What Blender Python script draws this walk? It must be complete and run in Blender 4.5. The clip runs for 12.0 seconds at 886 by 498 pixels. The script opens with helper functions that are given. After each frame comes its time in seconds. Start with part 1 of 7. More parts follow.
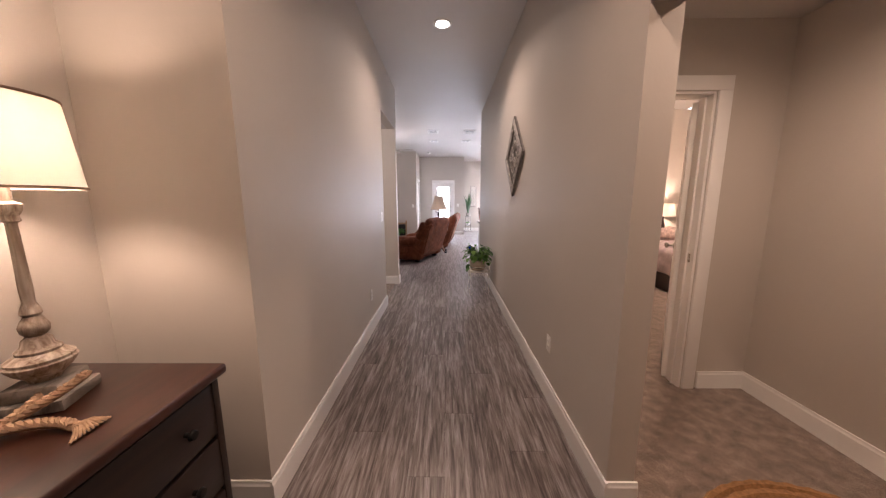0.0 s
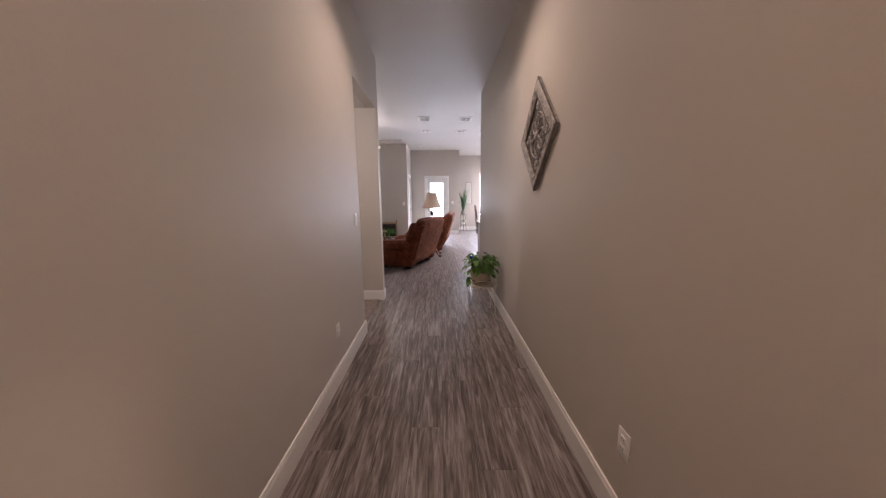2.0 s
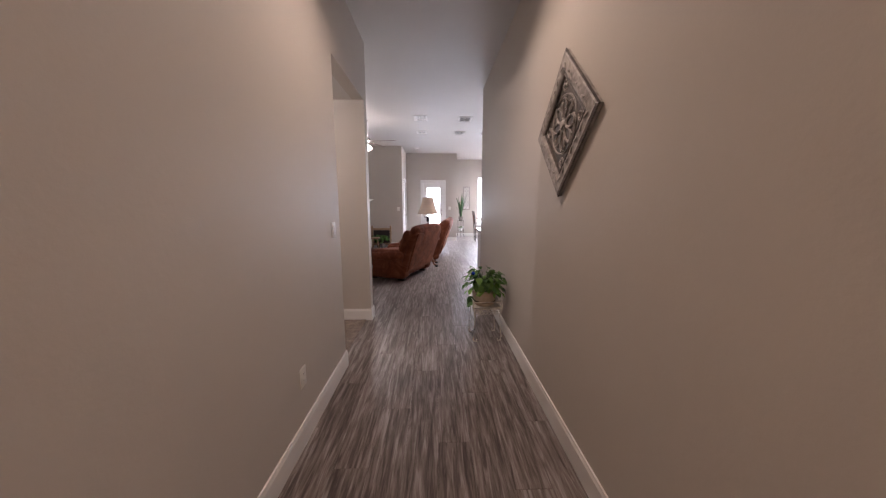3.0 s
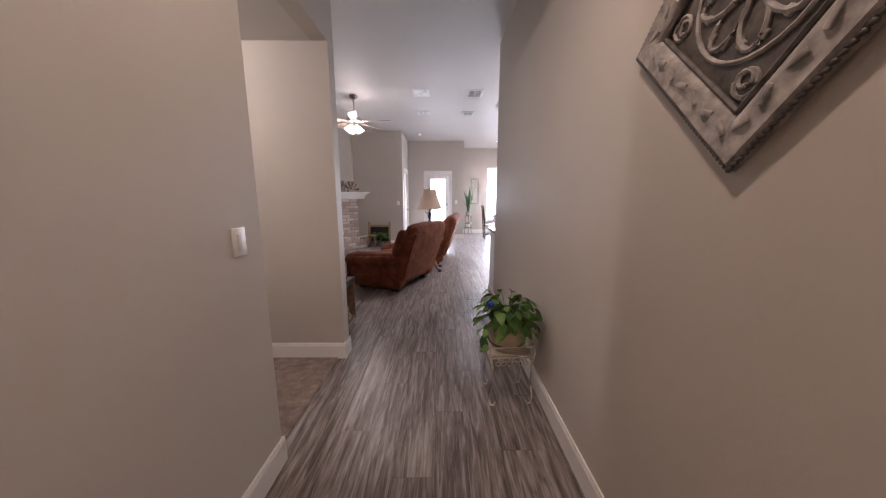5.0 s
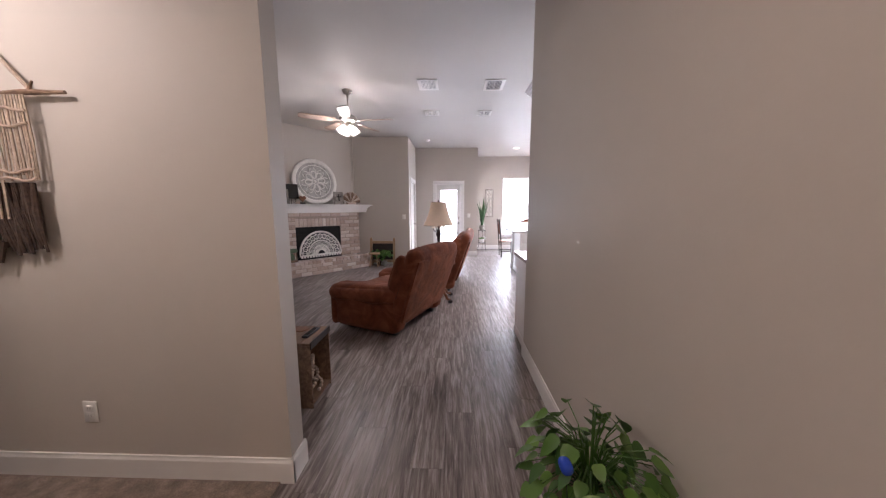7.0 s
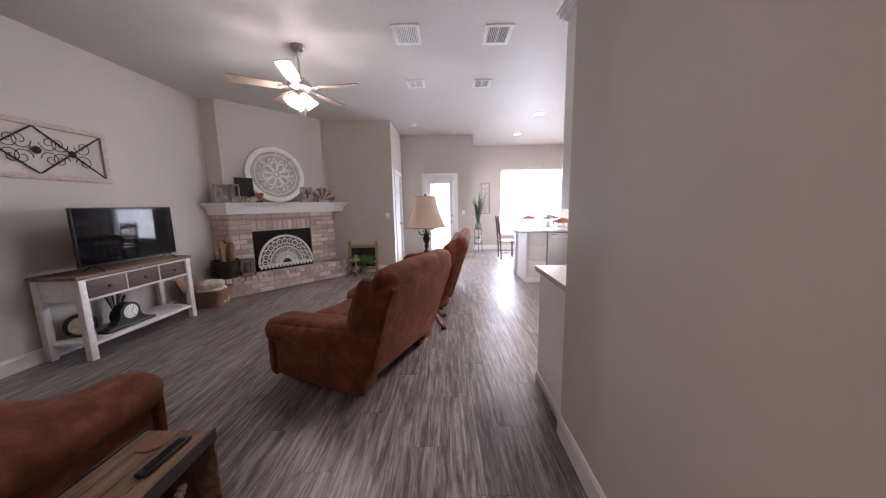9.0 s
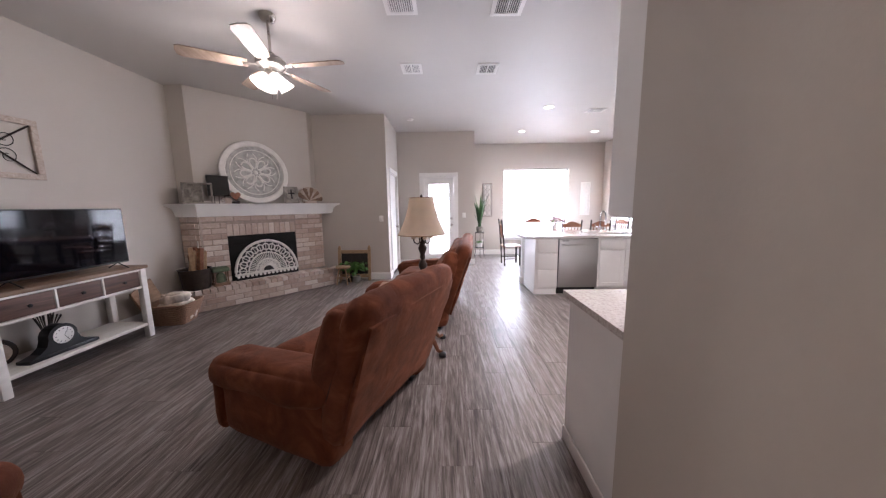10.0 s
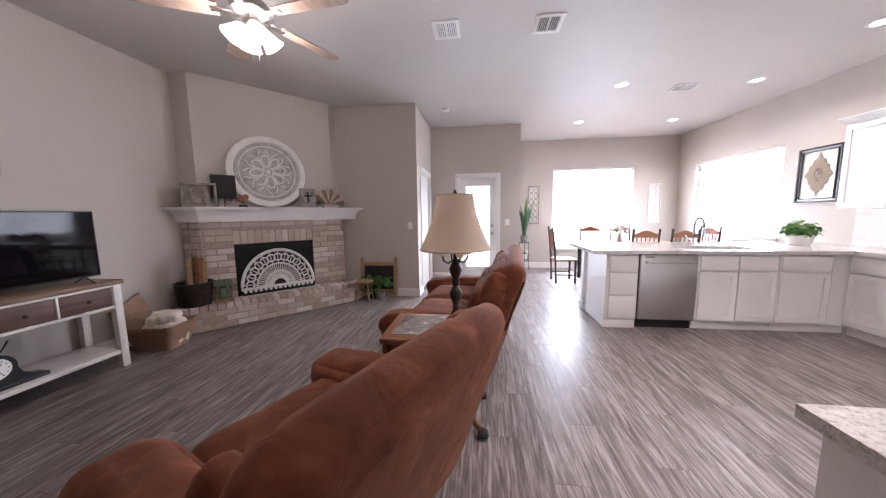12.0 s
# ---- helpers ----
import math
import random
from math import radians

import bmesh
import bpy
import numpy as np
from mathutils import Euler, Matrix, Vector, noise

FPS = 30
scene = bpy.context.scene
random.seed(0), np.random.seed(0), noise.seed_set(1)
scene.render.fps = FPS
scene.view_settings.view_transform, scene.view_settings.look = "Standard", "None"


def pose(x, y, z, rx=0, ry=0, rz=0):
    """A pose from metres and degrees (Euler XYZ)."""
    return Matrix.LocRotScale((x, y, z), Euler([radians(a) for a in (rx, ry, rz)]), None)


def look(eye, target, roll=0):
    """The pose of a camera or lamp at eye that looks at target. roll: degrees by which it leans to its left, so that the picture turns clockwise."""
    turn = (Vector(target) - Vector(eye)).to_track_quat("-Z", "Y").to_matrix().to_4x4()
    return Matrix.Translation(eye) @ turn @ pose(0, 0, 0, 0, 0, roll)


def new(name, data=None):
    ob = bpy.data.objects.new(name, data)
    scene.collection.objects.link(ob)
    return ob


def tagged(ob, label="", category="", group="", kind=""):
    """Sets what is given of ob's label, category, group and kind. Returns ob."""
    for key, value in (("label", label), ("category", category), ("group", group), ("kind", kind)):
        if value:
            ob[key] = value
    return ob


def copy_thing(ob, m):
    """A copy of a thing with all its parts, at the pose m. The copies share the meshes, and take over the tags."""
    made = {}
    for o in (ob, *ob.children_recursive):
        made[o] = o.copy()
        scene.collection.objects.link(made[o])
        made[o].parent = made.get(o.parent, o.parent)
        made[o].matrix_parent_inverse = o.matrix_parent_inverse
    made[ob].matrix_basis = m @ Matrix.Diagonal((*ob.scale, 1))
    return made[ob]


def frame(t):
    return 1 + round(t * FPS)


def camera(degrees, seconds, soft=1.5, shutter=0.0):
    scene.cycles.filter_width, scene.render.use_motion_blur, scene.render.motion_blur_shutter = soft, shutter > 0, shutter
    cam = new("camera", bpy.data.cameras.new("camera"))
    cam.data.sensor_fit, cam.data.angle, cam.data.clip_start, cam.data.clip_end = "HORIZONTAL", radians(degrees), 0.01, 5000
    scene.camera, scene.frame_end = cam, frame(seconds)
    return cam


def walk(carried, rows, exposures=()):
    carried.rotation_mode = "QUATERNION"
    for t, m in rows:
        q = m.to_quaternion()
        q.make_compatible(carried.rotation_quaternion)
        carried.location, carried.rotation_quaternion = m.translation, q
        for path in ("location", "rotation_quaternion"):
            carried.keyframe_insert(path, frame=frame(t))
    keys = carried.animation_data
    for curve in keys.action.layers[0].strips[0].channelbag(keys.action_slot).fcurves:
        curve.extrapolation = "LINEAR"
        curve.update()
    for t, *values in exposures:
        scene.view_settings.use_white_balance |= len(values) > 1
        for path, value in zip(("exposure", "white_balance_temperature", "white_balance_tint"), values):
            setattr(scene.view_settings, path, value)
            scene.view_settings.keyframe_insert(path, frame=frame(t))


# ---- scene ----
cam = camera(110.9, 12.0, 1.25)
PATH = [
    (0, (0.035, -0.202, 1.358), (0.018, 1.773, 1.044), -0.2),
    (0.5, (0.015, -0.004, 1.361), (0.014, 1.969, 1.029), -0.2),
    (1, (0.021, 0.245, 1.354), (0.018, 2.217, 1.018), -0.4),
    (1.5, (0.025, 0.48, 1.36), (0.028, 2.452, 1.031), -0.4),
    (2, (0.018, 0.711, 1.353), (0.043, 2.683, 1.022), -0.5),
    (2.5, (0.003, 0.975, 1.361), (0.047, 2.948, 1.033), -0.4),
    (3, (0.013, 1.232, 1.363), (0.064, 3.209, 1.063), -0.0),
    (3.2, (0.027, 1.32, 1.376), (0.07, 3.295, 1.062), -0.0),
    (4.8, (0.073, 2.176, 1.348), (0.087, 4.148, 1.015), -0.0),
    (5, (0.077, 2.285, 1.344), (0.084, 4.256, 1.006), -0.0),
    (5.5, (0.092, 2.545, 1.337), (0.067, 4.516, 0.998), -0.2),
    (6, (0.112, 2.804, 1.356), (0.026, 4.777, 1.04), -0.2),
    (6.5, (0.088, 3.057, 1.357), (-0.005, 5.036, 1.081), -0.0),
    (7, (0.071, 3.317, 1.386), (0.007, 5.298, 1.119), -0.1),
    (8.8, (0.104, 4.334, 1.363), (0.066, 6.313, 1.074), -1.2),
    (9, (0.079, 4.428, 1.375), (0.059, 6.407, 1.088), -1.1),
    (9.5, (0.071, 4.708, 1.375), (0.067, 6.688, 1.095), -1.1),
    (10, (0.074, 4.989, 1.393), (0.061, 6.969, 1.113), -0.8),
    (10.5, (0.095, 5.251, 1.368), (0.069, 7.233, 1.101), -0.8),
    (11, (0.067, 5.509, 1.366), (0.074, 7.494, 1.118), -0.7),
    (11.5, (0.035, 5.732, 1.374), (0.021, 7.718, 1.141), -0.6),
    (12, (0.025, 5.934, 1.353), (-0.225, 7.905, 1.124), -0.7),
]
walk(cam, [(t, look(eye, target, roll)) for t, eye, target, roll in PATH], exposures=[(0.0, 0.35, 5950, 22), (1.5, 0.15, 5950, 22), (2.5, 0.0, 5950, 22), (12.0, 0.0, 5950, 22)])

# ---- world and large lights ----
world = bpy.data.worlds.new("sky")
scene.world = world
world.use_nodes = True
wn = world.node_tree.nodes
wl = world.node_tree.links
sky = wn.new("ShaderNodeTexSky")
sky.sky_type = "NISHITA"
sky.sun_disc = False
sky.sun_elevation = radians(50)
sky.sun_rotation = radians(200)
wl.new(sky.outputs["Color"], wn["Background"].inputs["Color"])
wn["Background"].inputs["Strength"].default_value = 0.12

sun = new("sun", bpy.data.lights.new("sun", "SUN"))
sun.data.energy = 2.5
sun.data.angle = radians(0.53)
sun.data.color = (1.0, 0.95, 0.88)
sun.matrix_world = look((-4, -10, 20), (0, 0, 0))


def area_lamp(name, at, target, w, h, watts, colour):
    data = bpy.data.lights.new(name, "AREA")
    data.shape, data.size, data.size_y = "RECTANGLE", w, h
    data.energy, data.color = watts, colour
    data.spread = radians(180)
    ob = new(name, data)
    ob.matrix_world = look(at, target)
    return ob


def bulb(name, at, watts, colour, radius=0.04):
    data = bpy.data.lights.new(name, "POINT")
    data.energy, data.color, data.shadow_soft_size = watts, colour, radius
    ob = new(name, data)
    ob.location = at
    return ob


def spot(name, at, watts, colour, angle=130, radius=0.06):
    data = bpy.data.lights.new(name, "SPOT")
    data.energy, data.color, data.shadow_soft_size = watts, colour, radius
    data.spot_size, data.spot_blend = radians(angle), 0.8
    ob = new(name, data)
    ob.location = at
    return ob


DAY = (0.905, 0.96, 1.0)
WARM = (1.0, 0.715, 0.475)
SOFT = (1.0, 0.895, 0.775)
area_lamp("sky_light_nook", (2.63, 13.86, 1.45), (2.63, 5, 1.2), 1.75, 1.85, 380, DAY)
area_lamp("sky_light_sink", (4.66, 12.14, 1.55), (0, 12.14, 1.2), 1.85, 1.45, 195, DAY)
area_lamp("sky_light_back_door", (-0.05, 12.36, 1.1), (-0.05, 5, 1.0), 0.55, 1.7, 100, DAY)

# ---- materials ----
def mat(name):
    m = bpy.data.materials.new(name)
    m.use_nodes = True
    return m, m.node_tree.nodes, m.node_tree.links, m.node_tree.nodes["Principled BSDF"]


def ramp(nodes, stops):
    r = nodes.new("ShaderNodeValToRGB")
    e = r.color_ramp.elements
    while len(e) < len(stops):
        e.new(0.5)
    for el, (p, c) in zip(e, stops):
        el.position, el.color = p, (*c, 1)
    return r


def coords(nodes, links, scale, per_object=False, kind="Position"):
    """World or object coordinates, scaled; with an own offset for each object."""
    mp = nodes.new("ShaderNodeMapping")
    mp.inputs["Scale"].default_value = scale
    if kind == "Position":
        g = nodes.new("ShaderNodeNewGeometry")
        links.new(g.outputs["Position"], mp.inputs["Vector"])
    else:
        g = nodes.new("ShaderNodeTexCoord")
        links.new(g.outputs["Object"], mp.inputs["Vector"])
    if per_object:
        oi = nodes.new("ShaderNodeObjectInfo")
        mu = nodes.new("ShaderNodeMath")
        mu.operation = "MULTIPLY"
        mu.inputs[1].default_value = 61.7
        links.new(oi.outputs["Random"], mu.inputs[0])
        links.new(mu.outputs[0], mp.inputs["Location"])
    return mp.outputs["Vector"]


def noise_tex(nodes, links, vec, scale, detail=4, rough=0.55, distortion=0.0):
    n = nodes.new("ShaderNodeTexNoise")
    n.inputs["Scale"].default_value = scale
    n.inputs["Detail"].default_value = detail
    n.inputs["Roughness"].default_value = rough
    n.inputs["Distortion"].default_value = distortion
    links.new(vec, n.inputs["Vector"])
    return n.outputs["Fac"]


def add_bump(nodes, links, bsdf, height, strength=0.2, distance=0.002):
    b = nodes.new("ShaderNodeBump")
    b.inputs["Strength"].default_value = strength
    b.inputs["Distance"].default_value = distance
    links.new(height, b.inputs["Height"])
    links.new(b.outputs["Normal"], bsdf.inputs["Normal"])


def plain(name, colour, rough=0.5, metal=0.0, vary=0.08, scale=(9, 9, 9), bump=0.1, grain=90, kind="Position", rough_vary=0.08):
    """A surface with a slow change of tone, a fine grain and a slight relief."""
    m, n, l, b = mat(name)
    v = coords(n, l, (1, 1, 1), kind=kind)
    mp = n.new("ShaderNodeMapping")
    mp.inputs["Scale"].default_value = scale
    l.new(v, mp.inputs["Vector"])
    f = noise_tex(n, l, mp.outputs["Vector"], 1.0, 5)
    lo = tuple(c * (1 - vary) for c in colour)
    hi = tuple(min(1, c * (1 + vary)) for c in colour)
    r = ramp(n, [(0.3, lo), (0.7, hi)])
    l.new(f, r.inputs["Fac"])
    l.new(r.outputs["Color"], b.inputs["Base Color"])
    b.inputs["Metallic"].default_value = metal
    rr = n.new("ShaderNodeMapRange")
    rr.inputs["To Min"].default_value = max(0.02, rough - rough_vary)
    rr.inputs["To Max"].default_value = min(1, rough + rough_vary)
    l.new(f, rr.inputs["Value"])
    l.new(rr.outputs["Result"], b.inputs["Roughness"])
    if bump:
        g = noise_tex(n, l, v, grain, 3)
        add_bump(n, l, b, g, bump, 0.002)
    return m


def wall_paint(name, colour, rough=0.58, spec=0.2):
    m, n, l, b = mat(name)
    v = coords(n, l, (1, 1, 1))
    f = noise_tex(n, l, v, 0.9, 3)
    r = ramp(n, [(0.3, tuple(c * 0.97 for c in colour)), (0.7, tuple(min(1, c * 1.02) for c in colour))])
    l.new(f, r.inputs["Fac"])
    l.new(r.outputs["Color"], b.inputs["Base Color"])
    b.inputs["Roughness"].default_value = rough
    b.inputs["Specular IOR Level"].default_value = spec
    t = noise_tex(n, l, v, 55, 5, 0.6)
    add_bump(n, l, b, t, 0.16, 0.004)
    return m


def wood(name, dark, light, rough=0.4, scale=(30, 2.2, 30), per_object=True, kind="Object", coat=0.0, bump=0.12):
    m, n, l, b = mat(name)
    v = coords(n, l, scale, per_object, kind)
    f = noise_tex(n, l, v, 1.0, 6, 0.6, 0.6)
    r = ramp(n, [(0.3, dark), (0.72, light)])
    l.new(f, r.inputs["Fac"])
    l.new(r.outputs["Color"], b.inputs["Base Color"])
    b.inputs["Roughness"].default_value = rough
    b.inputs["Coat Weight"].default_value = coat
    add_bump(n, l, b, f, bump, 0.002)
    return m


def plank_floor(name):
    """Grey-brown laminate with long streaks, each board with its own tone."""
    m, n, l, b = mat(name)
    v = coords(n, l, (1, 1, 1), True)
    st = n.new("ShaderNodeMapping")
    st.inputs["Scale"].default_value = (34, 2.6, 1)
    l.new(v, st.inputs["Vector"])
    broad = noise_tex(n, l, st.outputs["Vector"], 1.0, 3, 0.55, 0.9)
    fi = n.new("ShaderNodeMapping")
    fi.inputs["Scale"].default_value = (95, 6.0, 1)
    l.new(v, fi.inputs["Vector"])
    fine = noise_tex(n, l, fi.outputs["Vector"], 1.0, 4, 0.62, 0.8)
    mx = n.new("ShaderNodeMix")
    mx.data_type = "FLOAT"
    mx.inputs[0].default_value = 0.40
    l.new(broad, mx.inputs[2])
    l.new(fine, mx.inputs[3])
    oi = n.new("ShaderNodeObjectInfo")
    ad = n.new("ShaderNodeMath")
    ad.operation = "MULTIPLY_ADD"
    ad.inputs[1].default_value = 0.05
    l.new(oi.outputs["Random"], ad.inputs[0])
    l.new(mx.outputs[0], ad.inputs[2])
    r = ramp(n, [(0.36, (0.046, 0.035, 0.031)), (0.46, (0.112, 0.087, 0.079)), (0.545, (0.200, 0.167, 0.154)), (0.60, (0.27, 0.238, 0.226)), (0.72, (0.42, 0.385, 0.37))])
    l.new(ad.outputs[0], r.inputs["Fac"])
    l.new(r.outputs["Color"], b.inputs["Base Color"])
    rr = n.new("ShaderNodeMapRange")
    rr.inputs["To Min"].default_value = 0.27
    rr.inputs["To Max"].default_value = 0.45
    l.new(fine, rr.inputs["Value"])
    l.new(rr.outputs["Result"], b.inputs["Roughness"])
    add_bump(n, l, b, mx.outputs[0], 0.14, 0.0015)
    return m


def carpet(name):
    m, n, l, b = mat(name)
    v = coords(n, l, (1, 1, 1))
    big = noise_tex(n, l, v, 14, 4)
    small = noise_tex(n, l, v, 130, 4, 0.75)
    mx = n.new("ShaderNodeMix")
    mx.data_type = "FLOAT"
    mx.inputs[0].default_value = 0.5
    l.new(big, mx.inputs[2])
    l.new(small, mx.inputs[3])
    r = ramp(n, [(0.34, (0.085, 0.060, 0.045)), (0.52, (0.215, 0.158, 0.122)), (0.68, (0.38, 0.295, 0.235))])
    l.new(mx.outputs[0], r.inputs["Fac"])
    l.new(r.outputs["Color"], b.inputs["Base Color"])
    b.inputs["Roughness"].default_value = 0.95
    b.inputs["Sheen Weight"].default_value = 0.3
    add_bump(n, l, b, mx.outputs[0], 0.8, 0.008)
    return m


def suede(name):
    """Rust-brown microfibre with brushed lighter and darker patches."""
    m, n, l, b = mat(name)
    v = coords(n, l, (1, 1, 1))
    big = noise_tex(n, l, v, 5, 5, 0.6, 0.8)
    fine = noise_tex(n, l, v, 240, 2)
    r = ramp(n, [(0.25, (0.062, 0.016, 0.007)), (0.52, (0.130, 0.036, 0.015)), (0.78, (0.24, 0.078, 0.037))])
    l.new(big, r.inputs["Fac"])
    l.new(r.outputs["Color"], b.inputs["Base Color"])
    b.inputs["Roughness"].default_value = 0.85
    b.inputs["Sheen Weight"].default_value = 0.12
    b.inputs["Sheen Tint"].default_value = (1.0, 0.55, 0.36, 1)
    b.inputs["Specular IOR Level"].default_value = 0.2
    ad = n.new("ShaderNodeMath")
    ad.operation = "MULTIPLY_ADD"
    ad.inputs[1].default_value = 0.25
    l.new(fine, ad.inputs[0])
    l.new(noise_tex(n, l, v, 11, 3, 0.5, 1.2), ad.inputs[2])
    add_bump(n, l, b, ad.outputs[0], 0.35, 0.015)
    return m


def granite(name):
    m, n, l, b = mat(name)
    v = coords(n, l, (1, 1, 1))
    vo = n.new("ShaderNodeTexVoronoi")
    vo.inputs["Scale"].default_value = 140
    l.new(v, vo.inputs["Vector"])
    f1 = noise_tex(n, l, v, 55, 6, 0.75)
    r = ramp(n, [(0.30, (0.20, 0.17, 0.15)), (0.39, (0.43, 0.39, 0.36)), (0.49, (0.60, 0.57, 0.545)), (0.66, (0.70, 0.68, 0.66))])
    l.new(f1, r.inputs["Fac"])
    r2 = ramp(n, [(0.0, (0.75, 0.71, 0.67)), (0.5, (1, 1, 1))])
    l.new(vo.outputs["Distance"], r2.inputs["Fac"])
    mx = n.new("ShaderNodeMix")
    mx.data_type, mx.blend_type = "RGBA", "MULTIPLY"
    mx.inputs[0].default_value = 0.8
    l.new(r.outputs["Color"], mx.inputs[6])
    l.new(r2.outputs["Color"], mx.inputs[7])
    l.new(mx.outputs[2], b.inputs["Base Color"])
    b.inputs["Roughness"].default_value = 0.09
    return m


def brick_mat(name):
    m, n, l, b = mat(name)
    v = coords(n, l, (1, 1, 1))
    oi = n.new("ShaderNodeObjectInfo")
    r = ramp(n, [(0.2, (0.40, 0.285, 0.225)), (0.42, (0.50, 0.39, 0.325)), (0.60, (0.59, 0.495, 0.43)), (0.85, (0.70, 0.635, 0.575))])
    f = noise_tex(n, l, v, 24, 5, 0.65)
    mi = n.new("ShaderNodeMix")
    mi.data_type = "FLOAT"
    mi.inputs[0].default_value = 0.5
    l.new(oi.outputs["Random"], mi.inputs[2])
    l.new(f, mi.inputs[3])
    l.new(mi.outputs[0], r.inputs["Fac"])
    l.new(r.outputs["Color"], b.inputs["Base Color"])
    b.inputs["Roughness"].default_value = 0.88
    add_bump(n, l, b, noise_tex(n, l, v, 130, 4, 0.7), 0.6, 0.004)
    return m


def glass_mat(name, rough=0.0):
    m, n, l, b = mat(name)
    b.inputs["Base Color"].default_value = (1, 1, 1, 1)
    b.inputs["Transmission Weight"].default_value = 1.0
    b.inputs["Roughness"].default_value = rough
    b.inputs["IOR"].default_value = 1.45
    return m


def glow(name, colour, strength):
    m, n, l, b = mat(name)
    b.inputs["Base Color"].default_value = (*colour, 1)
    b.inputs["Emission Color"].default_value = (*colour, 1)
    b.inputs["Emission Strength"].default_value = strength
    return m


def lit_glass(name, colour, strength):
    """Thin frosted glass round a burning bulb: it glows, and lets part of the light straight through."""
    m, n, l, b = mat(name)
    b.inputs["Base Color"].default_value = (*colour, 1)
    b.inputs["Roughness"].default_value = 0.3
    b.inputs["Emission Color"].default_value = (*colour, 1)
    b.inputs["Emission Strength"].default_value = strength
    tr = n.new("ShaderNodeBsdfTransparent")
    mx = n.new("ShaderNodeMixShader")
    mx.inputs["Fac"].default_value = 0.85
    l.new(b.outputs["BSDF"], mx.inputs[1])
    l.new(tr.outputs["BSDF"], mx.inputs[2])
    l.new(mx.outputs["Shader"], n["Material Output"].inputs["Surface"])
    return m


def cloth_through(name, colour, through_amount=0.5, rough=0.9, grain=160):
    """Thin cloth or plastic that lets part of the light through."""
    m, n, l, b = mat(name)
    v = coords(n, l, (1, 1, 1))
    f = noise_tex(n, l, v, 6, 4)
    r = ramp(n, [(0.3, tuple(c * 0.9 for c in colour)), (0.7, colour)])
    l.new(f, r.inputs["Fac"])
    l.new(r.outputs["Color"], b.inputs["Base Color"])
    b.inputs["Roughness"].default_value = rough
    tr = n.new("ShaderNodeBsdfTranslucent")
    l.new(r.outputs["Color"], tr.inputs["Color"])
    mx = n.new("ShaderNodeMixShader")
    mx.inputs["Fac"].default_value = through_amount
    l.new(b.outputs["BSDF"], mx.inputs[1])
    l.new(tr.outputs["BSDF"], mx.inputs[2])
    l.new(mx.outputs["Shader"], n["Material Output"].inputs["Surface"])
    add_bump(n, l, b, noise_tex(n, l, v, grain, 2), 0.2, 0.002)
    return m


def leaf_mat(name, dark, light, single_leaves=False):
    m, n, l, b = mat(name)
    g = n.new("ShaderNodeObjectInfo" if single_leaves else "ShaderNodeNewGeometry")
    r = ramp(n, [(0.0, dark), (1.0, light)])
    l.new(g.outputs["Random" if single_leaves else "Random Per Island"], r.inputs["Fac"])
    l.new(r.outputs["Color"], b.inputs["Base Color"])
    b.inputs["Roughness"].default_value = 0.38
    tr = n.new("ShaderNodeBsdfTranslucent")
    l.new(r.outputs["Color"], tr.inputs["Color"])
    mx = n.new("ShaderNodeMixShader")
    mx.inputs["Fac"].default_value = 0.25
    l.new(b.outputs["BSDF"], mx.inputs[1])
    l.new(tr.outputs["BSDF"], mx.inputs[2])
    l.new(mx.outputs["Shader"], n["Material Output"].inputs["Surface"])
    return m


PAINT = wall_paint("greige_wall_paint", (0.535, 0.489, 0.436))
CEIL = wall_paint("ceiling_paint", (0.60, 0.575, 0.545), 0.56, 0.32)
TRIM = plain("white_trim_paint", (0.80, 0.78, 0.75), 0.35, vary=0.03, scale=(3, 3, 3), bump=0.05)
CABINET = plain("white_cabinet_paint", (0.80, 0.785, 0.765), 0.32, vary=0.03, scale=(4, 4, 4), bump=0.04)
FLOOR = plank_floor("laminate_boards")
SUBFLOOR = plain("dark_underlay", (0.05, 0.04, 0.035), 0.8)
CARPET = carpet("beige_carpet")
SUEDE = suede("rust_microfibre")
SEAM = plain("dark_seam", (0.05, 0.018, 0.01), 0.9)
GRANITE = granite("speckled_granite")
BRICK = brick_mat("tan_brick")
GROUT = plain("white_grout", (0.66, 0.63, 0.60), 0.9, vary=0.06, scale=(20, 20, 20))
MORTAR = plain("pale_mortar", (0.36, 0.29, 0.245), 0.95, vary=0.15, scale=(20, 20, 20), bump=0.5)
GLASS = glass_mat("clear_glass")
STEEL = plain("brushed_steel", (0.55, 0.54, 0.53), 0.34, 1.0, 0.02, (2, 2, 60), 0.03, 300)
CHROME = plain("polished_chrome", (0.75, 0.75, 0.76), 0.10, 1.0, 0.02)
NICKEL = plain("brushed_nickel", (0.50, 0.47, 0.43), 0.28, 1.0, 0.04)
BLACK = plain("black_plastic", (0.012, 0.012, 0.013), 0.35, vary=0.2)
SCREEN = plain("black_glass", (0.004, 0.004, 0.006), 0.04, vary=0.05, bump=0, rough_vary=0.01)
SCREEN.node_tree.nodes["Principled BSDF"].inputs["Specular IOR Level"].default_value = 0.2
BLACK_METAL = plain("black_iron", (0.02, 0.018, 0.016), 0.5, 0.6, 0.2)
BRONZE = plain("dark_bronze", (0.045, 0.032, 0.025), 0.42, 0.7, 0.3)
WHITE_IRON = plain("worn_white_iron", (0.66, 0.60, 0.52), 0.55, vary=0.2, scale=(30, 30, 30))
PLATE = plain("white_plastic", (0.80, 0.78, 0.74), 0.35, vary=0.02, bump=0)
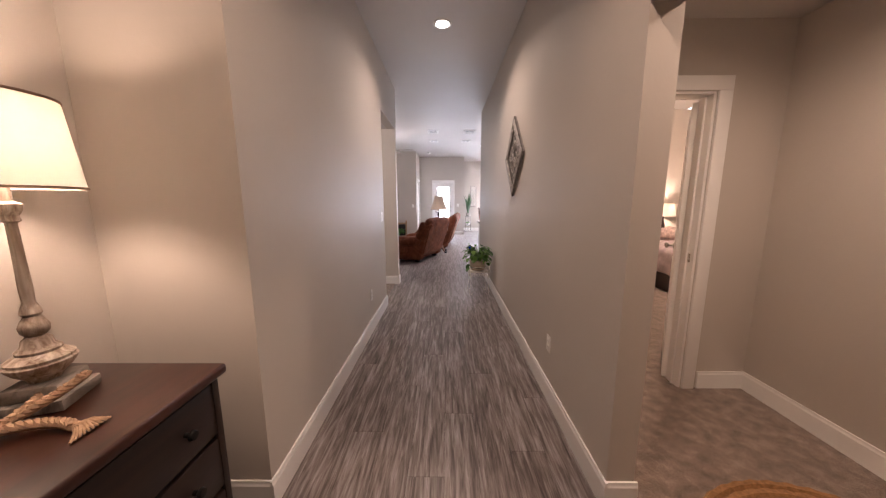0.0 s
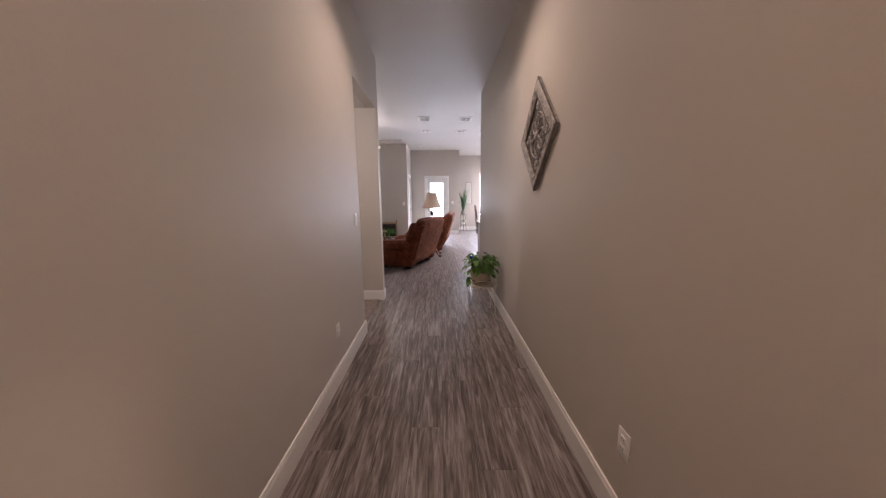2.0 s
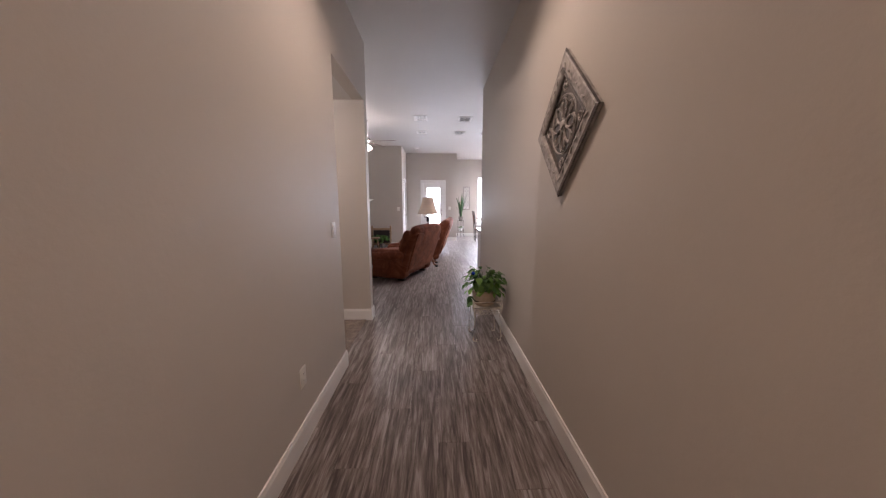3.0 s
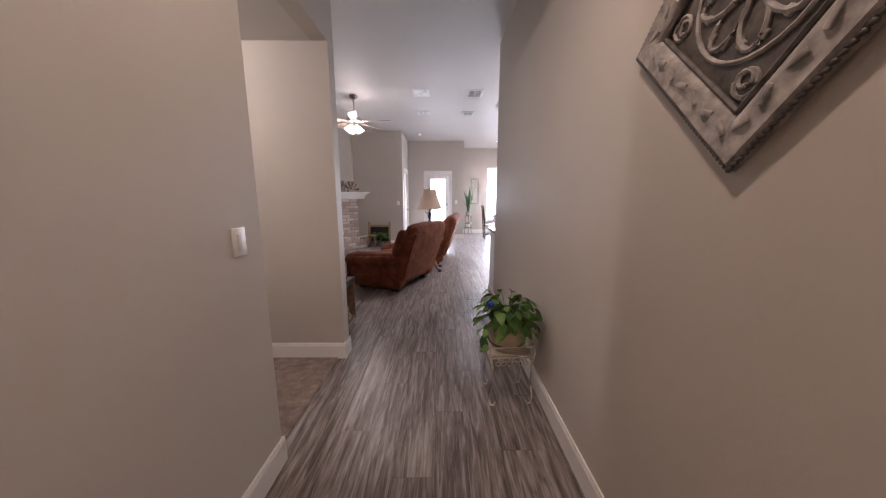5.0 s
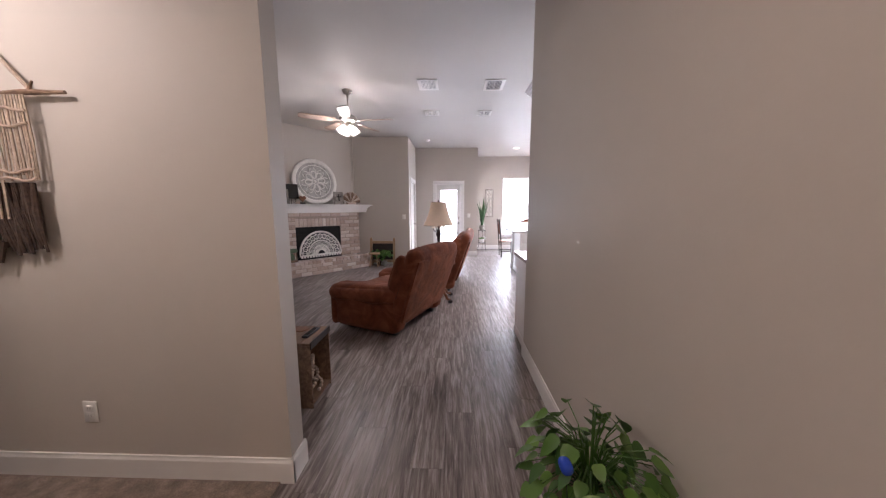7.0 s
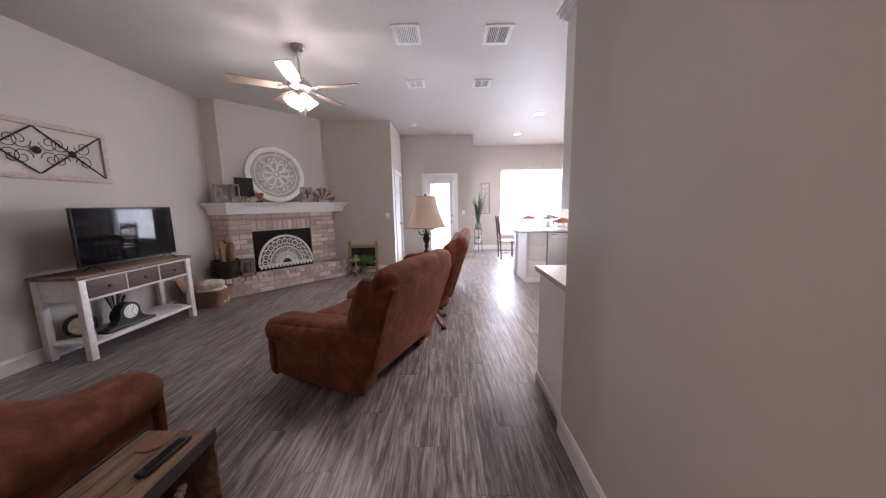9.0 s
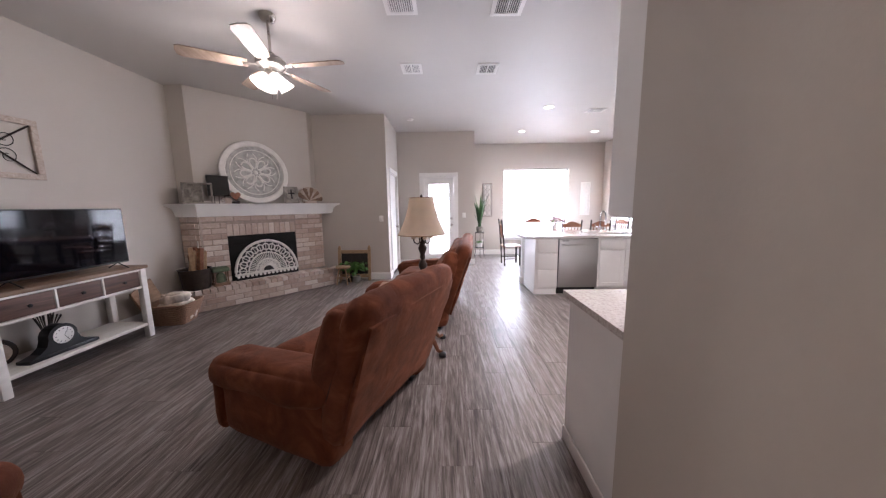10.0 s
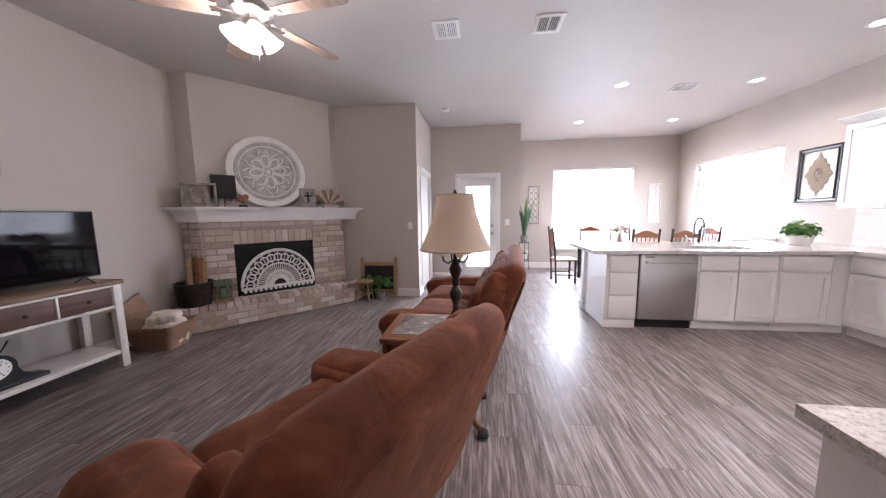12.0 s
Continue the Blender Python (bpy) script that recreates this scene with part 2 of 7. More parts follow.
MAHOGANY = wood("red_mahogany", (0.013, 0.0035, 0.002), (0.058, 0.015, 0.007), 0.30, (14, 2.5, 14), coat=0.3)
DARKWOOD = wood("dark_stained_wood", (0.008, 0.005, 0.004), (0.028, 0.014, 0.009), 0.38, coat=0.1)
CHERRY = wood("cherry_wood", (0.13, 0.045, 0.02), (0.30, 0.12, 0.055), 0.35, coat=0.2)
OAK = wood("light_oak", (0.26, 0.16, 0.085), (0.46, 0.31, 0.18), 0.5)
RUSTIC = wood("rustic_brown_board", (0.09, 0.05, 0.03), (0.30, 0.19, 0.12), 0.6)
GREYWOOD = wood("weathered_grey_wood", (0.12, 0.105, 0.09), (0.42, 0.38, 0.33), 0.75, (18, 3, 18), bump=0.4)
PALEWOOD = wood("washed_pale_wood", (0.36, 0.28, 0.22), (0.56, 0.47, 0.39), 0.6)
WHITEWOOD = plain("white_washed_wood", (0.74, 0.71, 0.66), 0.5, vary=0.08, scale=(20, 3, 20), bump=0.15)
FANWOOD = wood("fan_blade_wood", (0.20, 0.145, 0.11), (0.38, 0.29, 0.23), 0.45)
LINEN = cloth_through("linen_shade", (0.88, 0.85, 0.79), 0.6)
PARCHMENT = cloth_through("parchment_shade", (0.88, 0.77, 0.64), 0.5)
BLIND = cloth_through("white_blind_slat", (0.85, 0.85, 0.84), 0.03, 0.5)
DOORBLIND = plain("white_mini_blind_slat", (0.80, 0.80, 0.79), 0.5, vary=0.03, bump=0)
FROST = lit_glass("frosted_lamp_glass", (1.0, 0.93, 0.82), 12.0)
BULBGLASS = glow("lit_bulb_glass", (1.0, 0.93, 0.82), 6.0)
CANGLOW = glow("lit_downlight", (1.0, 0.90, 0.76), 14.0)
LEAF = leaf_mat("pothos_leaf", (0.030, 0.095, 0.014), (0.17, 0.32, 0.06), True)
SPIKE = leaf_mat("spiky_leaf", (0.02, 0.06, 0.02), (0.07, 0.15, 0.05), True)
FERN = leaf_mat("fern_leaf", (0.035, 0.12, 0.02), (0.18, 0.36, 0.08))
SKYGLOW = glow("bright_overcast_distance", (0.93, 0.96, 1.0), 2.6)

# ---- mesh helpers ----
def box(bm, x0, x1, y0, y1, z0, z1, m=None):
    """A box between two corners, with m applied."""
    vs = [bm.verts.new(Vector((x, y, z))) for x in (x0, x1) for y in (y0, y1) for z in (z0, z1)]
    if m is not None:
        for v in vs:
            v.co = m @ v.co
    for f in ((0, 1, 3, 2), (4, 6, 7, 5), (0, 4, 5, 1), (2, 3, 7, 6), (0, 2, 6, 4), (1, 5, 7, 3)):
        bm.faces.new([vs[i] for i in f])
    return vs


def soften(bm, width, segments=2, angle=30):
    """Bevels the sharp edges."""
    bm.normal_update()
    edges = [e for e in bm.edges if len(e.link_faces) == 2 and e.calc_face_angle(0) > radians(angle)]
    bmesh.ops.bevel(bm, geom=edges, offset=width, segments=segments, profile=0.5, affect="EDGES", clamp_overlap=True)


def rbox(x0, x1, y0, y1, z0, z1, width=0.004, segments=2, m=None):
    bm = bmesh.new()
    box(bm, x0, x1, y0, y1, z0, z1)
    soften(bm, width, segments)
    if m is not None:
        bm.transform(m)
    return bm


def lathe(profile, steps=24, m=None, bm=None, closed=False):
    """Turns a profile of (radius, height) round the z axis."""
    bm = bm or bmesh.new()
    rings = []
    made = []
    for r, z in profile:
        ring = []
        if r < 1e-5:
            ring = [bm.verts.new((0, 0, z))] * steps
            made.append(ring[0])
        else:
            for i in range(steps):
                a = 2 * math.pi * i / steps
                ring.append(bm.verts.new((r * math.cos(a), r * math.sin(a), z)))
            made += ring
        rings.append(ring)
    for a, b in zip(rings, rings[1:]):
        for i in range(steps):
            j = (i + 1) % steps
            vs = list(dict.fromkeys((a[i], a[j], b[j], b[i])))
            if len(vs) > 2:
                bm.faces.new(vs)
    if m is not None:
        for v in made:
            v.co = m @ v.co
    return bm


def tube(points, radius, steps=8, bm=None, cap=True):
    """A round bar along points; radius is a number or one number a point."""
    bm = bm or bmesh.new()
    pts = [Vector(p) for p in points]
    rings = []
    up = Vector((0, 0, 1))
    for i, p in enumerate(pts):
        d = (pts[min(i + 1, len(pts) - 1)] - pts[max(i - 1, 0)]).normalized()
        side = d.cross(up)
        if side.length < 0.05:
            side = d.cross(Vector((1, 0, 0)))
        side.normalize()
        other = side.cross(d).normalized()
        r = radius[i] if isinstance(radius, (list, tuple)) else radius
        rings.append([bm.verts.new(p + r * (math.cos(2 * math.pi * k / steps) * side + math.sin(2 * math.pi * k / steps) * other)) for k in range(steps)])
    for a, b in zip(rings, rings[1:]):
        for k in range(steps):
            j = (k + 1) % steps
            bm.faces.new((a[k], a[j], b[j], b[k]))
    if cap:
        bm.faces.new(rings[0])
        bm.faces.new(rings[-1])
    return bm


def spiral(cx, cz, r0, r1, a0, turns, steps=16):
    """Points of a flat scroll in the x-z plane."""
    pts = []
    for i in range(steps + 1):
        f = i / steps
        r = r0 + (r1 - r0) * f
        a = a0 + turns * 2 * math.pi * f
        pts.append((cx + r * math.cos(a), 0, cz + r * math.sin(a)))
    return pts


def prism(outline, z0, z1, m=None, bm=None):
    """An outline of (x, y) raised from z0 to z1."""
    bm = bm or bmesh.new()
    lo = [bm.verts.new((x, y, z0)) for x, y in outline]
    hi = [bm.verts.new((x, y, z1)) for x, y in outline]
    n = len(lo)
    for i in range(n):
        j = (i + 1) % n
        bm.faces.new((lo[i], lo[j], hi[j], hi[i]))
    bm.faces.new(lo[::-1])
    bm.faces.new(hi)
    if m is not None:
        for v in lo + hi:
            v.co = m @ v.co
    return bm


def mesh_of(name, bm, material, smooth=False):
    bmesh.ops.recalc_face_normals(bm, faces=bm.faces)
    me = bpy.data.meshes.new(name)
    bm.to_mesh(me)
    bm.free()
    for mt in material if isinstance(material, (list, tuple)) else [material]:
        me.materials.append(mt)
    if smooth:
        me.shade_smooth()
        me.set_sharp_from_angle(angle=radians(42))
    return me


def thing(name, label, category, at=None, group=""):
    ob = new(name)
    ob.empty_display_size = 0.1
    if at is not None:
        ob.matrix_world = at
    return tagged(ob, label, category, group)


def part(name, bm, material, parent=None, label="", smooth=True):
    ob = new(name, mesh_of(name, bm, material, smooth))
    if parent is not None:
        ob.parent = parent
    if label:
        tagged(ob, label)
    return ob


def single(name, bm, material, label, category, at=None, group="", smooth=True):
    ob = new(name, mesh_of(name, bm, material, smooth))
    if at is not None:
        ob.matrix_world = at
    return tagged(ob, label, category, group)


def struct(name, bm, material, label, category="", smooth=False):
    ob = new(name, mesh_of(name, bm, material, smooth))
    return tagged(ob, label, category or name.split("_")[0], kind="structure")


# ---- the rooms ----
TOP = 3.05
LOW = 2.44
WL = -3.68   # living room's outer wall
WR = 4.48    # kitchen's outer wall


def wall_x(name, x0, x1, y0, y1, z0, z1, holes=(), label="greige painted drywall wall with fine orange-peel texture"):
    """A wall that runs along y, between x0 and x1, with holes (y0, y1, z0, z1)."""
    bm = bmesh.new()
    ys = sorted({y0, y1, *[h[0] for h in holes], *[h[1] for h in holes]})
    for a, b in zip(ys, ys[1:]):
        hs = [h for h in holes if h[0] <= a and h[1] >= b]
        if not hs:
            box(bm, x0, x1, a, b, z0, z1)
        for h in hs:
            if h[2] > z0:
                box(bm, x0, x1, a, b, z0, h[2])
            if h[3] < z1:
                box(bm, x0, x1, a, b, h[3], z1)
    bmesh.ops.remove_doubles(bm, verts=bm.verts, dist=1e-4)
    inner = [f for f in bm.faces if sum(1 for g in bm.faces if g is not f and set(g.verts) == set(f.verts))]
    bmesh.ops.delete(bm, geom=inner, context="FACES_ONLY")
    return struct(name, bm, PAINT, label, "wall")


def wall_y(name, x0, x1, y0, y1, z0, z1, holes=(), label="greige painted drywall wall with fine orange-peel texture"):
    """A wall that runs along x, between y0 and y1, with holes (x0, x1, z0, z1)."""
    bm = bmesh.new()
    xs = sorted({x0, x1, *[h[0] for h in holes], *[h[1] for h in holes]})
    for a, b in zip(xs, xs[1:]):
        hs = [h for h in holes if h[0] <= a and h[1] >= b]
        if not hs:
            box(bm, a, b, y0, y1, z0, z1)
        for h in hs:
            if h[2] > z0:
                box(bm, a, b, y0, y1, z0, h[2])
            if h[3] < z1:
                box(bm, a, b, y0, y1, h[3], z1)
    bmesh.ops.remove_doubles(bm, verts=bm.verts, dist=1e-4)
    inner = [f for f in bm.faces if sum(1 for g in bm.faces if g is not f and set(g.verts) == set(f.verts))]
    bmesh.ops.delete(bm, geom=inner, context="FACES_ONLY")
    return struct(name, bm, PAINT, label, "wall")


# hall
wall_x("wall_hall_west", -0.86, -0.74, 0.97, 3.655, 0, TOP)
wall_x("wall_hall_west_header", -0.86, -0.74, 3.655, 4.68, LOW, TOP)
wall_x("wall_hall_east", 0.74, 0.86, 0.97, 6.08, 0, TOP)
wall_x("wall_vestibule_header", 0.74, 0.86, -0.55, 0.97, 2.03, TOP)
wall_x("wall_entry_east", 0.74, 0.86, -2.6, -0.55, 0, TOP)
# entry
wall_y("wall_entry_north", -1.45, -0.86, 0.97, 1.09, 0, TOP)
wall_x("wall_entry_west", -1.45, -1.33, -2.6, 0.97, 0, TOP)
wall_y("wall_entry_south", -1.45, 0.86, -2.72, -2.6, 0, TOP)
# vestibule and bedroom
wall_y("wall_vestibule_north", 0.86, 2.30, 1.85, 1.97, 0, TOP, [(0.98, 1.74, 0, 2.03)])
wall_x("wall_vestibule_east", 2.18, 2.30, -0.67, 1.85, 0, TOP)
wall_y("wall_vestibule_south", 0.86, 2.18, -0.67, -0.55, 0, TOP)
wall_x("wall_bedroom_east", 5.80, 5.92, 1.97, 5.9, 0, TOP)
wall_y("wall_bedroom_south", 2.30, 5.80, 1.85, 1.97, 0, TOP)
wall_y("wall_kitchen_south", 0.86, 5.92, 5.96, 6.08, 0, TOP)
# side hall
wall_y("wall_partition", -3.80, -0.74, 4.68, 4.80, 0, TOP)
wall_y("wall_side_hall_south", -2.90, -0.86, 3.535, 3.655, 0, LOW)
wall_x("wall_side_hall_west", -3.02, -2.90, 3.535, 4.68, 0, LOW)
# living room
wall_x("wall_living_west", WL - 0.12, WL, 4.80, 10.89, 0, TOP)
wall_y("wall_living_north", -3.68, -0.99, 10.77, 10.89, 0, TOP)
wall_x("wall_alcove_west", -1.11, -0.99, 10.89, 12.16, 0, TOP, [(11.10, 11.92, 0, 2.06)])
wall_y("wall_back_door", -1.11, 0.77, 12.16, 12.30, 0, TOP, [(-0.41, 0.31, 0, 2.06)])
wall_x("wall_nook_west", 0.65, 0.77, 12.30, 13.65, 0, TOP)
wall_y("wall_nook_north", 0.65, WR + 0.14, 13.65, 13.79, 0, TOP, [(1.72, 3.53, 0.48, 2.38)])
wall_x("wall_kitchen_east", WR, WR + 0.14, 6.08, 13.65, 0, TOP, [(11.18, 13.10, 0.92, 2.32)])
# room behind the side door of the alcove
wall_x("wall_back_room_west", -2.45, -2.33, 10.89, 12.30, 0, TOP)
wall_y("wall_back_room_north", -2.33, -1.11, 12.16, 12.30, 0, TOP)

# the slanted chimney wall in the corner
bm = prism([(WL, 9.335), (-3.42, 9.315), (-2.325, 10.585), (-2.325, 10.77), (WL, 10.77)], 0, TOP)
struct("wall_chimney", bm, PAINT, "greige painted slanted chimney wall above a brick fireplace", "wall")


def slab(name, x0, x1, y0, y1, z0, z1, material, label, category):
    bm = bmesh.new()
    box(bm, x0, x1, y0, y1, z0, z1)
    return struct(name, bm, material, label, category)


slab("ceiling", -3.80, 4.62, 4.68, 13.79, TOP, TOP + 0.1, CEIL, "pale grey textured drywall ceiling", "ceiling")
slab("ceiling_hall", -1.45, 5.92, -2.72, 4.68, TOP, TOP + 0.1, CEIL, "pale grey textured drywall ceiling", "ceiling")
slab("ceiling_bedroom", 0.86, 5.92, 4.68, 6.08, TOP + 0.101, TOP + 0.2, CEIL, "pale drywall bedroom ceiling", "ceiling")
slab("ceiling_vestibule", 0.86, 2.18, -0.55, 1.85, LOW, LOW + 0.08, CEIL, "lower drywall ceiling of the vestibule", "ceiling")
slab("ceiling_side_hall", -2.90, -0.86, 3.655, 4.68, LOW, LOW + 0.08, CEIL, "lower drywall ceiling of the side hall", "ceiling")
slab("ground", -400, 400, -400, 400, -0.30, -0.20, plain("lawn_ground", (0.10, 0.11, 0.05), 0.95, vary=0.4), "mown lawn round the house", "ground")
slab("floor_base", -3.80, 5.92, -2.72, 13.79, -0.20, -0.006, SUBFLOOR, "dark underlay below the floor boards", "floor")
slab("carpet_vestibule", 0.80, 2.18, -0.55, 1.85, -0.006, 0.008, CARPET, "beige plush carpet", "carpet")
slab("carpet_bedroom", 0.86, 5.80, 1.85, 5.96, -0.006, 0.006, CARPET, "beige plush carpet", "carpet")
slab("carpet_side_hall", -2.90, -0.80, 3.655, 4.68, -0.006, 0.010, CARPET, "beige plush carpet with a worn edge", "carpet")


def baseboard(name, pts, height=0.135, thick=0.014):
    """A skirting along a line of floor points, to the left of the way walked."""
    bm = bmesh.new()
    for (xa, ya), (xb, yb) in zip(pts, pts[1:]):
        d = Vector((xb - xa, yb - ya, 0))
        ln = d.length
        ang = math.degrees(math.atan2(d.y, d.x))
        m = pose(xa, ya, 0, 0, 0, ang)
        b2 = bmesh.new()
        prof = [(0.0, 0), (thick, 0), (thick, height - 0.022), (thick - 0.004, height - 0.012), (thick - 0.005, height), (0.0, height)]
        a = [b2.verts.new((0, y, z)) for y, z in prof]
        b = [b2.verts.new((ln, y, z)) for y, z in prof]
        for i in range(len(prof)):
            j = (i + 1) % len(prof)
            b2.faces.new((a[i], a[j], b[j], b[i]))
        b2.faces.new(a)
        b2.faces.new(b)
        b2.transform(m)
        me = bpy.data.meshes.new("t")
        b2.to_mesh(me)
        b2.free()
        bm.from_mesh(me)
        bpy.data.meshes.remove(me)
    return struct(name, bm, TRIM, "white painted wooden baseboard with a rounded top", "baseboard")


baseboard("baseboard_hall_west", [(-0.74, 3.669), (-0.74, 0.956)])
baseboard("baseboard_hall_west_end", [(-0.86, 3.655), (-0.74, 3.655)])
baseboard("baseboard_hall_east", [(0.74, 0.956), (0.74, 6.094)])
baseboard("baseboard_hall_east_end", [(0.874, 0.97), (0.74, 0.97)])
baseboard("baseboard_entry_north", [(-0.74, 0.97), (-1.33, 0.97)])
baseboard("baseboard_vestibule_north", [(2.18, 1.85), (1.845, 1.85)])
baseboard("baseboard_vestibule_east", [(2.18, -0.5), (2.18, 1.836)])
baseboard("baseboard_partition", [(-0.726, 4.68), (-2.90, 4.68)])
baseboard("baseboard_partition_end", [(-0.74, 4.814), (-0.74, 4.666)])
baseboard("baseboard_partition_north", [(WL, 4.80), (-0.74, 4.80)])
baseboard("baseboard_living_west", [(WL, 9.2), (WL, 4.814)])
baseboard("baseboard_living_north", [(-0.976, 10.77), (-2.0, 10.77)])
baseboard("baseboard_alcove_west", [(-0.99, 11.02), (-0.99, 10.756)])
baseboard("baseboard_back_door", [(0.784, 12.16), (0.385, 12.16)])
baseboard("baseboard_back_door_west", [(-0.485, 12.16), (-0.99, 12.16)])
baseboard("baseboard_nook_west", [(0.77, 13.636), (0.77, 12.146)])
baseboard("baseboard_nook_north", [(4.436, 13.65), (0.784, 13.65)])
baseboard("baseboard_nook_east", [(WR, 10.8), (WR, 13.65)])

# ---- doors and windows ----
def casing(parent, w, h, at, width=0.085, proud=0.018):
    """Trim round an opening of width w and height h, in the x-z plane at y=0, standing out to -y."""
    for nm, x0, x1, z0, z1 in (("side_casing", -width, 0, 0, h), ("side_casing", w, w + width, 0, h), ("head_casing", -width, w + width, h, h + width)):
        part(nm, rbox(x0, x1, -proud, 0, z0, z1, 0.004, 2, at), TRIM, parent)


def jamb(parent, w, h, depth, at):
    for x0, x1, z0, z1 in ((0, 0.018, 0, h), (w - 0.018, w, 0, h), (0.018, w - 0.018, h - 0.018, h)):
        part("jamb", rbox(x0, x1, 0.001, depth - 0.001, z0, z1, 0.002, 1, at), TRIM, parent)


def knob(parent, at, mt):
    part("door_knob", lathe([(0, 0), (0.028, 0), (0.028, 0.006), (0.010, 0.012), (0.010, 0.035), (0.026, 0.045), (0.027, 0.058), (0.018, 0.068), (0, 0.070)], 16, at), mt, parent)


# glazed back door with a blind
d1 = thing("door_1", "white glazed back door with a half-lowered white blind, closed", "door")
d1["kind"] = "structure"
m = pose(-0.41, 12.16, 0)
casing(d1, 0.72, 2.06, m)
jamb(d1, 0.72, 2.06, 0.14, m)
leaf = bmesh.new()
box(leaf, 0.02, 0.13, 0.045, 0.085, 0.01, 2.04)
box(leaf, 0.59, 0.70, 0.045, 0.085, 0.01, 2.04)
box(leaf, 0.13, 0.59, 0.045, 0.085, 0.01, 0.26)
box(leaf, 0.13, 0.59, 0.045, 0.085, 1.90, 2.04)
leaf.transform(m)
leaf_ob = part("leaf", leaf, TRIM, d1, smooth=False)
gl = part("pane", rbox(0.13, 0.59, 0.062, 0.068, 0.26, 1.90, 0.001, 1, m), GLASS, leaf_ob)
gl.visible_shadow = False
slat = mesh_of("slat", rbox(0.135, 0.585, -0.025, 0.025, -0.0012, 0.0012, 0.0005, 1, pose(0, 0, 0, 42)), DOORBLIND)
part("blind_headrail", rbox(0.13, 0.59, 0.004, 0.044, 1.885, 1.93, 0.004, 2, m), TRIM, leaf_ob)
part("blind_bottom_rail", rbox(0.135, 0.585, 0.008, 0.040, 0.985, 1.01, 0.004, 2, m), TRIM, leaf_ob)
for i in range(14):
    o = new("slat", slat)
    o.matrix_world = m @ pose(0, 0.022, 1.855 - i * 0.062)
    o.parent = leaf_ob
knob(leaf_ob, m @ pose(0.645, 0.045, 0.95, 90), NICKEL)
part("deadbolt", lathe([(0, 0), (0.03, 0), (0.03, 0.008), (0.012, 0.012), (0.012, 0.03), (0, 0.03)], 14, m @ pose(0.645, 0.045, 1.10, 90)), NICKEL, leaf_ob)
part("threshold", rbox(0, 0.72, 0, 0.14, 0.0, 0.018, 0.004, 2, m), NICKEL, d1)

# side door of the alcove, closed
d2 = thing("door_2", "white panelled interior door, closed, in the alcove", "door")
d2["kind"] = "structure"
m = pose(-0.99, 11.10, 0, 0, 0, 90)
casing(d2, 0.82, 2.06, m)
jamb(d2, 0.82, 2.06, 0.12, m)
leaf_ob = part("leaf", rbox(0.02, 0.80, 0.03, 0.068, 0.01, 2.04, 0.003, 1, m), TRIM, d2)
for z0, z1 in ((0.22, 0.86), (1.06, 1.92)):
    part("panel", rbox(0.14, 0.68, 0.024, 0.032, z0, z1, 0.006, 2, m), TRIM, leaf_ob)
knob(leaf_ob, m @ pose(0.74, 0.03, 0.95, 90), NICKEL)

# bedroom door, standing open
d3 = thing("door_3", "white interior door standing open into the bedroom", "door")
d3["kind"] = "structure"
m = pose(0.98, 1.85, 0)
casing(d3, 0.76, 2.03, m)
jamb(d3, 0.76, 2.03, 0.12, m)
part("door_stop", rbox(0.728, 0.742, 0.05, 0.062, 0, 2.01, 0.002, 1, m), TRIM, d3)
mo = pose(1.730, 1.972, 0, 0, 0, 54)
leaf_ob = part("leaf", rbox(0.0, 0.74, 0.0, 0.036, 0.012, 2.00, 0.003, 1, mo), TRIM, d3)
for z0, z1 in ((0.22, 0.86), (1.06, 1.88)):
    part("panel", rbox(0.12, 0.62, 0.034, 0.040, z0, z1, 0.006, 2, mo), TRIM, leaf_ob)
knob(leaf_ob, mo @ pose(0.68, 0.036, 0.95, -90), NICKEL)
part("strike_plate", rbox(0.738, 0.743, 0.03, 0.055, 0.93, 0.99, 0.001, 1, m), NICKEL, d3)


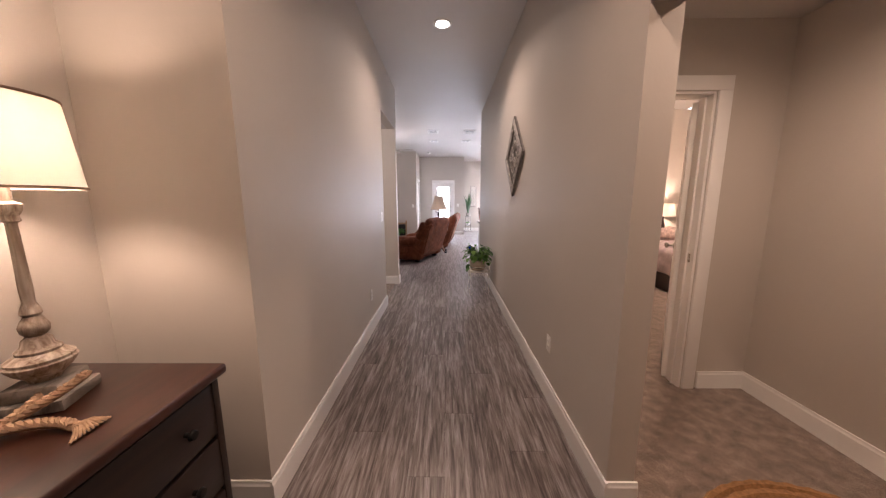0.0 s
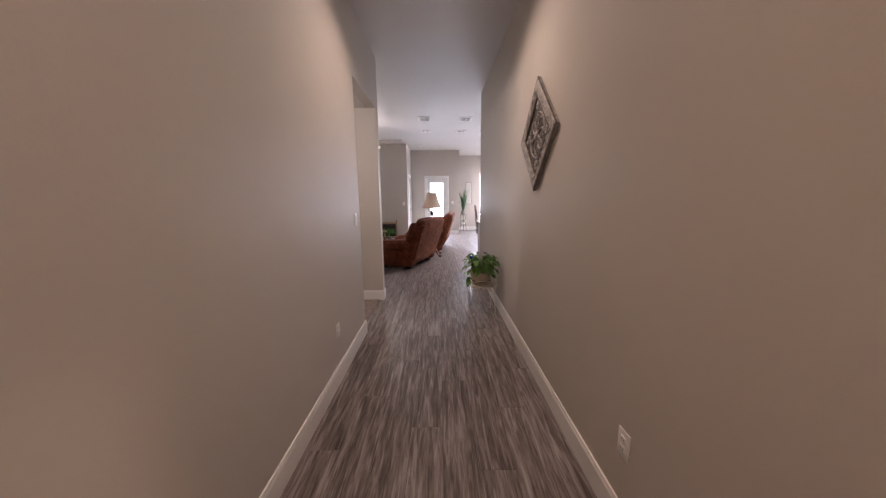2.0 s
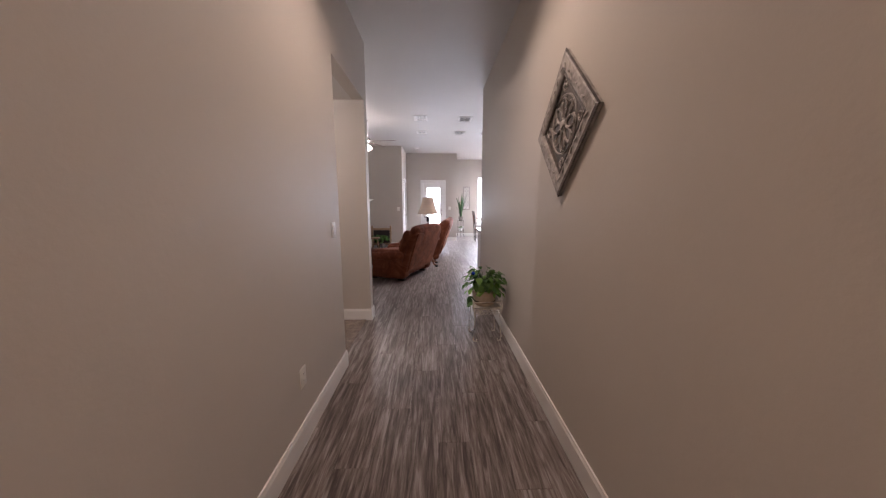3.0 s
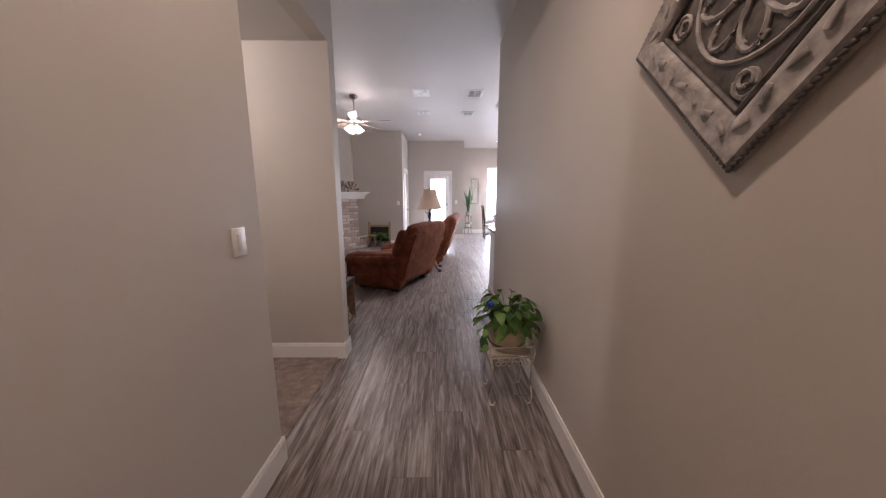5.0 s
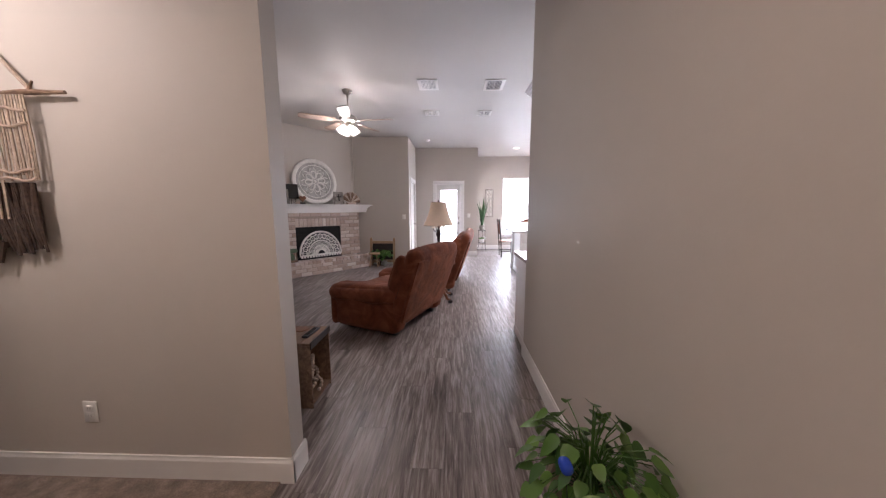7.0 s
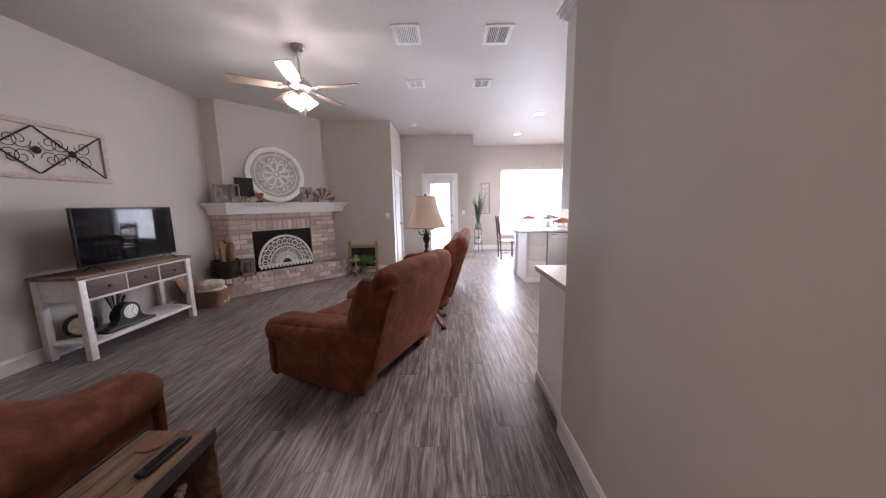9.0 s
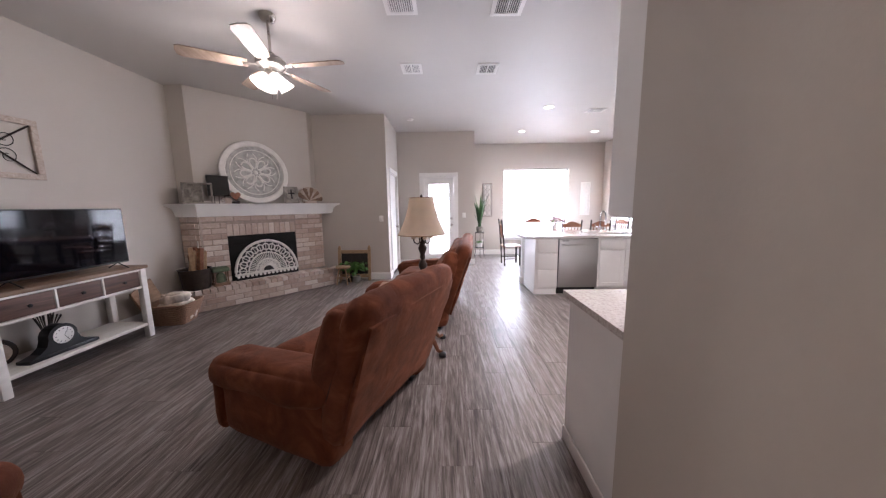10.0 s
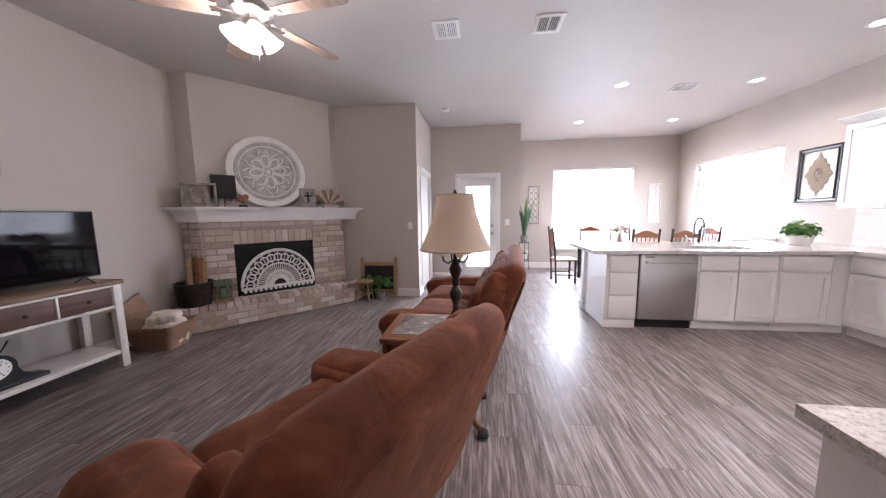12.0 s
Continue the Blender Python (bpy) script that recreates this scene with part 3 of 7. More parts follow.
def window(name, w, h, at, depth, label):
    """A two-sash window with a white horizontal blind, in the x-z plane from (0, 0); the room lies at -y."""
    win = thing(name, label, "window")
    win["kind"] = "structure"
    fr = bmesh.new()
    f = 0.045
    for x0, x1, z0, z1 in ((0, f, 0, h), (w - f, w, 0, h), (f, w - f, 0, f), (f, w - f, h - f, h), (f, w - f, h / 2 - 0.02, h / 2 + 0.02)):
        box(fr, x0, x1, depth - 0.06, depth - 0.01, z0, z1)
    fr.transform(at)
    frame_ob = part("window_frame", fr, TRIM, win, smooth=False)
    for z0, z1 in ((f, h / 2 - 0.02), (h / 2 + 0.02, h - f)):
        g = part("pane", rbox(f, w - f, depth - 0.038, depth - 0.032, z0, z1, 0.001, 1, at), GLASS, frame_ob)
        g.visible_shadow = False
    part("window_sill", rbox(-0.05, w + 0.05, -0.045, depth - 0.07, -0.022, 0.0, 0.006, 2, at), TRIM, win)
    part("apron", rbox(-0.02, w + 0.02, -0.014, -0.001, -0.08, -0.022, 0.004, 2, at), TRIM, win)
    bl = part("blind", rbox(0.012, w - 0.012, 0.012, 0.058, h - 0.05, h - 0.004, 0.004, 2, at), TRIM, win, "white headrail of a horizontal blind")
    sl = mesh_of("slat", rbox(0.016, w - 0.016, -0.026, 0.026, -0.001, 0.001, 0.0005, 1, pose(0, 0, 0, 32)), BLIND)
    n = int((h - 0.08) / 0.056)
    for i in range(n):
        o = new("slat", sl)
        o.matrix_world = at @ pose(0, 0.035, h - 0.08 - i * 0.056)
        o.parent = bl
    for x in (0.18 * w, 0.82 * w):
        part("ladder_cord", tube([at @ Vector((x, 0.014, 0.02)), at @ Vector((x, 0.014, h - 0.05))], 0.002, 5), TRIM, bl)
    return win


window("window_1", 1.81, 1.90, pose(1.72, 13.65, 0.48), 0.14, "wide bright window with white horizontal blinds half open")
window("window_2", 1.92, 1.40, pose(WR, 13.10, 0.92, 0, 0, -90), 0.14, "bright window over the sink with white horizontal blinds")

for nm, x0, x1, y0, y1 in (("backdrop_north", -3.5, 9, 17.0, 17.05), ("backdrop_east", 8.0, 8.05, 8, 17)):
    bm = bmesh.new()
    box(bm, x0, x1, y0, y1, -0.2, 5)
    struct(nm, bm, SKYGLOW, "over-bright hazy daylight outside the windows", "backdrop")


# ---- fixtures on walls and ceilings ----
def outlet(at, group="wall outlets"):
    o = thing("wall_outlet", "white duplex wall outlet with cover plate", "outlet", at, group)
    part("cover_plate", rbox(-0.036, 0.036, -0.006, 0, -0.057, 0.057, 0.003, 2), PLATE, o)
    for dz in (-0.02, 0.02):
        s = part("socket", rbox(-0.017, 0.017, -0.0085, -0.005, dz - 0.014, dz + 0.014, 0.004, 2), PLATE, o)
        for dx in (-0.006, 0.006):
            part("slot", rbox(dx - 0.001, dx + 0.001, -0.009, -0.008, dz - 0.004, dz + 0.005, 0.0002, 1), BLACK, s)
    return o


def switch(at, gangs=1):
    o = thing("light_switch", "white rocker light switch on a cover plate", "switch", at, "light switches")
    w = 0.040 + 0.023 * (gangs - 1)
    part("cover_plate", rbox(-w, w, -0.006, 0, -0.057, 0.057, 0.003, 2), PLATE, o)
    for g in range(gangs):
        x = (g - (gangs - 1) / 2) * 0.046
        part("rocker", rbox(x - 0.016, x + 0.016, -0.011, -0.005, -0.033, 0.033, 0.003, 2, pose(0, 0, 0, 3)), PLATE, o)
    return o


outlet(pose(-0.74, 2.85, 0.39, 0, 0, 90))
outlet(pose(0.74, 1.76, 0.39, 0, 0, -90))
outlet(pose(-1.755, 4.68, 0.37))
outlet(pose(1.15, 13.65, 0.37))
switch(pose(-0.74, 3.50, 1.165, 0, 0, 90), 1)
switch(pose(-1.12, 10.77, 1.17), 1)
switch(pose(0.53, 12.16, 1.17), 1)


def downlight(x, y, z, watts, colour=SOFT, cone=150):
    o = thing("recessed_light", "round white recessed ceiling light, switched on", "ceiling light", pose(x, y, z), "recessed lights")
    part("trim_ring", lathe([(0.062, -0.002), (0.066, -0.007), (0.088, -0.007), (0.094, -0.001), (0.094, 0.0)], 28), TRIM, o)
    part("lens", lathe([(0, -0.0045), (0.064, -0.0045), (0.064, -0.001), (0, -0.001)], 28), CANGLOW, o, "glowing frosted lens")
    if cone > 170:
        bulb("recessed_lamp", (x, y, z - 0.06), watts, colour, 0.05)
    else:
        spot("recessed_lamp", (x, y, z - 0.02), watts, colour, cone, 0.05)
    return o


downlight(0.01, 3.06, TOP, 70, (1.0, 0.77, 0.56), 150)
# Unseen, added overhead to brighten the entry walls.
downlight(0.01, 0.30, TOP, 80, WARM, 150)
# The last one, at y 7.30, is an added unseen fill for chair and cabinets.
for x, y in ((1.89, 10.53), (3.61, 10.65), (1.855, 12.23), (3.57, 12.36), (3.65, 9.42), (1.90, 7.30)):
    downlight(x, y, TOP, 68 if y > 8 else 310, SOFT, 150 if y > 8 else 122)
downlight(-1.95, 3.86, LOW, 32, SOFT, 174)
# Fitting out of view, added to light the vestibule.
downlight(1.45, 0.75, LOW, 62, WARM, 169)


DUCT_SHADE = plain("grey_duct_shade", (0.16, 0.16, 0.16), 0.6)


def vent(x, y, w, h, z=TOP):
    o = thing("ceiling_vent", "white louvred metal ceiling air register", "vent", pose(x, y, z), "ceiling vents")
    fr = bmesh.new()
    e = 0.036
    for a in ((-w / 2, w / 2, -h / 2, -h / 2 + e), (-w / 2, w / 2, h / 2 - e, h / 2), (-w / 2, -w / 2 + e, -h / 2 + e, h / 2 - e), (w / 2 - e, w / 2, -h / 2 + e, h / 2 - e), (-0.006, 0.006, -h / 2 + e, h / 2 - e)):
        box(fr, *a, -0.010, -0.001)
    part("frame", fr, TRIM, o, smooth=False)
    # No opening is cut: a dark plate paints the shade between the slats.
    bk = bmesh.new()
    box(bk, -w / 2 + e, w / 2 - e, -h / 2 + e, h / 2 - e, -0.0025, -0.0005)
    part("backing", bk, DUCT_SHADE, o, "dark plate for the shade of the duct opening")
    sl = mesh_of("slat", rbox(-0.0012, 0.0012, -h / 2 + e, h / 2 - e, -0.007, 0.007, 0.0004, 1, pose(0, 0, -0.009, 0, 40)), TRIM)
    n = max(6, int((w - 2 * e) / 0.017))
    for i in range(n):
        c = new("slat", sl)
        c.location = (-w / 2 + e + (i + 0.5) * (w - 2 * e) / n, 0, 0)
        c.parent = o
    return o


vent(-0.27, 7.72, 0.27, 0.36)
vent(0.63, 7.76, 0.27, 0.36)
vent(-0.30, 8.96, 0.25, 0.28)
vent(0.62, 9.00, 0.25, 0.28)
vent(2.80, 10.76, 0.32, 0.26)
smoke = thing("smoke_detector", "small round white smoke detector on the ceiling", "smoke detector", pose(-0.56, 11.1, TOP))
part("body", lathe([(0.065, 0), (0.065, -0.018), (0.055, -0.034), (0.02, -0.038), (0, -0.038)], 24), PLATE, smoke)
part("sensor", lathe([(0.02, -0.038), (0.018, -0.044), (0, -0.044)], 16), PLATE, smoke)

# ---- seating ----
def rounded(sx, sy, sz, r, n=9, puffy=0.0, wrinkle=0.0, seed=0, m=None, bm=None):
    """A soft box of full size sx, sy, sz round the origin, with edge radius r."""
    out = bm or bmesh.new()
    b2 = bmesh.new()
    bmesh.ops.create_grid(b2, x_segments=n, y_segments=n, size=1)
    base = [v.co.copy() for v in b2.verts]
    faces = [[v.index for v in f.verts] for f in b2.faces]
    b2.free()
    h = Vector((sx / 2, sy / 2, sz / 2))
    r = min(r, h.x, h.y, h.z)
    inner = Vector((h.x - r, h.y - r, h.z - r))
    seen = {}

    def put(c):
        key = (round(c.x, 4), round(c.y, 4), round(c.z, 4))
        if key in seen:
            return seen[key]
        # crowd the points towards the edges, where the surface turns
        s = Vector([math.copysign(abs(k) ** 0.72, k) for k in c])
        p = Vector((s.x * h.x, s.y * h.y, s.z * h.z))
        q = Vector([max(-i, min(i, k)) for k, i in zip(p, inner)])
        d = p - q
        if d.length > 1e-6:
            d.normalize()
        res = q + r * d
        bul = (1 - c.x ** 2) * (1 - c.y ** 2) + (1 - c.x ** 2) * (1 - c.z ** 2) + (1 - c.y ** 2) * (1 - c.z ** 2)
        res += d * puffy * bul
        if wrinkle:
            w = noise.noise(res * 5 + Vector((seed, 0, 0))) + 0.5 * noise.noise(res * 13 + Vector((0, seed, 0)))
            res += d * wrinkle * w
        v = out.verts.new(m @ res if m is not None else res)
        seen[key] = v
        return v

    for ax in range(3):
        for s in (-1, 1):
            for f in faces:
                vs = []
                for i in f:
                    a, b = base[i].x, base[i].y
                    c = [0, 0, 0]
                    c[ax], c[(ax + 1) % 3], c[(ax + 2) % 3] = s, a, b
                    vs.append(put(Vector(c)))
                out.faces.new(vs)
    return out


def seat(name, label, width, places, at, recline=15, group="brown recliners"):
    """A reclining seat that faces +y: base, arms, cushions and a leaning back."""
    s = thing(name, label, "armchair" if places == 1 else "sofa", at, group)
    arm = 0.22
    inner = width - 2 * arm
    part("base", rounded(width - 0.06, 0.68, 0.30, 0.05, 7, 0.01, 0.006, 1, pose(0, -0.05, 0.22)), SUEDE, s)
    each = inner / places
    for i in range(places):
        x = -inner / 2 + (i + 0.5) * each
        part("seat_cushion", rounded(each - 0.008, 0.54, 0.20, 0.08, 9, 0.025, 0.012, 3 + i, pose(x, 0.06, 0.375)), SUEDE, s)
        part("footrest", rounded(each - 0.01, 0.10, 0.30, 0.045, 8, 0.015, 0.008, 5 + i, pose(x, 0.36, 0.24)), SUEDE, s)
        mb = pose(x, -0.335, 0.46, recline)
        part("lumbar_cushion", rounded(each - 0.008, 0.20, 0.30, 0.09, 9, 0.03, 0.012, 8 + i, mb @ pose(0, 0.02, 0.14)), SUEDE, s)
        part("headrest", rounded(each + (0.16 if places == 1 else 0.08), 0.17, 0.30, 0.084, 10, 0.02, 0.014, 11 + i, mb @ pose(0, -0.045, 0.335)), SUEDE, s)
    for sx in (-1, 1):
        x = sx * (width / 2 - arm / 2)
        a = part("arm", rounded(arm - 0.01, 0.86, 0.39, 0.06, 9, 0.012, 0.008, 20 + sx, pose(x, 0.0, 0.245)), SUEDE, s)
        part("arm_pad", rounded(arm + 0.07, 0.90, 0.20, 0.098, 12, 0.015, 0.016, 24 + sx, pose(x, 0.03, 0.445, -4)), SUEDE, a)
        part("arm_front", rounded(arm + 0.01, 0.07, 0.38, 0.034, 8, 0.01, 0.006, 28 + sx, pose(x, 0.425, 0.25)), SUEDE, a)
        wm = pose(sx * (width / 2 - 0.075), -0.425, 0.60, recline)
        part("wing", rounded(0.10, 0.20, 0.58, 0.048, 10, 0.015, 0.008, 31 + sx, wm), SUEDE, s)
        for dy in (-0.045, 0.035):
            part("seam", tube([wm @ Vector((sx * 0.058, dy, -0.27)), wm @ Vector((sx * 0.060, dy - 0.01, 0.0)), wm @ Vector((sx * 0.052, dy - 0.01, 0.22))], 0.0035, 6), SEAM, s)
    mb = pose(0, -0.37, 0.16, recline - 1)
    part("backrest", rounded(width - 0.05, 0.17, 0.85, 0.083, 14, 0.012, 0.016, 40, mb @ pose(0, 0, 0.42)), SUEDE, s)
    part("back_panel", rounded(width - 0.12, 0.03, 0.70, 0.014, 14, 0.004, 0.014, 44, mb @ pose(0, -0.080, 0.40)), SUEDE, s)
    for sx in (-1, 1):
        for y in (-0.30, 0.26):
            part("foot", rbox(sx * (width / 2 - 0.14) - 0.035, sx * (width / 2 - 0.14) + 0.035, y - 0.06, y + 0.06, 0, 0.075, 0.01, 2), BLACK, s)
    part("release_handle", rbox(width / 2 - 0.004, width / 2 + 0.004, 0.10, 0.22, 0.30, 0.35, 0.004, 2), BLACK, s, "black recessed recliner handle")
    return s


seat("recliner_chair", "rust-brown microfibre recliner armchair with padded arms", 1.14, 1, pose(-0.695, 7.04, 0, 0, 0, 67), 19)
seat("reclining_loveseat", "rust-brown microfibre reclining loveseat beside a lamp table", 1.62, 2, pose(-0.26, 9.05, 0, 0, 0, 84), 20)
seat("recliner_chair", "dark rust-brown recliner armchair beside a crate table", 1.10, 1, pose(-2.02, 5.48, 0, 0, 0, 4))

# ---- lamp table and lamp ----
lt = thing("lamp_table", "dark wooden pedestal lamp table with claw feet", "side table", pose(-0.16, 7.86, 0))
part("tabletop", rbox(-0.42, 0.26, -0.25, 0.22, 0.585, 0.625, 0.012, 3), CHERRY, lt)
# Thin grey plate: the polished wood's pale reflection, put in as colour.
part("tabletop_sheen", rbox(-0.36, 0.20, -0.19, 0.16, 0.6235, 0.629, 0.002, 1), plain("grey_tabletop_sheen", (0.24, 0.215, 0.20), 0.25, vary=0.3, scale=(18, 18, 18)), lt, "thin grey plate for the reflection on the polished wood top")
part("apron", rbox(-0.37, 0.21, -0.20, 0.17, 0.50, 0.586, 0.006, 2), CHERRY, lt)
part("pedestal", lathe([(0.03, 0.14), (0.05, 0.17), (0.055, 0.22), (0.03, 0.27), (0.025, 0.34), (0.045, 0.40), (0.05, 0.44), (0.08, 0.50)], 20), CHERRY, lt)
for k in range(4):
    a = radians(-45 + 90 * k)
    c, s_ = math.cos(a), math.sin(a)
    pts = [(0.02 * c, 0.02 * s_, 0.20), (0.10 * c, 0.10 * s_, 0.19), (0.17 * c, 0.17 * s_, 0.11), (0.22 * c, 0.22 * s_, 0.045), (0.27 * c, 0.27 * s_, 0.04)]
    lg = part("leg", tube(pts, [0.024, 0.026, 0.022, 0.018, 0.020], 10), CHERRY, lt)
    part("claw_foot", rounded(0.07, 0.07, 0.045, 0.022, 5, m=pose(0.28 * c, 0.28 * s_, 0.0235)), BLACK, lg)

tl = thing("table_lamp", "bronze candlestick table lamp with a parchment bell shade", "lamp", pose(-0.14, 7.86, 0.6295))
part("lamp_base", lathe([(0, 0), (0.085, 0), (0.09, 0.012), (0.07, 0.028), (0.04, 0.04), (0.025, 0.06), (0.035, 0.08), (0.022, 0.10), (0.018, 0.14), (0.034, 0.18), (0.042, 0.21), (0.030, 0.24), (0.016, 0.26), (0.028, 0.28), (0.020, 0.31), (0.034, 0.34), (0.042, 0.37), (0.030, 0.40), (0.014, 0.43), (0.012, 0.60), (0.012, 0.72)], 22), BRONZE, tl)
for k in range(4):
    a = math.pi / 2 * k + 0.4
    c, s_ = math.cos(a), math.sin(a)
    arm_ob = part("candle_arm", tube([(0.014 * c, 0.014 * s_, 0.43), (0.05 * c, 0.05 * s_, 0.41), (0.08 * c, 0.08 * s_, 0.43), (0.085 * c, 0.085 * s_, 0.46)], 0.006, 8), BRONZE, tl)
    part("candle_cup", lathe([(0, 0.458), (0.02, 0.46), (0.026, 0.475), (0.016, 0.478), (0.012, 0.48), (0.012, 0.55), (0, 0.55)], 12, Matrix.Translation((0.085 * c, 0.085 * s_, 0))), PARCHMENT, arm_ob)
prof = [(0.225, 0.50), (0.196, 0.56), (0.160, 0.64), (0.130, 0.74), (0.112, 0.84)]
sh = lathe(prof + [(r - 0.003, z) for r, z in prof[::-1]] + [prof[0]], 32)
shade = part("shade", sh, PARCHMENT, tl, "parchment-coloured bell lampshade")
part("shade_piping", tube([(0.226 * math.cos(a * math.pi / 16), 0.226 * math.sin(a * math.pi / 16), 0.501) for a in range(33)], 0.004, 6), OAK, shade)
part("shade_piping", tube([(0.112 * math.cos(a * math.pi / 16), 0.112 * math.sin(a * math.pi / 16), 0.84) for a in range(33)], 0.003, 6), OAK, shade)
part("finial", lathe([(0, 0.71), (0.008, 0.712), (0.005, 0.83), (0.013, 0.852), (0.006, 0.87), (0, 0.875)], 12), BRONZE, tl)

# ---- crate table by the near recliner ----
cr = thing("crate_table", "rustic brown wooden crate used as an end table", "side table", pose(-1.035, 5.405, 0) @ Matrix.Diagonal((0.82, 0.50, 1.0, 1.0)))
for i in range(4):
    part("board", rbox(-0.17 + i * 0.085, -0.087 + i * 0.085, -0.31, 0.31, 0.455, 0.475, 0.003, 1), RUSTIC, cr)
part("rim", rbox(-0.18, -0.171, -0.32, 0.32, 0.43, 0.482, 0.002, 1), DARKWOOD, cr)
part("rim", rbox(0.171, 0.18, -0.32, 0.32, 0.43, 0.482, 0.002, 1), DARKWOOD, cr)
for y in (-0.318, 0.300):
    e = part("end_panel", rbox(-0.17, 0.17, y, y + 0.018, 0.0, 0.454, 0.003, 1), RUSTIC, cr)
    # Solid black bar for the dark inside of a hand hole that isn't cut.
    part("hand_hole_shade", rbox(-0.05, 0.05, y - 0.001, y + 0.019, 0.33, 0.36, 0.0004, 1), BLACK, e)
for z in (0.0, 0.155, 0.31):
    part("back_board", rbox(-0.17, -0.155, -0.30, 0.30, z + 0.004, z + 0.135, 0.003, 1), RUSTIC, cr)
part("bottom_board", rbox(-0.154, 0.17, -0.30, 0.30, 0.02, 0.036, 0.003, 1), RUSTIC, cr)
gar = thing("bead_garland", "pale wooden bead garland lying in a crate", "garland", pose(-0.985, 5.40, 0.036))
bead = mesh_of("bead", lathe([(0, -0.014), (0.011, -0.009), (0.0145, 0), (0.011, 0.009), (0, 0.014)], 10), PALEWOOD, True)
for i in range(44):
    a = i * 0.42
    o = new("bead", bead)
    o.location = (0.045 * math.cos(a) + 0.02, 0.11 * math.sin(a * 0.9), 0.015 + 0.0055 * i)
    o.parent = gar
cst = thing("leather_coaster", "brown leather coaster on a crate top", "coaster", pose(-1.075, 5.485, 0.4755) @ Matrix.Scale(0.8, 4))
part("pad", prism([(0.07 * math.cos(a * math.pi / 4 + 0.3), 0.06 * math.sin(a * math.pi / 4 + 0.3)) for a in range(8)], 0, 0.008), CHERRY, cst, smooth=False)
rem = thing("remote_control", "black remote control on a crate top", "remote control", pose(-0.965, 5.42, 0.4755, 0, 0, -4))
part("body", rbox(-0.022, 0.022, -0.09, 0.09, 0, 0.018, 0.005, 2), BLACK, rem)
part("keypad", rbox(-0.015, 0.015, -0.07, 0.07, 0.018, 0.0195, 0.001, 1), SCREEN, rem)

# ---- television and console table ----
REDBOARD = wood("red_brown_board", (0.045, 0.022, 0.016), (0.15, 0.075, 0.052), 0.6)
tb = thing("console_table", "white console table with brown wooden top and drawers", "console table", pose(WL + 0.03, 7.05, 0))
part("tabletop", rbox(-0.005, 0.455, -0.02, 1.22, 0.765, 0.80, 0.006, 2), RUSTIC, tb, "brown stained plank top")
for x in (0.0, 0.385):
    for y in (0.0, 1.14):
        part("leg", rbox(x, x + 0.06, y, y + 0.06, 0.0, 0.764, 0.006, 2), WHITEWOOD, tb)
for z0, z1 in ((0.745, 0.764), (0.555, 0.578)):
    part("rail", rbox(0.40, 0.44, 0.06, 1.14, z0, z1, 0.003, 1), WHITEWOOD, tb)
for y in (0.0, 1.155):
    part("side_panel", rbox(0.06, 0.385, y + 0.015, y + 0.03, 0.555, 0.764, 0.003, 1), WHITEWOOD, tb)
for i in range(3):
    y0 = 0.068 + i * 0.36
    dr = part("drawer", rbox(0.39, 0.436, y0, y0 + 0.34, 0.582, 0.742, 0.004, 2), REDBOARD, tb, "brown wooden drawer front")
    part("drawer_knob", lathe([(0.006, 0), (0.006, 0.012), (0.015, 0.02), (0.012, 0.028), (0, 0.03)], 12, pose(0.436, y0 + 0.17, 0.66, 0, 90)), BLACK_METAL, dr)
    if i:
        part("divider", rbox(0.40, 0.441, y0 - 0.018, y0 - 0.002, 0.578, 0.745, 0.002, 1), WHITEWOOD, tb)
part("lower_shelf", rbox(0.01, 0.435, 0.03, 1.17, 0.13, 0.165, 0.005, 2), WHITEWOOD, tb)

tv = thing("television", "black flat-screen television on a console table", "television", pose(-3.30, 7.675, 0.80, 0, 0, 90) @ Matrix.Diagonal((1.0, 1.0, 0.965, 1.0)))
part("screen_housing", rbox(-0.51, 0.51, 0.0, 0.035, 0.055, 0.635, 0.006, 2), BLACK, tv)
part("screen", rbox(-0.500, 0.500, -0.002, 0.004, 0.072, 0.625, 0.001, 1), SCREEN, tv, "glossy dark screen")
part("rear_bulge", rbox(-0.32, 0.32, 0.034, 0.075, 0.08, 0.40, 0.015, 3), BLACK, tv)
for x in (-0.40, 0.40):
    part("stand_foot", tube([(x, -0.10, 0.006), (x, 0.01, 0.062), (x, 0.11, 0.006)], 0.006, 8), BLACK, tv)

ck = thing("mantel_clock", "black wooden tambour mantel clock with white dial", "clock", pose(-3.33, 7.52, 0.165, 0, 0, 90))
part("plinth", rbox(-0.25, 0.25, -0.06, 0.06, 0, 0.03, 0.006, 2), BLACK, ck)
out = [(-0.24, 0.03), (-0.17, 0.05), (-0.12, 0.09), (-0.10, 0.15)] + [(0.105 * math.cos(a), 0.15 + 0.105 * math.sin(a)) for a in [math.pi * (1 - i / 10) for i in range(11)]] + [(0.10, 0.14), (0.12, 0.09), (0.17, 0.05), (0.24, 0.03)]
part("case", prism(out, -0.045, 0.045, Matrix.Rotation(radians(90), 4, "X")), BLACK, ck, smooth=False)
part("dial", lathe([(0, 0), (0.072, 0), (0.074, 0.004), (0.066, 0.006), (0, 0.006)], 28, pose(0, -0.046, 0.155, 90)), PLATE, ck, "white clock dial with a metal rim")
for a, ln in ((40, 0.045), (150, 0.06)):
    part("clock_hand", rbox(-0.002, 0.002, -0.054, -0.0525, 0, ln, 0.0004, 1, pose(0, 0, 0.155) @ Matrix.Rotation(radians(a), 4, "Y")), BLACK, ck)
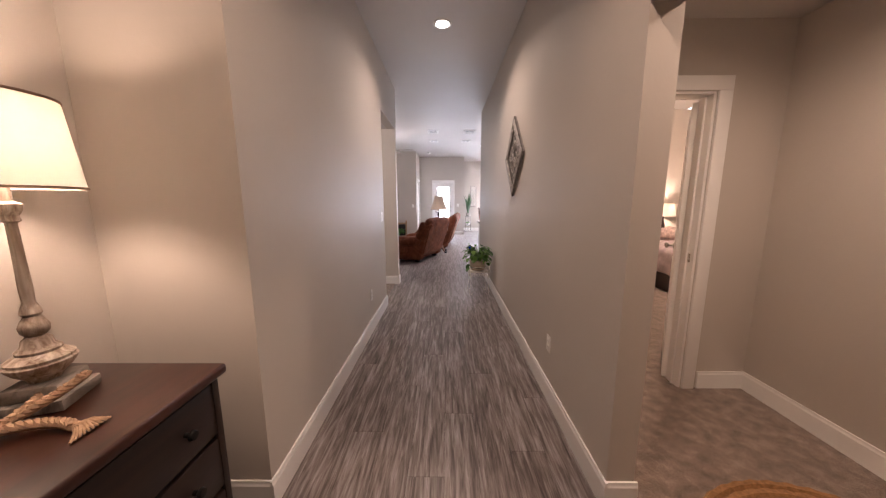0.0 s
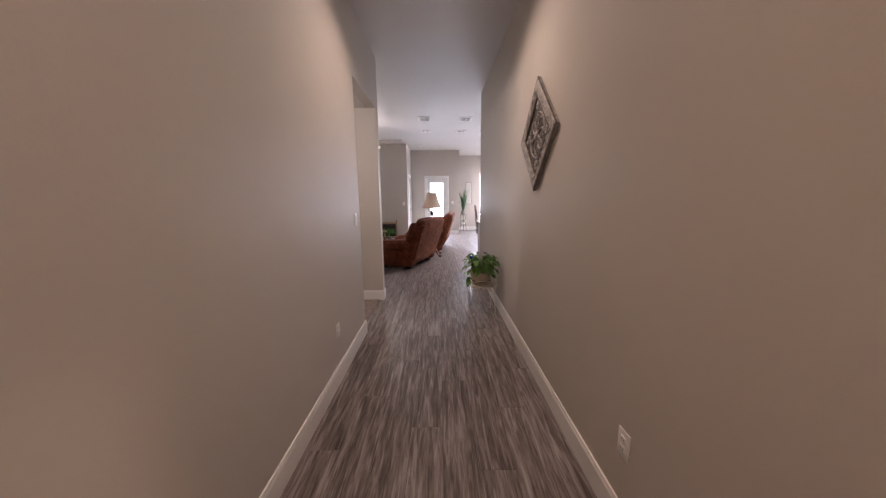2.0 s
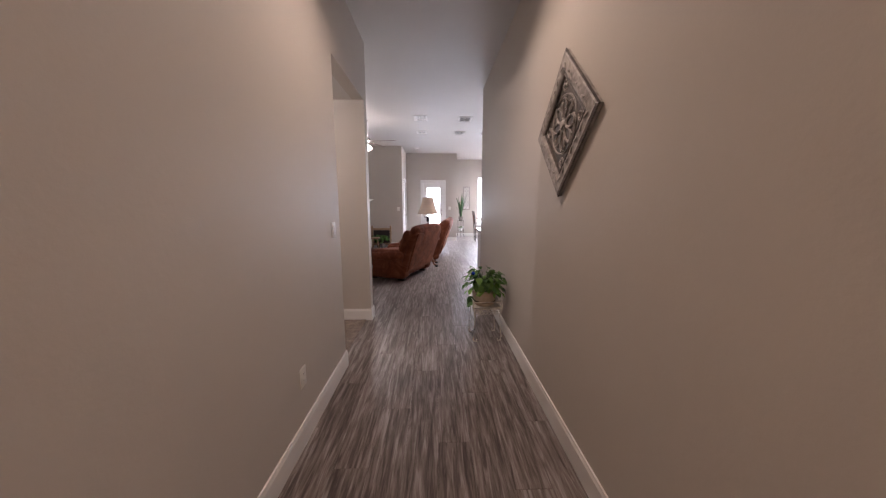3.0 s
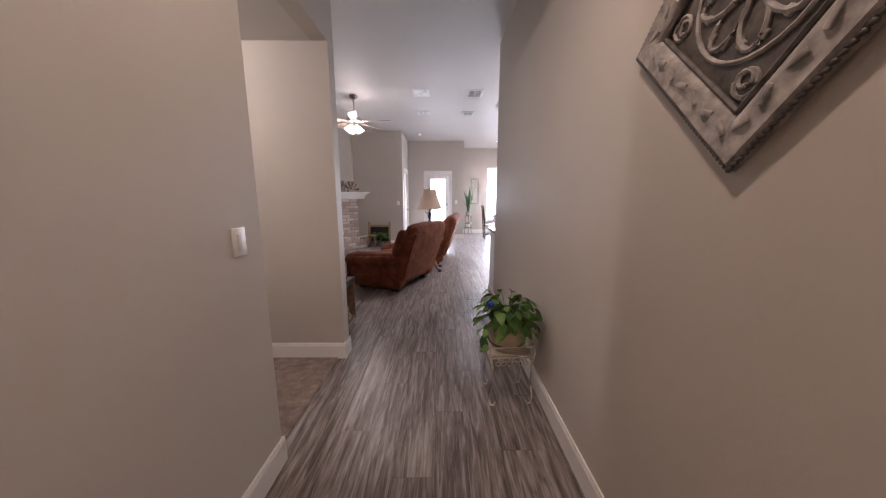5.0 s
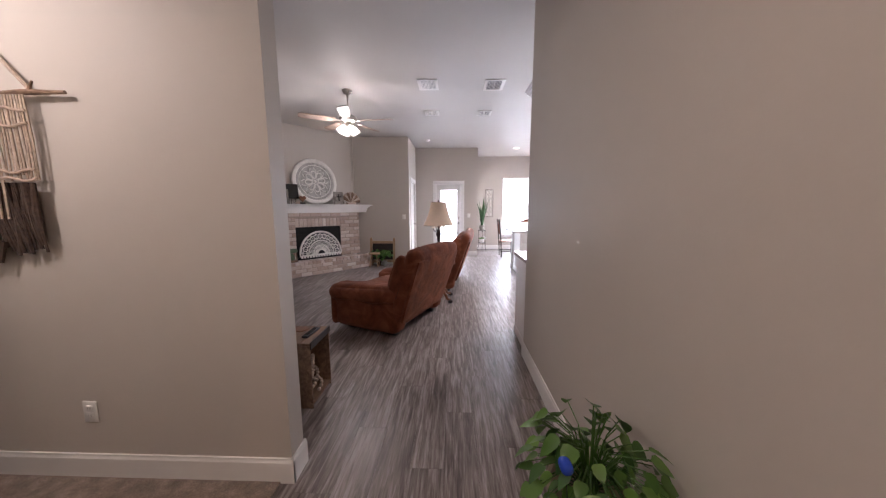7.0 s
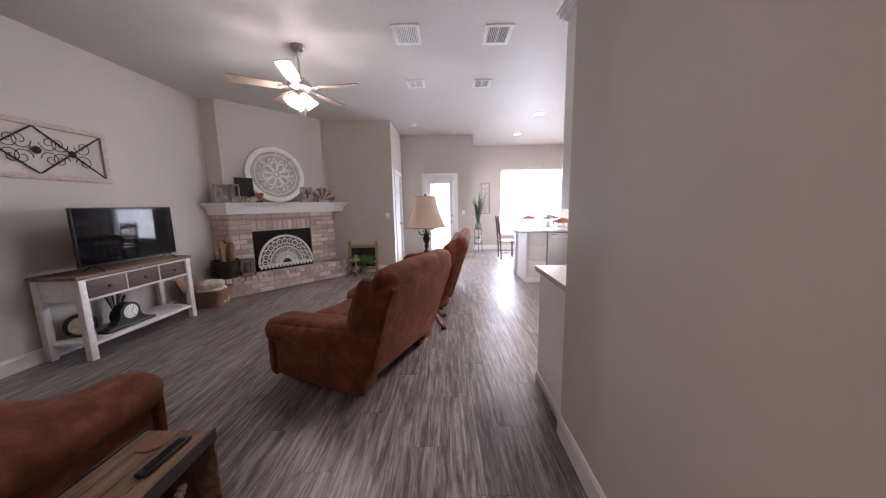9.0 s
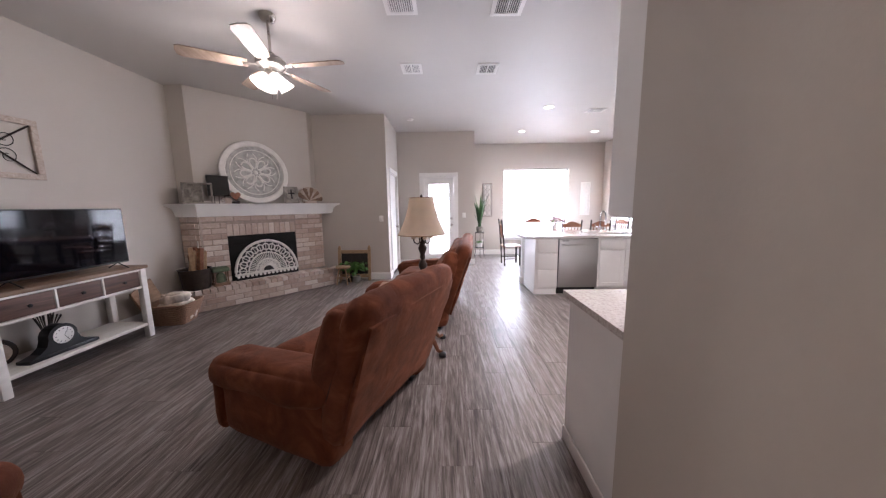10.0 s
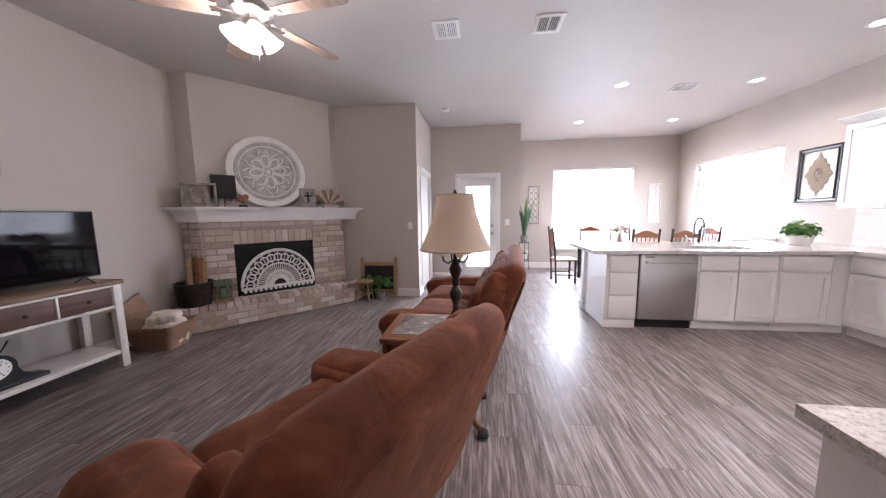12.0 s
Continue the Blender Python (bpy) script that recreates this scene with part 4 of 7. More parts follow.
for k in range(12):
    a = radians(30 * k)
    part("hour_mark", rbox(-0.0025, 0.0025, -0.0535, -0.052, 0.052, 0.062, 0.0004, 1, pose(0, 0, 0.155) @ Matrix.Rotation(a, 4, "Y")), BLACK, ck)
jr = thing("round_clock", "dark round clock leaning on the console shelf", "clock", pose(-3.50, 7.24, 0.165))
part("body", lathe([(0, -0.03), (0.10, -0.03), (0.115, -0.01), (0.115, 0.02), (0.10, 0.03), (0, 0.03)], 24, pose(0, 0, 0.117, 90, 0, 60)), DARKWOOD, jr)
part("dial", lathe([(0, 0.03), (0.085, 0.03), (0.085, 0.034), (0, 0.034)], 24, pose(0, 0, 0.117, 90, 0, 60)), PALEWOOD, jr)
dv = thing("dried_branch_bunch", "bunch of dried brown branches on the shelf", "dried plants", pose(-3.56, 7.62, 0.165))
rb = random.Random(8)
for i in range(16):
    a, t_ = rb.uniform(0, 6.28), rb.uniform(0.05, 0.11)
    part("branch", tube([(0, 0, 0), (t_ * 0.4 * math.cos(a), t_ * 0.4 * math.sin(a), 0.16), (t_ * math.cos(a), t_ * math.sin(a), rb.uniform(0.26, 0.36))], [0.004, 0.003, 0.006], 5), DARKWOOD, dv)
part("jar", lathe([(0, 0), (0.05, 0), (0.06, 0.06), (0.045, 0.12), (0.04, 0.13), (0.036, 0.12), (0, 0.02)], 16), BRONZE, dv)

# ---- wall art over the television ----
wa = thing("wall_art", "whitewashed wooden frame with black iron scrolls", "wall art", pose(WL, 7.30, 1.945, 0, 0, 90))
W2, H2 = 0.60, 0.265
for x0, x1, z0, z1 in ((-W2, W2, H2 - 0.05, H2), (-W2, W2, -H2, -H2 + 0.05), (-W2, -W2 + 0.05, -H2 + 0.05, H2 - 0.05), (W2 - 0.05, W2, -H2 + 0.05, H2 - 0.05)):
    part("frame_board", rbox(x0, x1, -0.030, -0.004, z0, z1, 0.004, 2), PALEWOOD, wa)
for cx in (-0.275, 0.275):
    for s in (-1, 1):
        part("iron_bar", tube([(cx - 0.275, -0.016, s * 0.215), (cx + 0.275, -0.016, -s * 0.215)], 0.007, 6), BRONZE, wa)
for cx in (-0.275, 0.0, 0.275):
    for sx in (-1, 1):
        for sz in (-1, 1):
            pts = [(p[0], -0.016, p[2]) for p in spiral(cx + sx * 0.10, sz * 0.075, 0.075, 0.018, math.pi * (1 if sx > 0 else 0), sx * sz * 1.3, 22)]
            part("iron_scroll", tube(pts, 0.0035, 5), BLACK_METAL, wa)
    part("rosette", lathe([(0, 0.012), (0.02, 0.010), (0.035, 0.002), (0.035, 0), (0, 0)], 12, pose(cx, -0.018, 0, 90)), BLACK_METAL, wa)

# ---- ceiling fan ----
fan = thing("ceiling_fan", "five-blade ceiling fan with a lit frosted glass light kit", "ceiling fan", pose(-1.44, 7.88, TOP))
part("canopy", lathe([(0.07, 0), (0.068, -0.02), (0.05, -0.05), (0.016, -0.065), (0, -0.065)], 24), NICKEL, fan)
part("downrod", lathe([(0.012, -0.06), (0.012, -0.33)], 12), NICKEL, fan)
part("motor_housing", lathe([(0.0, -0.30), (0.03, -0.305), (0.045, -0.33), (0.10, -0.355), (0.125, -0.38), (0.125, -0.42), (0.09, -0.445), (0.05, -0.45), (0, -0.45)], 28), NICKEL, fan)
for k in range(5):
    a = -6 + 72 * k
    mm = pose(0, 0, -0.425, 0, 0, a)
    br = part("blade_iron", rbox(0.08, 0.22, -0.022, 0.022, -0.006, 0.002, 0.003, 1, mm), NICKEL, fan)
    outl = [(0.18, -0.05), (0.30, -0.062), (0.62, -0.070), (0.655, -0.055), (0.665, 0.0), (0.655, 0.055), (0.62, 0.070), (0.30, 0.062), (0.18, 0.05)]
    part("blade", prism(outl, 0.001, 0.009, mm @ pose(0, 0, 0, 11)), FANWOOD, br, smooth=False)
part("light_fitter", lathe([(0.05, -0.448), (0.06, -0.47), (0.05, -0.505), (0.02, -0.515), (0, -0.515)], 20), NICKEL, fan)
for k in range(4):
    a = radians(45 + 90 * k)
    mm = pose(0.055 * math.cos(a), 0.055 * math.sin(a), -0.495) @ Matrix.Rotation(a, 4, "Z") @ Matrix.Rotation(radians(-38), 4, "Y")
    gp = [(0.022, 0.0), (0.034, -0.02), (0.046, -0.06), (0.058, -0.095), (0.066, -0.11)]
    part("glass_shade", lathe(gp, 18, mm), FROST, fan, "frosted glass bell shade, lit")
for dx in (-0.02, 0.025):
    part("pull_chain", tube([(dx, 0.01, -0.51), (dx, 0.01, -0.69)], 0.0018, 5), NICKEL, fan)
for k in range(4):
    a = radians(45 + 90 * k)
    bulb("fan_lamp", (-1.44 + 0.15 * math.cos(a), 7.88 + 0.15 * math.sin(a), TOP - 0.585), 9, SOFT, 0.012)

# ---- corner fireplace ----
FA = 48.0
FP = pose(-2.82, 10.00, 0, 0, 0, FA)   # x along the chimney face, -y into the room
FPI = FP.inverted()


def fp_xy(x, y):
    v = FPI @ Vector((x, y, 0))
    return v.x, v.y


fire = thing("fireplace", "tan brick corner fireplace with raised hearth and white mantel", "fireplace", FP)
lx, ly = fp_xy(-3.42, 9.315)
wx, wy = fp_xy(WL + 0.003, 9.335)
rx_, ry_ = fp_xy(-2.325, 10.585)
BRX = 0.885              # end of the brick face
qx, qy = fp_xy(-2.10, 10.765)
FACE = -0.055            # plane of the brick faces
HZ = 0.30                # hearth height
BX0, BX1 = -0.595, 0.400  # firebox opening
BZ1 = 0.985
core = bmesh.new()
box(core, lx + 0.02, BX0, FACE + 0.012, 0.05, HZ, 1.30)
box(core, BX1, BRX - 0.012, FACE + 0.012, 0.05, HZ, 1.30)
box(core, BX0, BX1, FACE + 0.012, 0.05, BZ1, 1.30)
part("mortar_core", core, MORTAR, fire, "pale mortar between the bricks", smooth=False)
# Matt black; a flat sheet closes the opening just behind the brick faces.
FIREBOX_BLACK = plain("matt_firebox_black", (0.012, 0.011, 0.010), 0.95, vary=0.4)
fbx = bmesh.new()
for a in ((BX0, BX1, -0.02, 0.02, HZ - 0.02, HZ), (BX0, BX0 + 0.02, -0.03, 0.02, HZ, BZ1), (BX1 - 0.02, BX1, -0.03, 0.02, HZ, BZ1), (BX0, BX1, -0.03, 0.02, BZ1 - 0.02, BZ1), (BX0, BX1, -0.030, -0.012, HZ, BZ1)):
    box(fbx, *a)
part("firebox", fbx, FIREBOX_BLACK, fire, "black metal firebox", smooth=False)
part("firebox_hood", rbox(BX0 + 0.02, BX1 - 0.02, -0.04, -0.01, BZ1 - 0.14, BZ1 - 0.02, 0.006, 2), FIREBOX_BLACK, fire)

brick_meshes = {}
brng = random.Random(21)


def brick(parent, m, w, d, h):
    """One brick of size w, d, h from its corner, softened, at m."""
    key = (round(w, 3), round(d, 3), round(h, 3))
    if key not in brick_meshes:
        e = 0.004
        bm = bmesh.new()
        sizes = [(0, 0), (e, 1), (h - e, 1), (h, 0)]
        rings = []
        for z, full in sizes:
            k = 0 if full else e
            rings.append([bm.verts.new(p) for p in ((k, k, z), (w - k, k, z), (w - k, d - k, z), (k, d - k, z))])
        for a, b in zip(rings, rings[1:]):
            for i in range(4):
                j = (i + 1) % 4
                bm.faces.new((a[i], a[j], b[j], b[i]))
        bm.faces.new(rings[0][::-1])
        bm.faces.new(rings[-1])
        brick_meshes[key] = mesh_of("brick", bm, BRICK)
    o = new("brick", brick_meshes[key])
    o.matrix_basis = m @ pose(0, brng.uniform(-0.003, 0.002), 0, 0, brng.uniform(-0.4, 0.4), brng.uniform(-0.5, 0.5))
    o.parent = parent
    return o


BW, BH, J = 0.212, 0.068, 0.013


def course(parent, m, x0, x1, z, shift, bw=BW, bh=BH, d=0.045):
    """One row of bricks from x0 to x1."""
    x = x0 - shift
    while x < x1 - 0.012:
        a, b = max(x, x0), min(x + bw, x1)
        if b - a > 0.02:
            brick(parent, m @ Matrix.Translation((a, 0, z)), round(b - a, 3), d, bh)
        x += bw + J


mface = Matrix.Translation((0, FACE, 0))
rows_n = 12
for r in range(rows_n):
    z = HZ + 0.006 + r * (BH + J)
    sh_ = (BW + J) / 2 if r % 2 else 0
    if r < 11:
        course(fire, mface, lx + 0.02, BX0 - 0.003, z, sh_)
        course(fire, mface, BX1 + 0.003, BRX, z, sh_)
# soldier course over the opening, and a stretcher course under the mantel
ztop = HZ + 0.006 + 11 * (BH + J)
n = int((BX1 - BX0) / (BH + J))
st = (BX1 - BX0) / n
for i in range(n):
    brick(fire, mface @ Matrix.Translation((BX0 + i * st, 0, BZ1 + 0.006)), round(st - J, 3), 0.045, 0.17)
course(fire, mface, lx + 0.02, BRX, ztop + 0.015, 0.05)
# the short brick return to the side wall
ang = math.degrees(math.atan2(ly - wy, lx - wx))
rl = math.hypot(lx - wx, ly - wy)
mret = pose(wx, wy, 0, 0, 0, ang) @ Matrix.Translation((0.02, -0.05, 0))
for r in range(rows_n):
    z = HZ + 0.006 + r * (BH + J)
    course(fire, mret, 0.0, rl + 0.015, z + (0.0 if r < 11 else 0.015), 0.11 if r % 2 else 0)
rc = bmesh.new()
box(rc, 0.0, rl + 0.02, 0.010, 0.06, HZ, 1.30, mret)
part("mortar_core", rc, MORTAR, fire, smooth=False)

# raised hearth
HD = 0.37
hx0, hx1 = -1.10, 0.875
hc = bmesh.new()
hl = [(hx0 + 0.012, -HD + 0.012), (hx1 - 0.012, -HD + 0.012), (fp_xy(-1.90, 10.765)[0] - 0.012, fp_xy(-1.90, 10.765)[1]), (qx, qy), (rx_, ry_), (lx, ly), (wx, wy), fp_xy(WL + 0.003, 8.72)]
prism(hl, 0.0, HZ - 0.052, None, hc)
part("hearth_core", hc, MORTAR, fire, smooth=False)
mh = Matrix.Translation((0, -HD, 0))
for r in range(3):
    course(fire, mh, hx0, hx1, 0.008 + r * 0.078, (BW + J) / 2 if r % 2 else 0, BW, 0.067)
rowlock = int((hx1 - hx0) / 0.085)
for i in range(rowlock):
    brick(fire, mh @ Matrix.Translation((hx0 + i * (hx1 - hx0) / rowlock, -0.012, HZ - 0.062)), round((hx1 - hx0) / rowlock - J, 3), 0.20, 0.062)
for i in range(int((hx1 - hx0) / (BW + J))):
    brick(fire, mh @ Matrix.Translation((hx0 + i * (BW + J), 0.20, HZ - 0.062)), BW, 0.10, 0.0615)
# its two short ends
for xa, ya, xb, yb in ((*fp_xy(WL + 0.003, 8.72), hx0, -HD), (hx1, -HD, *fp_xy(-1.90, 10.765))):
    a2 = math.degrees(math.atan2(yb - ya, xb - xa))
    ln = math.hypot(xb - xa, yb - ya)
    me_ = pose(xa, ya, 0, 0, 0, a2)
    for r in range(3):
        course(fire, me_, 0.0, ln - 0.012, 0.008 + r * 0.078, 0.1 if r % 2 else 0, BW, 0.067)
    course(fire, me_, 0.0, ln - 0.012, HZ - 0.062, 0.05, 0.085, 0.062, 0.10)

# mantel shelf on a moulded bed
def mantel_outline(o):
    """The line of the chimney wall, moved o into the room."""
    return [(wx - 0.80 * o, wy - 0.72 * o), (lx - 0.22 * o, -o - 0.01), (BRX + 0.45 * o, -o - 0.01), fp_xy(-2.14 + 1.1 * o, 10.765), (rx_, ry_), (lx, ly), (wx, wy)]


mant = part("mantel_shelf", prism(mantel_outline(0.235), 1.446, 1.468), TRIM, fire, "white painted mantel shelf", smooth=False)
for i, (o, z0, z1) in enumerate(((0.21, 1.434, 1.446), (0.178, 1.418, 1.434), (0.15, 1.40, 1.418), (0.128, 1.378, 1.40), (0.112, 1.352, 1.378), (0.10, 1.31, 1.352), (0.085, 1.285, 1.31))):
    part("moulding", prism(mantel_outline(o), z0, z1), TRIM, mant, smooth=False)

# fan-shaped fire screen
fs = thing("fire_screen", "cream cast-iron fan-shaped fireplace screen with pierced pattern", "fire screen", FP @ pose(-0.095, -0.115, HZ, -6))
FSX, FSZ = 0.455, 0.58
part("backing", prism([(0.97 * FSX * math.cos(a * math.pi / 20), 0.07 + 0.97 * (FSZ - 0.07) * math.sin(a * math.pi / 20)) for a in range(21)], -0.004, -0.002, Matrix.Rotation(radians(90), 4, "X")), BLACK, fs, "dark mesh behind the pattern", smooth=False)


def fan_arc(k, r, steps=40):
    return [(k * FSX * math.cos(math.pi * i / steps), 0, 0.085 + k * (FSZ - 0.085) * math.sin(math.pi * i / steps)) for i in range(steps + 1)]


part("rim", tube(fan_arc(1.0, 0.014), 0.021, 8), WHITEWOOD, fs)
for k in (0.62, 0.40, 0.20):
    part("arc", tube(fan_arc(k, 0.008), 0.012, 6), WHITEWOOD, fs)
part("base_bar", rbox(-FSX - 0.012, FSX + 0.012, -0.014, 0.014, 0.066, 0.10, 0.004, 2), WHITEWOOD, fs)
part("foot_bar", rbox(-FSX - 0.005, FSX + 0.005, -0.012, 0.012, 0.0, 0.022, 0.003, 2), BLACK_METAL, fs)
for i in range(1, 30):
    a = math.pi * i / 30
    c, s_ = math.cos(a), math.sin(a)
    part("rib", tube([(0.20 * FSX * c, 0, 0.085 + 0.20 * (FSZ - 0.085) * s_), (0.60 * FSX * c, 0, 0.085 + 0.60 * (FSZ - 0.085) * s_)], 0.0068, 5), WHITEWOOD, fs)
for i in range(13):
    a = math.pi * (i + 0.5) / 13
    c, s_ = math.cos(a), math.sin(a)
    x, z = 0.80 * FSX * c, 0.085 + 0.80 * (FSZ - 0.085) * s_
    pts = [(x + 0.048 * math.cos(b * math.pi / 8), 0, z + 0.048 * math.sin(b * math.pi / 8)) for b in range(17)]
    part("ring", tube(pts, 0.0115, 6), WHITEWOOD, fs)
    part("spoke", tube([(0.60 * FSX * c, 0, 0.085 + 0.60 * (FSZ - 0.085) * s_), (0.98 * FSX * c, 0, 0.085 + 0.98 * (FSZ - 0.085) * s_)], 0.0065, 5), WHITEWOOD, fs)
for i in range(15):
    x = -FSX + 0.03 + i * (2 * FSX - 0.06) / 14
    part("scallop", lathe([(0, -0.006), (0.021, -0.006), (0.021, 0.006), (0, 0.006)], 12, pose(x, 0, 0.052, 90)), WHITEWOOD, fs)

# things on the mantel
MZ = 1.469
pl = thing("medallion_plate", "large round white carved wood medallion on a mantel", "wall medallion", FP @ pose(-0.14, -0.125, MZ, -7))
RM = 0.48
rim = [(RM - 0.085, 0.010), (RM - 0.075, 0.028), (RM - 0.03, 0.034), (RM - 0.008, 0.026), (RM, 0.010), (RM, 0.0), (RM - 0.09, 0.0)]
mp_ = pose(0, 0, RM, 90)
part("rim", lathe(rim + [rim[0]], 56, mp_), WHITEWOOD, pl)
disc = plain("distressed_grey_wash", (0.40, 0.39, 0.36), 0.7, vary=0.3, scale=(14, 14, 14), bump=0.4)
part("disc", lathe([(0, 0.006), (RM - 0.085, 0.006), (RM - 0.085, 0.0), (0, 0.0)], 48, mp_), disc, pl, "distressed grey carved panel")
part("inner_ring", tube([(0.34 * math.cos(a * math.pi / 24), -0.012, RM + 0.34 * math.sin(a * math.pi / 24)) for a in range(49)], 0.008, 6), WHITEWOOD, pl)
for k in range(8):
    a = math.pi / 4 * k + 0.15
    pts = []
    for i in range(17):
        t_ = 2 * math.pi * i / 16
        u, v = 0.135 + 0.082 * math.cos(t_), 0.040 * math.sin(t_) * (1.1 + 0.5 * math.cos(t_))
        pts.append((u * math.cos(a) - v * math.sin(a), -0.012, RM + u * math.sin(a) + v * math.cos(a)))
    part("petal", tube(pts, 0.0125, 6), WHITEWOOD, pl)
    a2 = a + math.pi / 8
    for sgn in (-1, 1):
        pts = [((0.13 + 0.16 * f) * math.cos(a2 + sgn * 0.28 * f * f), -0.011, RM + (0.13 + 0.16 * f) * math.sin(a2 + sgn * 0.28 * f * f)) for f in [i / 7 for i in range(8)]]
        part("leaf_scroll", tube(pts, [0.004 + 0.005 * i / 7 for i in range(8)], 6), WHITEWOOD, pl)
part("boss", lathe([(0, 0.022), (0.022, 0.018), (0.034, 0.008), (0.036, 0.004)], 16, mp_), WHITEWOOD, pl)

bk = thing("dark_sign_board", "dark square metal sign board on a mantel", "sign", FP @ pose(-0.655, -0.15, MZ, -6))
part("board", rbox(-0.13, 0.13, -0.012, 0.012, 0.11, 0.40, 0.004, 2), BLACK_METAL, bk)
part("easel_leg", tube([(-0.06, 0, 0.12), (-0.07, -0.02, 0.0)], 0.005, 6), BLACK_METAL, bk)
part("easel_leg", tube([(0.06, 0, 0.12), (0.07, -0.02, 0.0)], 0.005, 6), BLACK_METAL, bk)
part("easel_leg", tube([(0, 0.0, 0.22), (0, 0.06, 0.0)], 0.005, 6), BLACK_METAL, bk)
pf = thing("wooden_box_frame", "weathered grey wooden shadow box on a mantel", "picture frame", FP @ pose(-0.90, -0.12, MZ, 0, 0, -10) @ Matrix.Scale(1.3, 4))
for x0, x1, z0, z1 in ((-0.13, 0.13, 0, 0.018), (-0.13, 0.13, 0.202, 0.22), (-0.13, -0.112, 0.018, 0.202), (0.112, 0.13, 0.018, 0.202), (0.03, 0.045, 0.018, 0.202)):
    part("frame_board", rbox(x0, x1, -0.03, 0.03, z0, z1, 0.002, 1), GREYWOOD, pf)
part("back_board", rbox(-0.112, 0.03, 0.012, 0.022, 0.018, 0.202, 0.001, 1), GREYWOOD, pf)
ht = thing("carved_wooden_heart", "brown carved wooden heart on a stand", "ornament", FP @ pose(-0.475, -0.20, MZ) @ Matrix.Scale(1.5, 4))
hp = [(0.045 * 16 * math.sin(t_) ** 3 / 16, 0.045 * (13 * math.cos(t_) - 5 * math.cos(2 * t_) - 2 * math.cos(3 * t_) - math.cos(4 * t_)) / 16 + 0.075) for t_ in [2 * math.pi * i / 24 for i in range(24)]]
part("heart", prism(hp, -0.012, 0.012, Matrix.Rotation(radians(90), 4, "X")), CHERRY, ht, smooth=False)
part("stand", rbox(-0.03, 0.03, -0.02, 0.02, 0.0, 0.022, 0.003, 2), DARKWOOD, ht)
wr = thing("wire_scroll_ornament", "small black wire scroll ornament with a pale card", "ornament", FP @ pose(-0.63, -0.20, MZ))
part("wire", tube(spiral(0.0, 0.05, 0.045, 0.012, -1.57, 1.4, 24), 0.003, 5), BLACK_METAL, wr)
part("card", rbox(0.02, 0.10, -0.004, 0.0, 0.0, 0.075, 0.001, 1), PALEWOOD, wr)
cs = thing("cross_plaque", "grey wooden plaque with a dark cross", "plaque", FP @ pose(0.34, -0.16, MZ, -8) @ Matrix.Scale(1.42, 4))
part("plaque", rbox(-0.08, 0.08, -0.008, 0.008, 0.0, 0.195, 0.002, 1), GREYWOOD, cs)
part("cross", rbox(-0.008, 0.008, -0.014, -0.008, 0.05, 0.16, 0.002, 1), BLACK_METAL, cs)
part("cross_bar", rbox(-0.035, 0.035, -0.0145, -0.0085, 0.108, 0.124, 0.002, 1), BLACK_METAL, cs)
bf = thing("folded_book_fan", "fan of folded vintage book pages on a mantel", "ornament", FP @ pose(0.62, -0.14, MZ) @ Matrix.Scale(1.5, 4))
for i in range(9):
    a = radians(12 + 17 * i)
    outl = [(0, 0), (0.14 + 0.02 * (i % 2), -0.03), (0.16, 0.0), (0.14 + 0.02 * (i % 2), 0.03)]
    mm = pose(0.02, 0.0 + 0.006 * (i % 3), 0.028) @ Matrix.Rotation(-a, 4, "Y") @ pose(0, 0, 0, 70)
    part("page_fold", prism(outl, -0.006, 0.006, mm), PALEWOOD if i % 2 else RUSTIC, bf, smooth=False)
part("base", rbox(-0.05, 0.09, -0.03, 0.03, 0.0, 0.03, 0.004, 2), PALEWOOD, bf)
jar = thing("glass_jar", "small clear glass jar on a mantel", "jar", FP @ pose(0.475, -0.18, MZ))
part("jar", lathe([(0, 0), (0.028, 0), (0.03, 0.01), (0.03, 0.06), (0.024, 0.075), (0.024, 0.09), (0.021, 0.09), (0.021, 0.075), (0.026, 0.06), (0.026, 0.012), (0, 0.008)], 18), GLASS, jar)

# things on and before the hearth
bu = thing("firewood_bucket", "dark brown bucket with split firewood and a fire poker", "bucket", FP @ pose(-1.04, -0.17, HZ) @ Matrix.Scale(1.25, 4))
bp = [(0, 0), (0.125, 0), (0.15, 0.22), (0.156, 0.225), (0.145, 0.225), (0.122, 0.01), (0, 0.01)]
part("bucket", lathe(bp, 24), BRONZE, bu)
rb = random.Random(3)
for i in range(7):
    a = rb.uniform(0, 6.28)
    r0 = rb.uniform(0.02, 0.07)
    mm = pose(r0 * math.cos(a), r0 * math.sin(a), 0.012, rb.uniform(-9, 9), rb.uniform(-9, 9), rb.uniform(0, 180))
    part("log", rbox(-0.025, 0.025, -0.022, 0.022, 0.0, rb.uniform(0.36, 0.46), 0.006, 1, mm), OAK if i % 2 else CHERRY, bu)
part("poker", tube([(0.03, 0.02, 0.012), (0.06, 0.04, 0.52)], 0.007, 6), NICKEL, bu)
gp = thing("green_lantern", "small weathered green and wood lantern on a hearth", "lantern", FP @ pose(-0.765, -0.20, HZ) @ Matrix.Scale(1.4, 4))
gr = plain("weathered_green", (0.10, 0.14, 0.08), 0.7, vary=0.35, scale=(25, 25, 25))
part("base", rbox(-0.07, 0.07, -0.06, 0.06, 0, 0.03, 0.004, 2), RUSTIC, gp)
for x in (-0.06, 0.05):
    for y in (-0.05, 0.04):
        part("post", rbox(x, x + 0.012, y, y + 0.012, 0.03, 0.14, 0.002, 1), RUSTIC, gp)
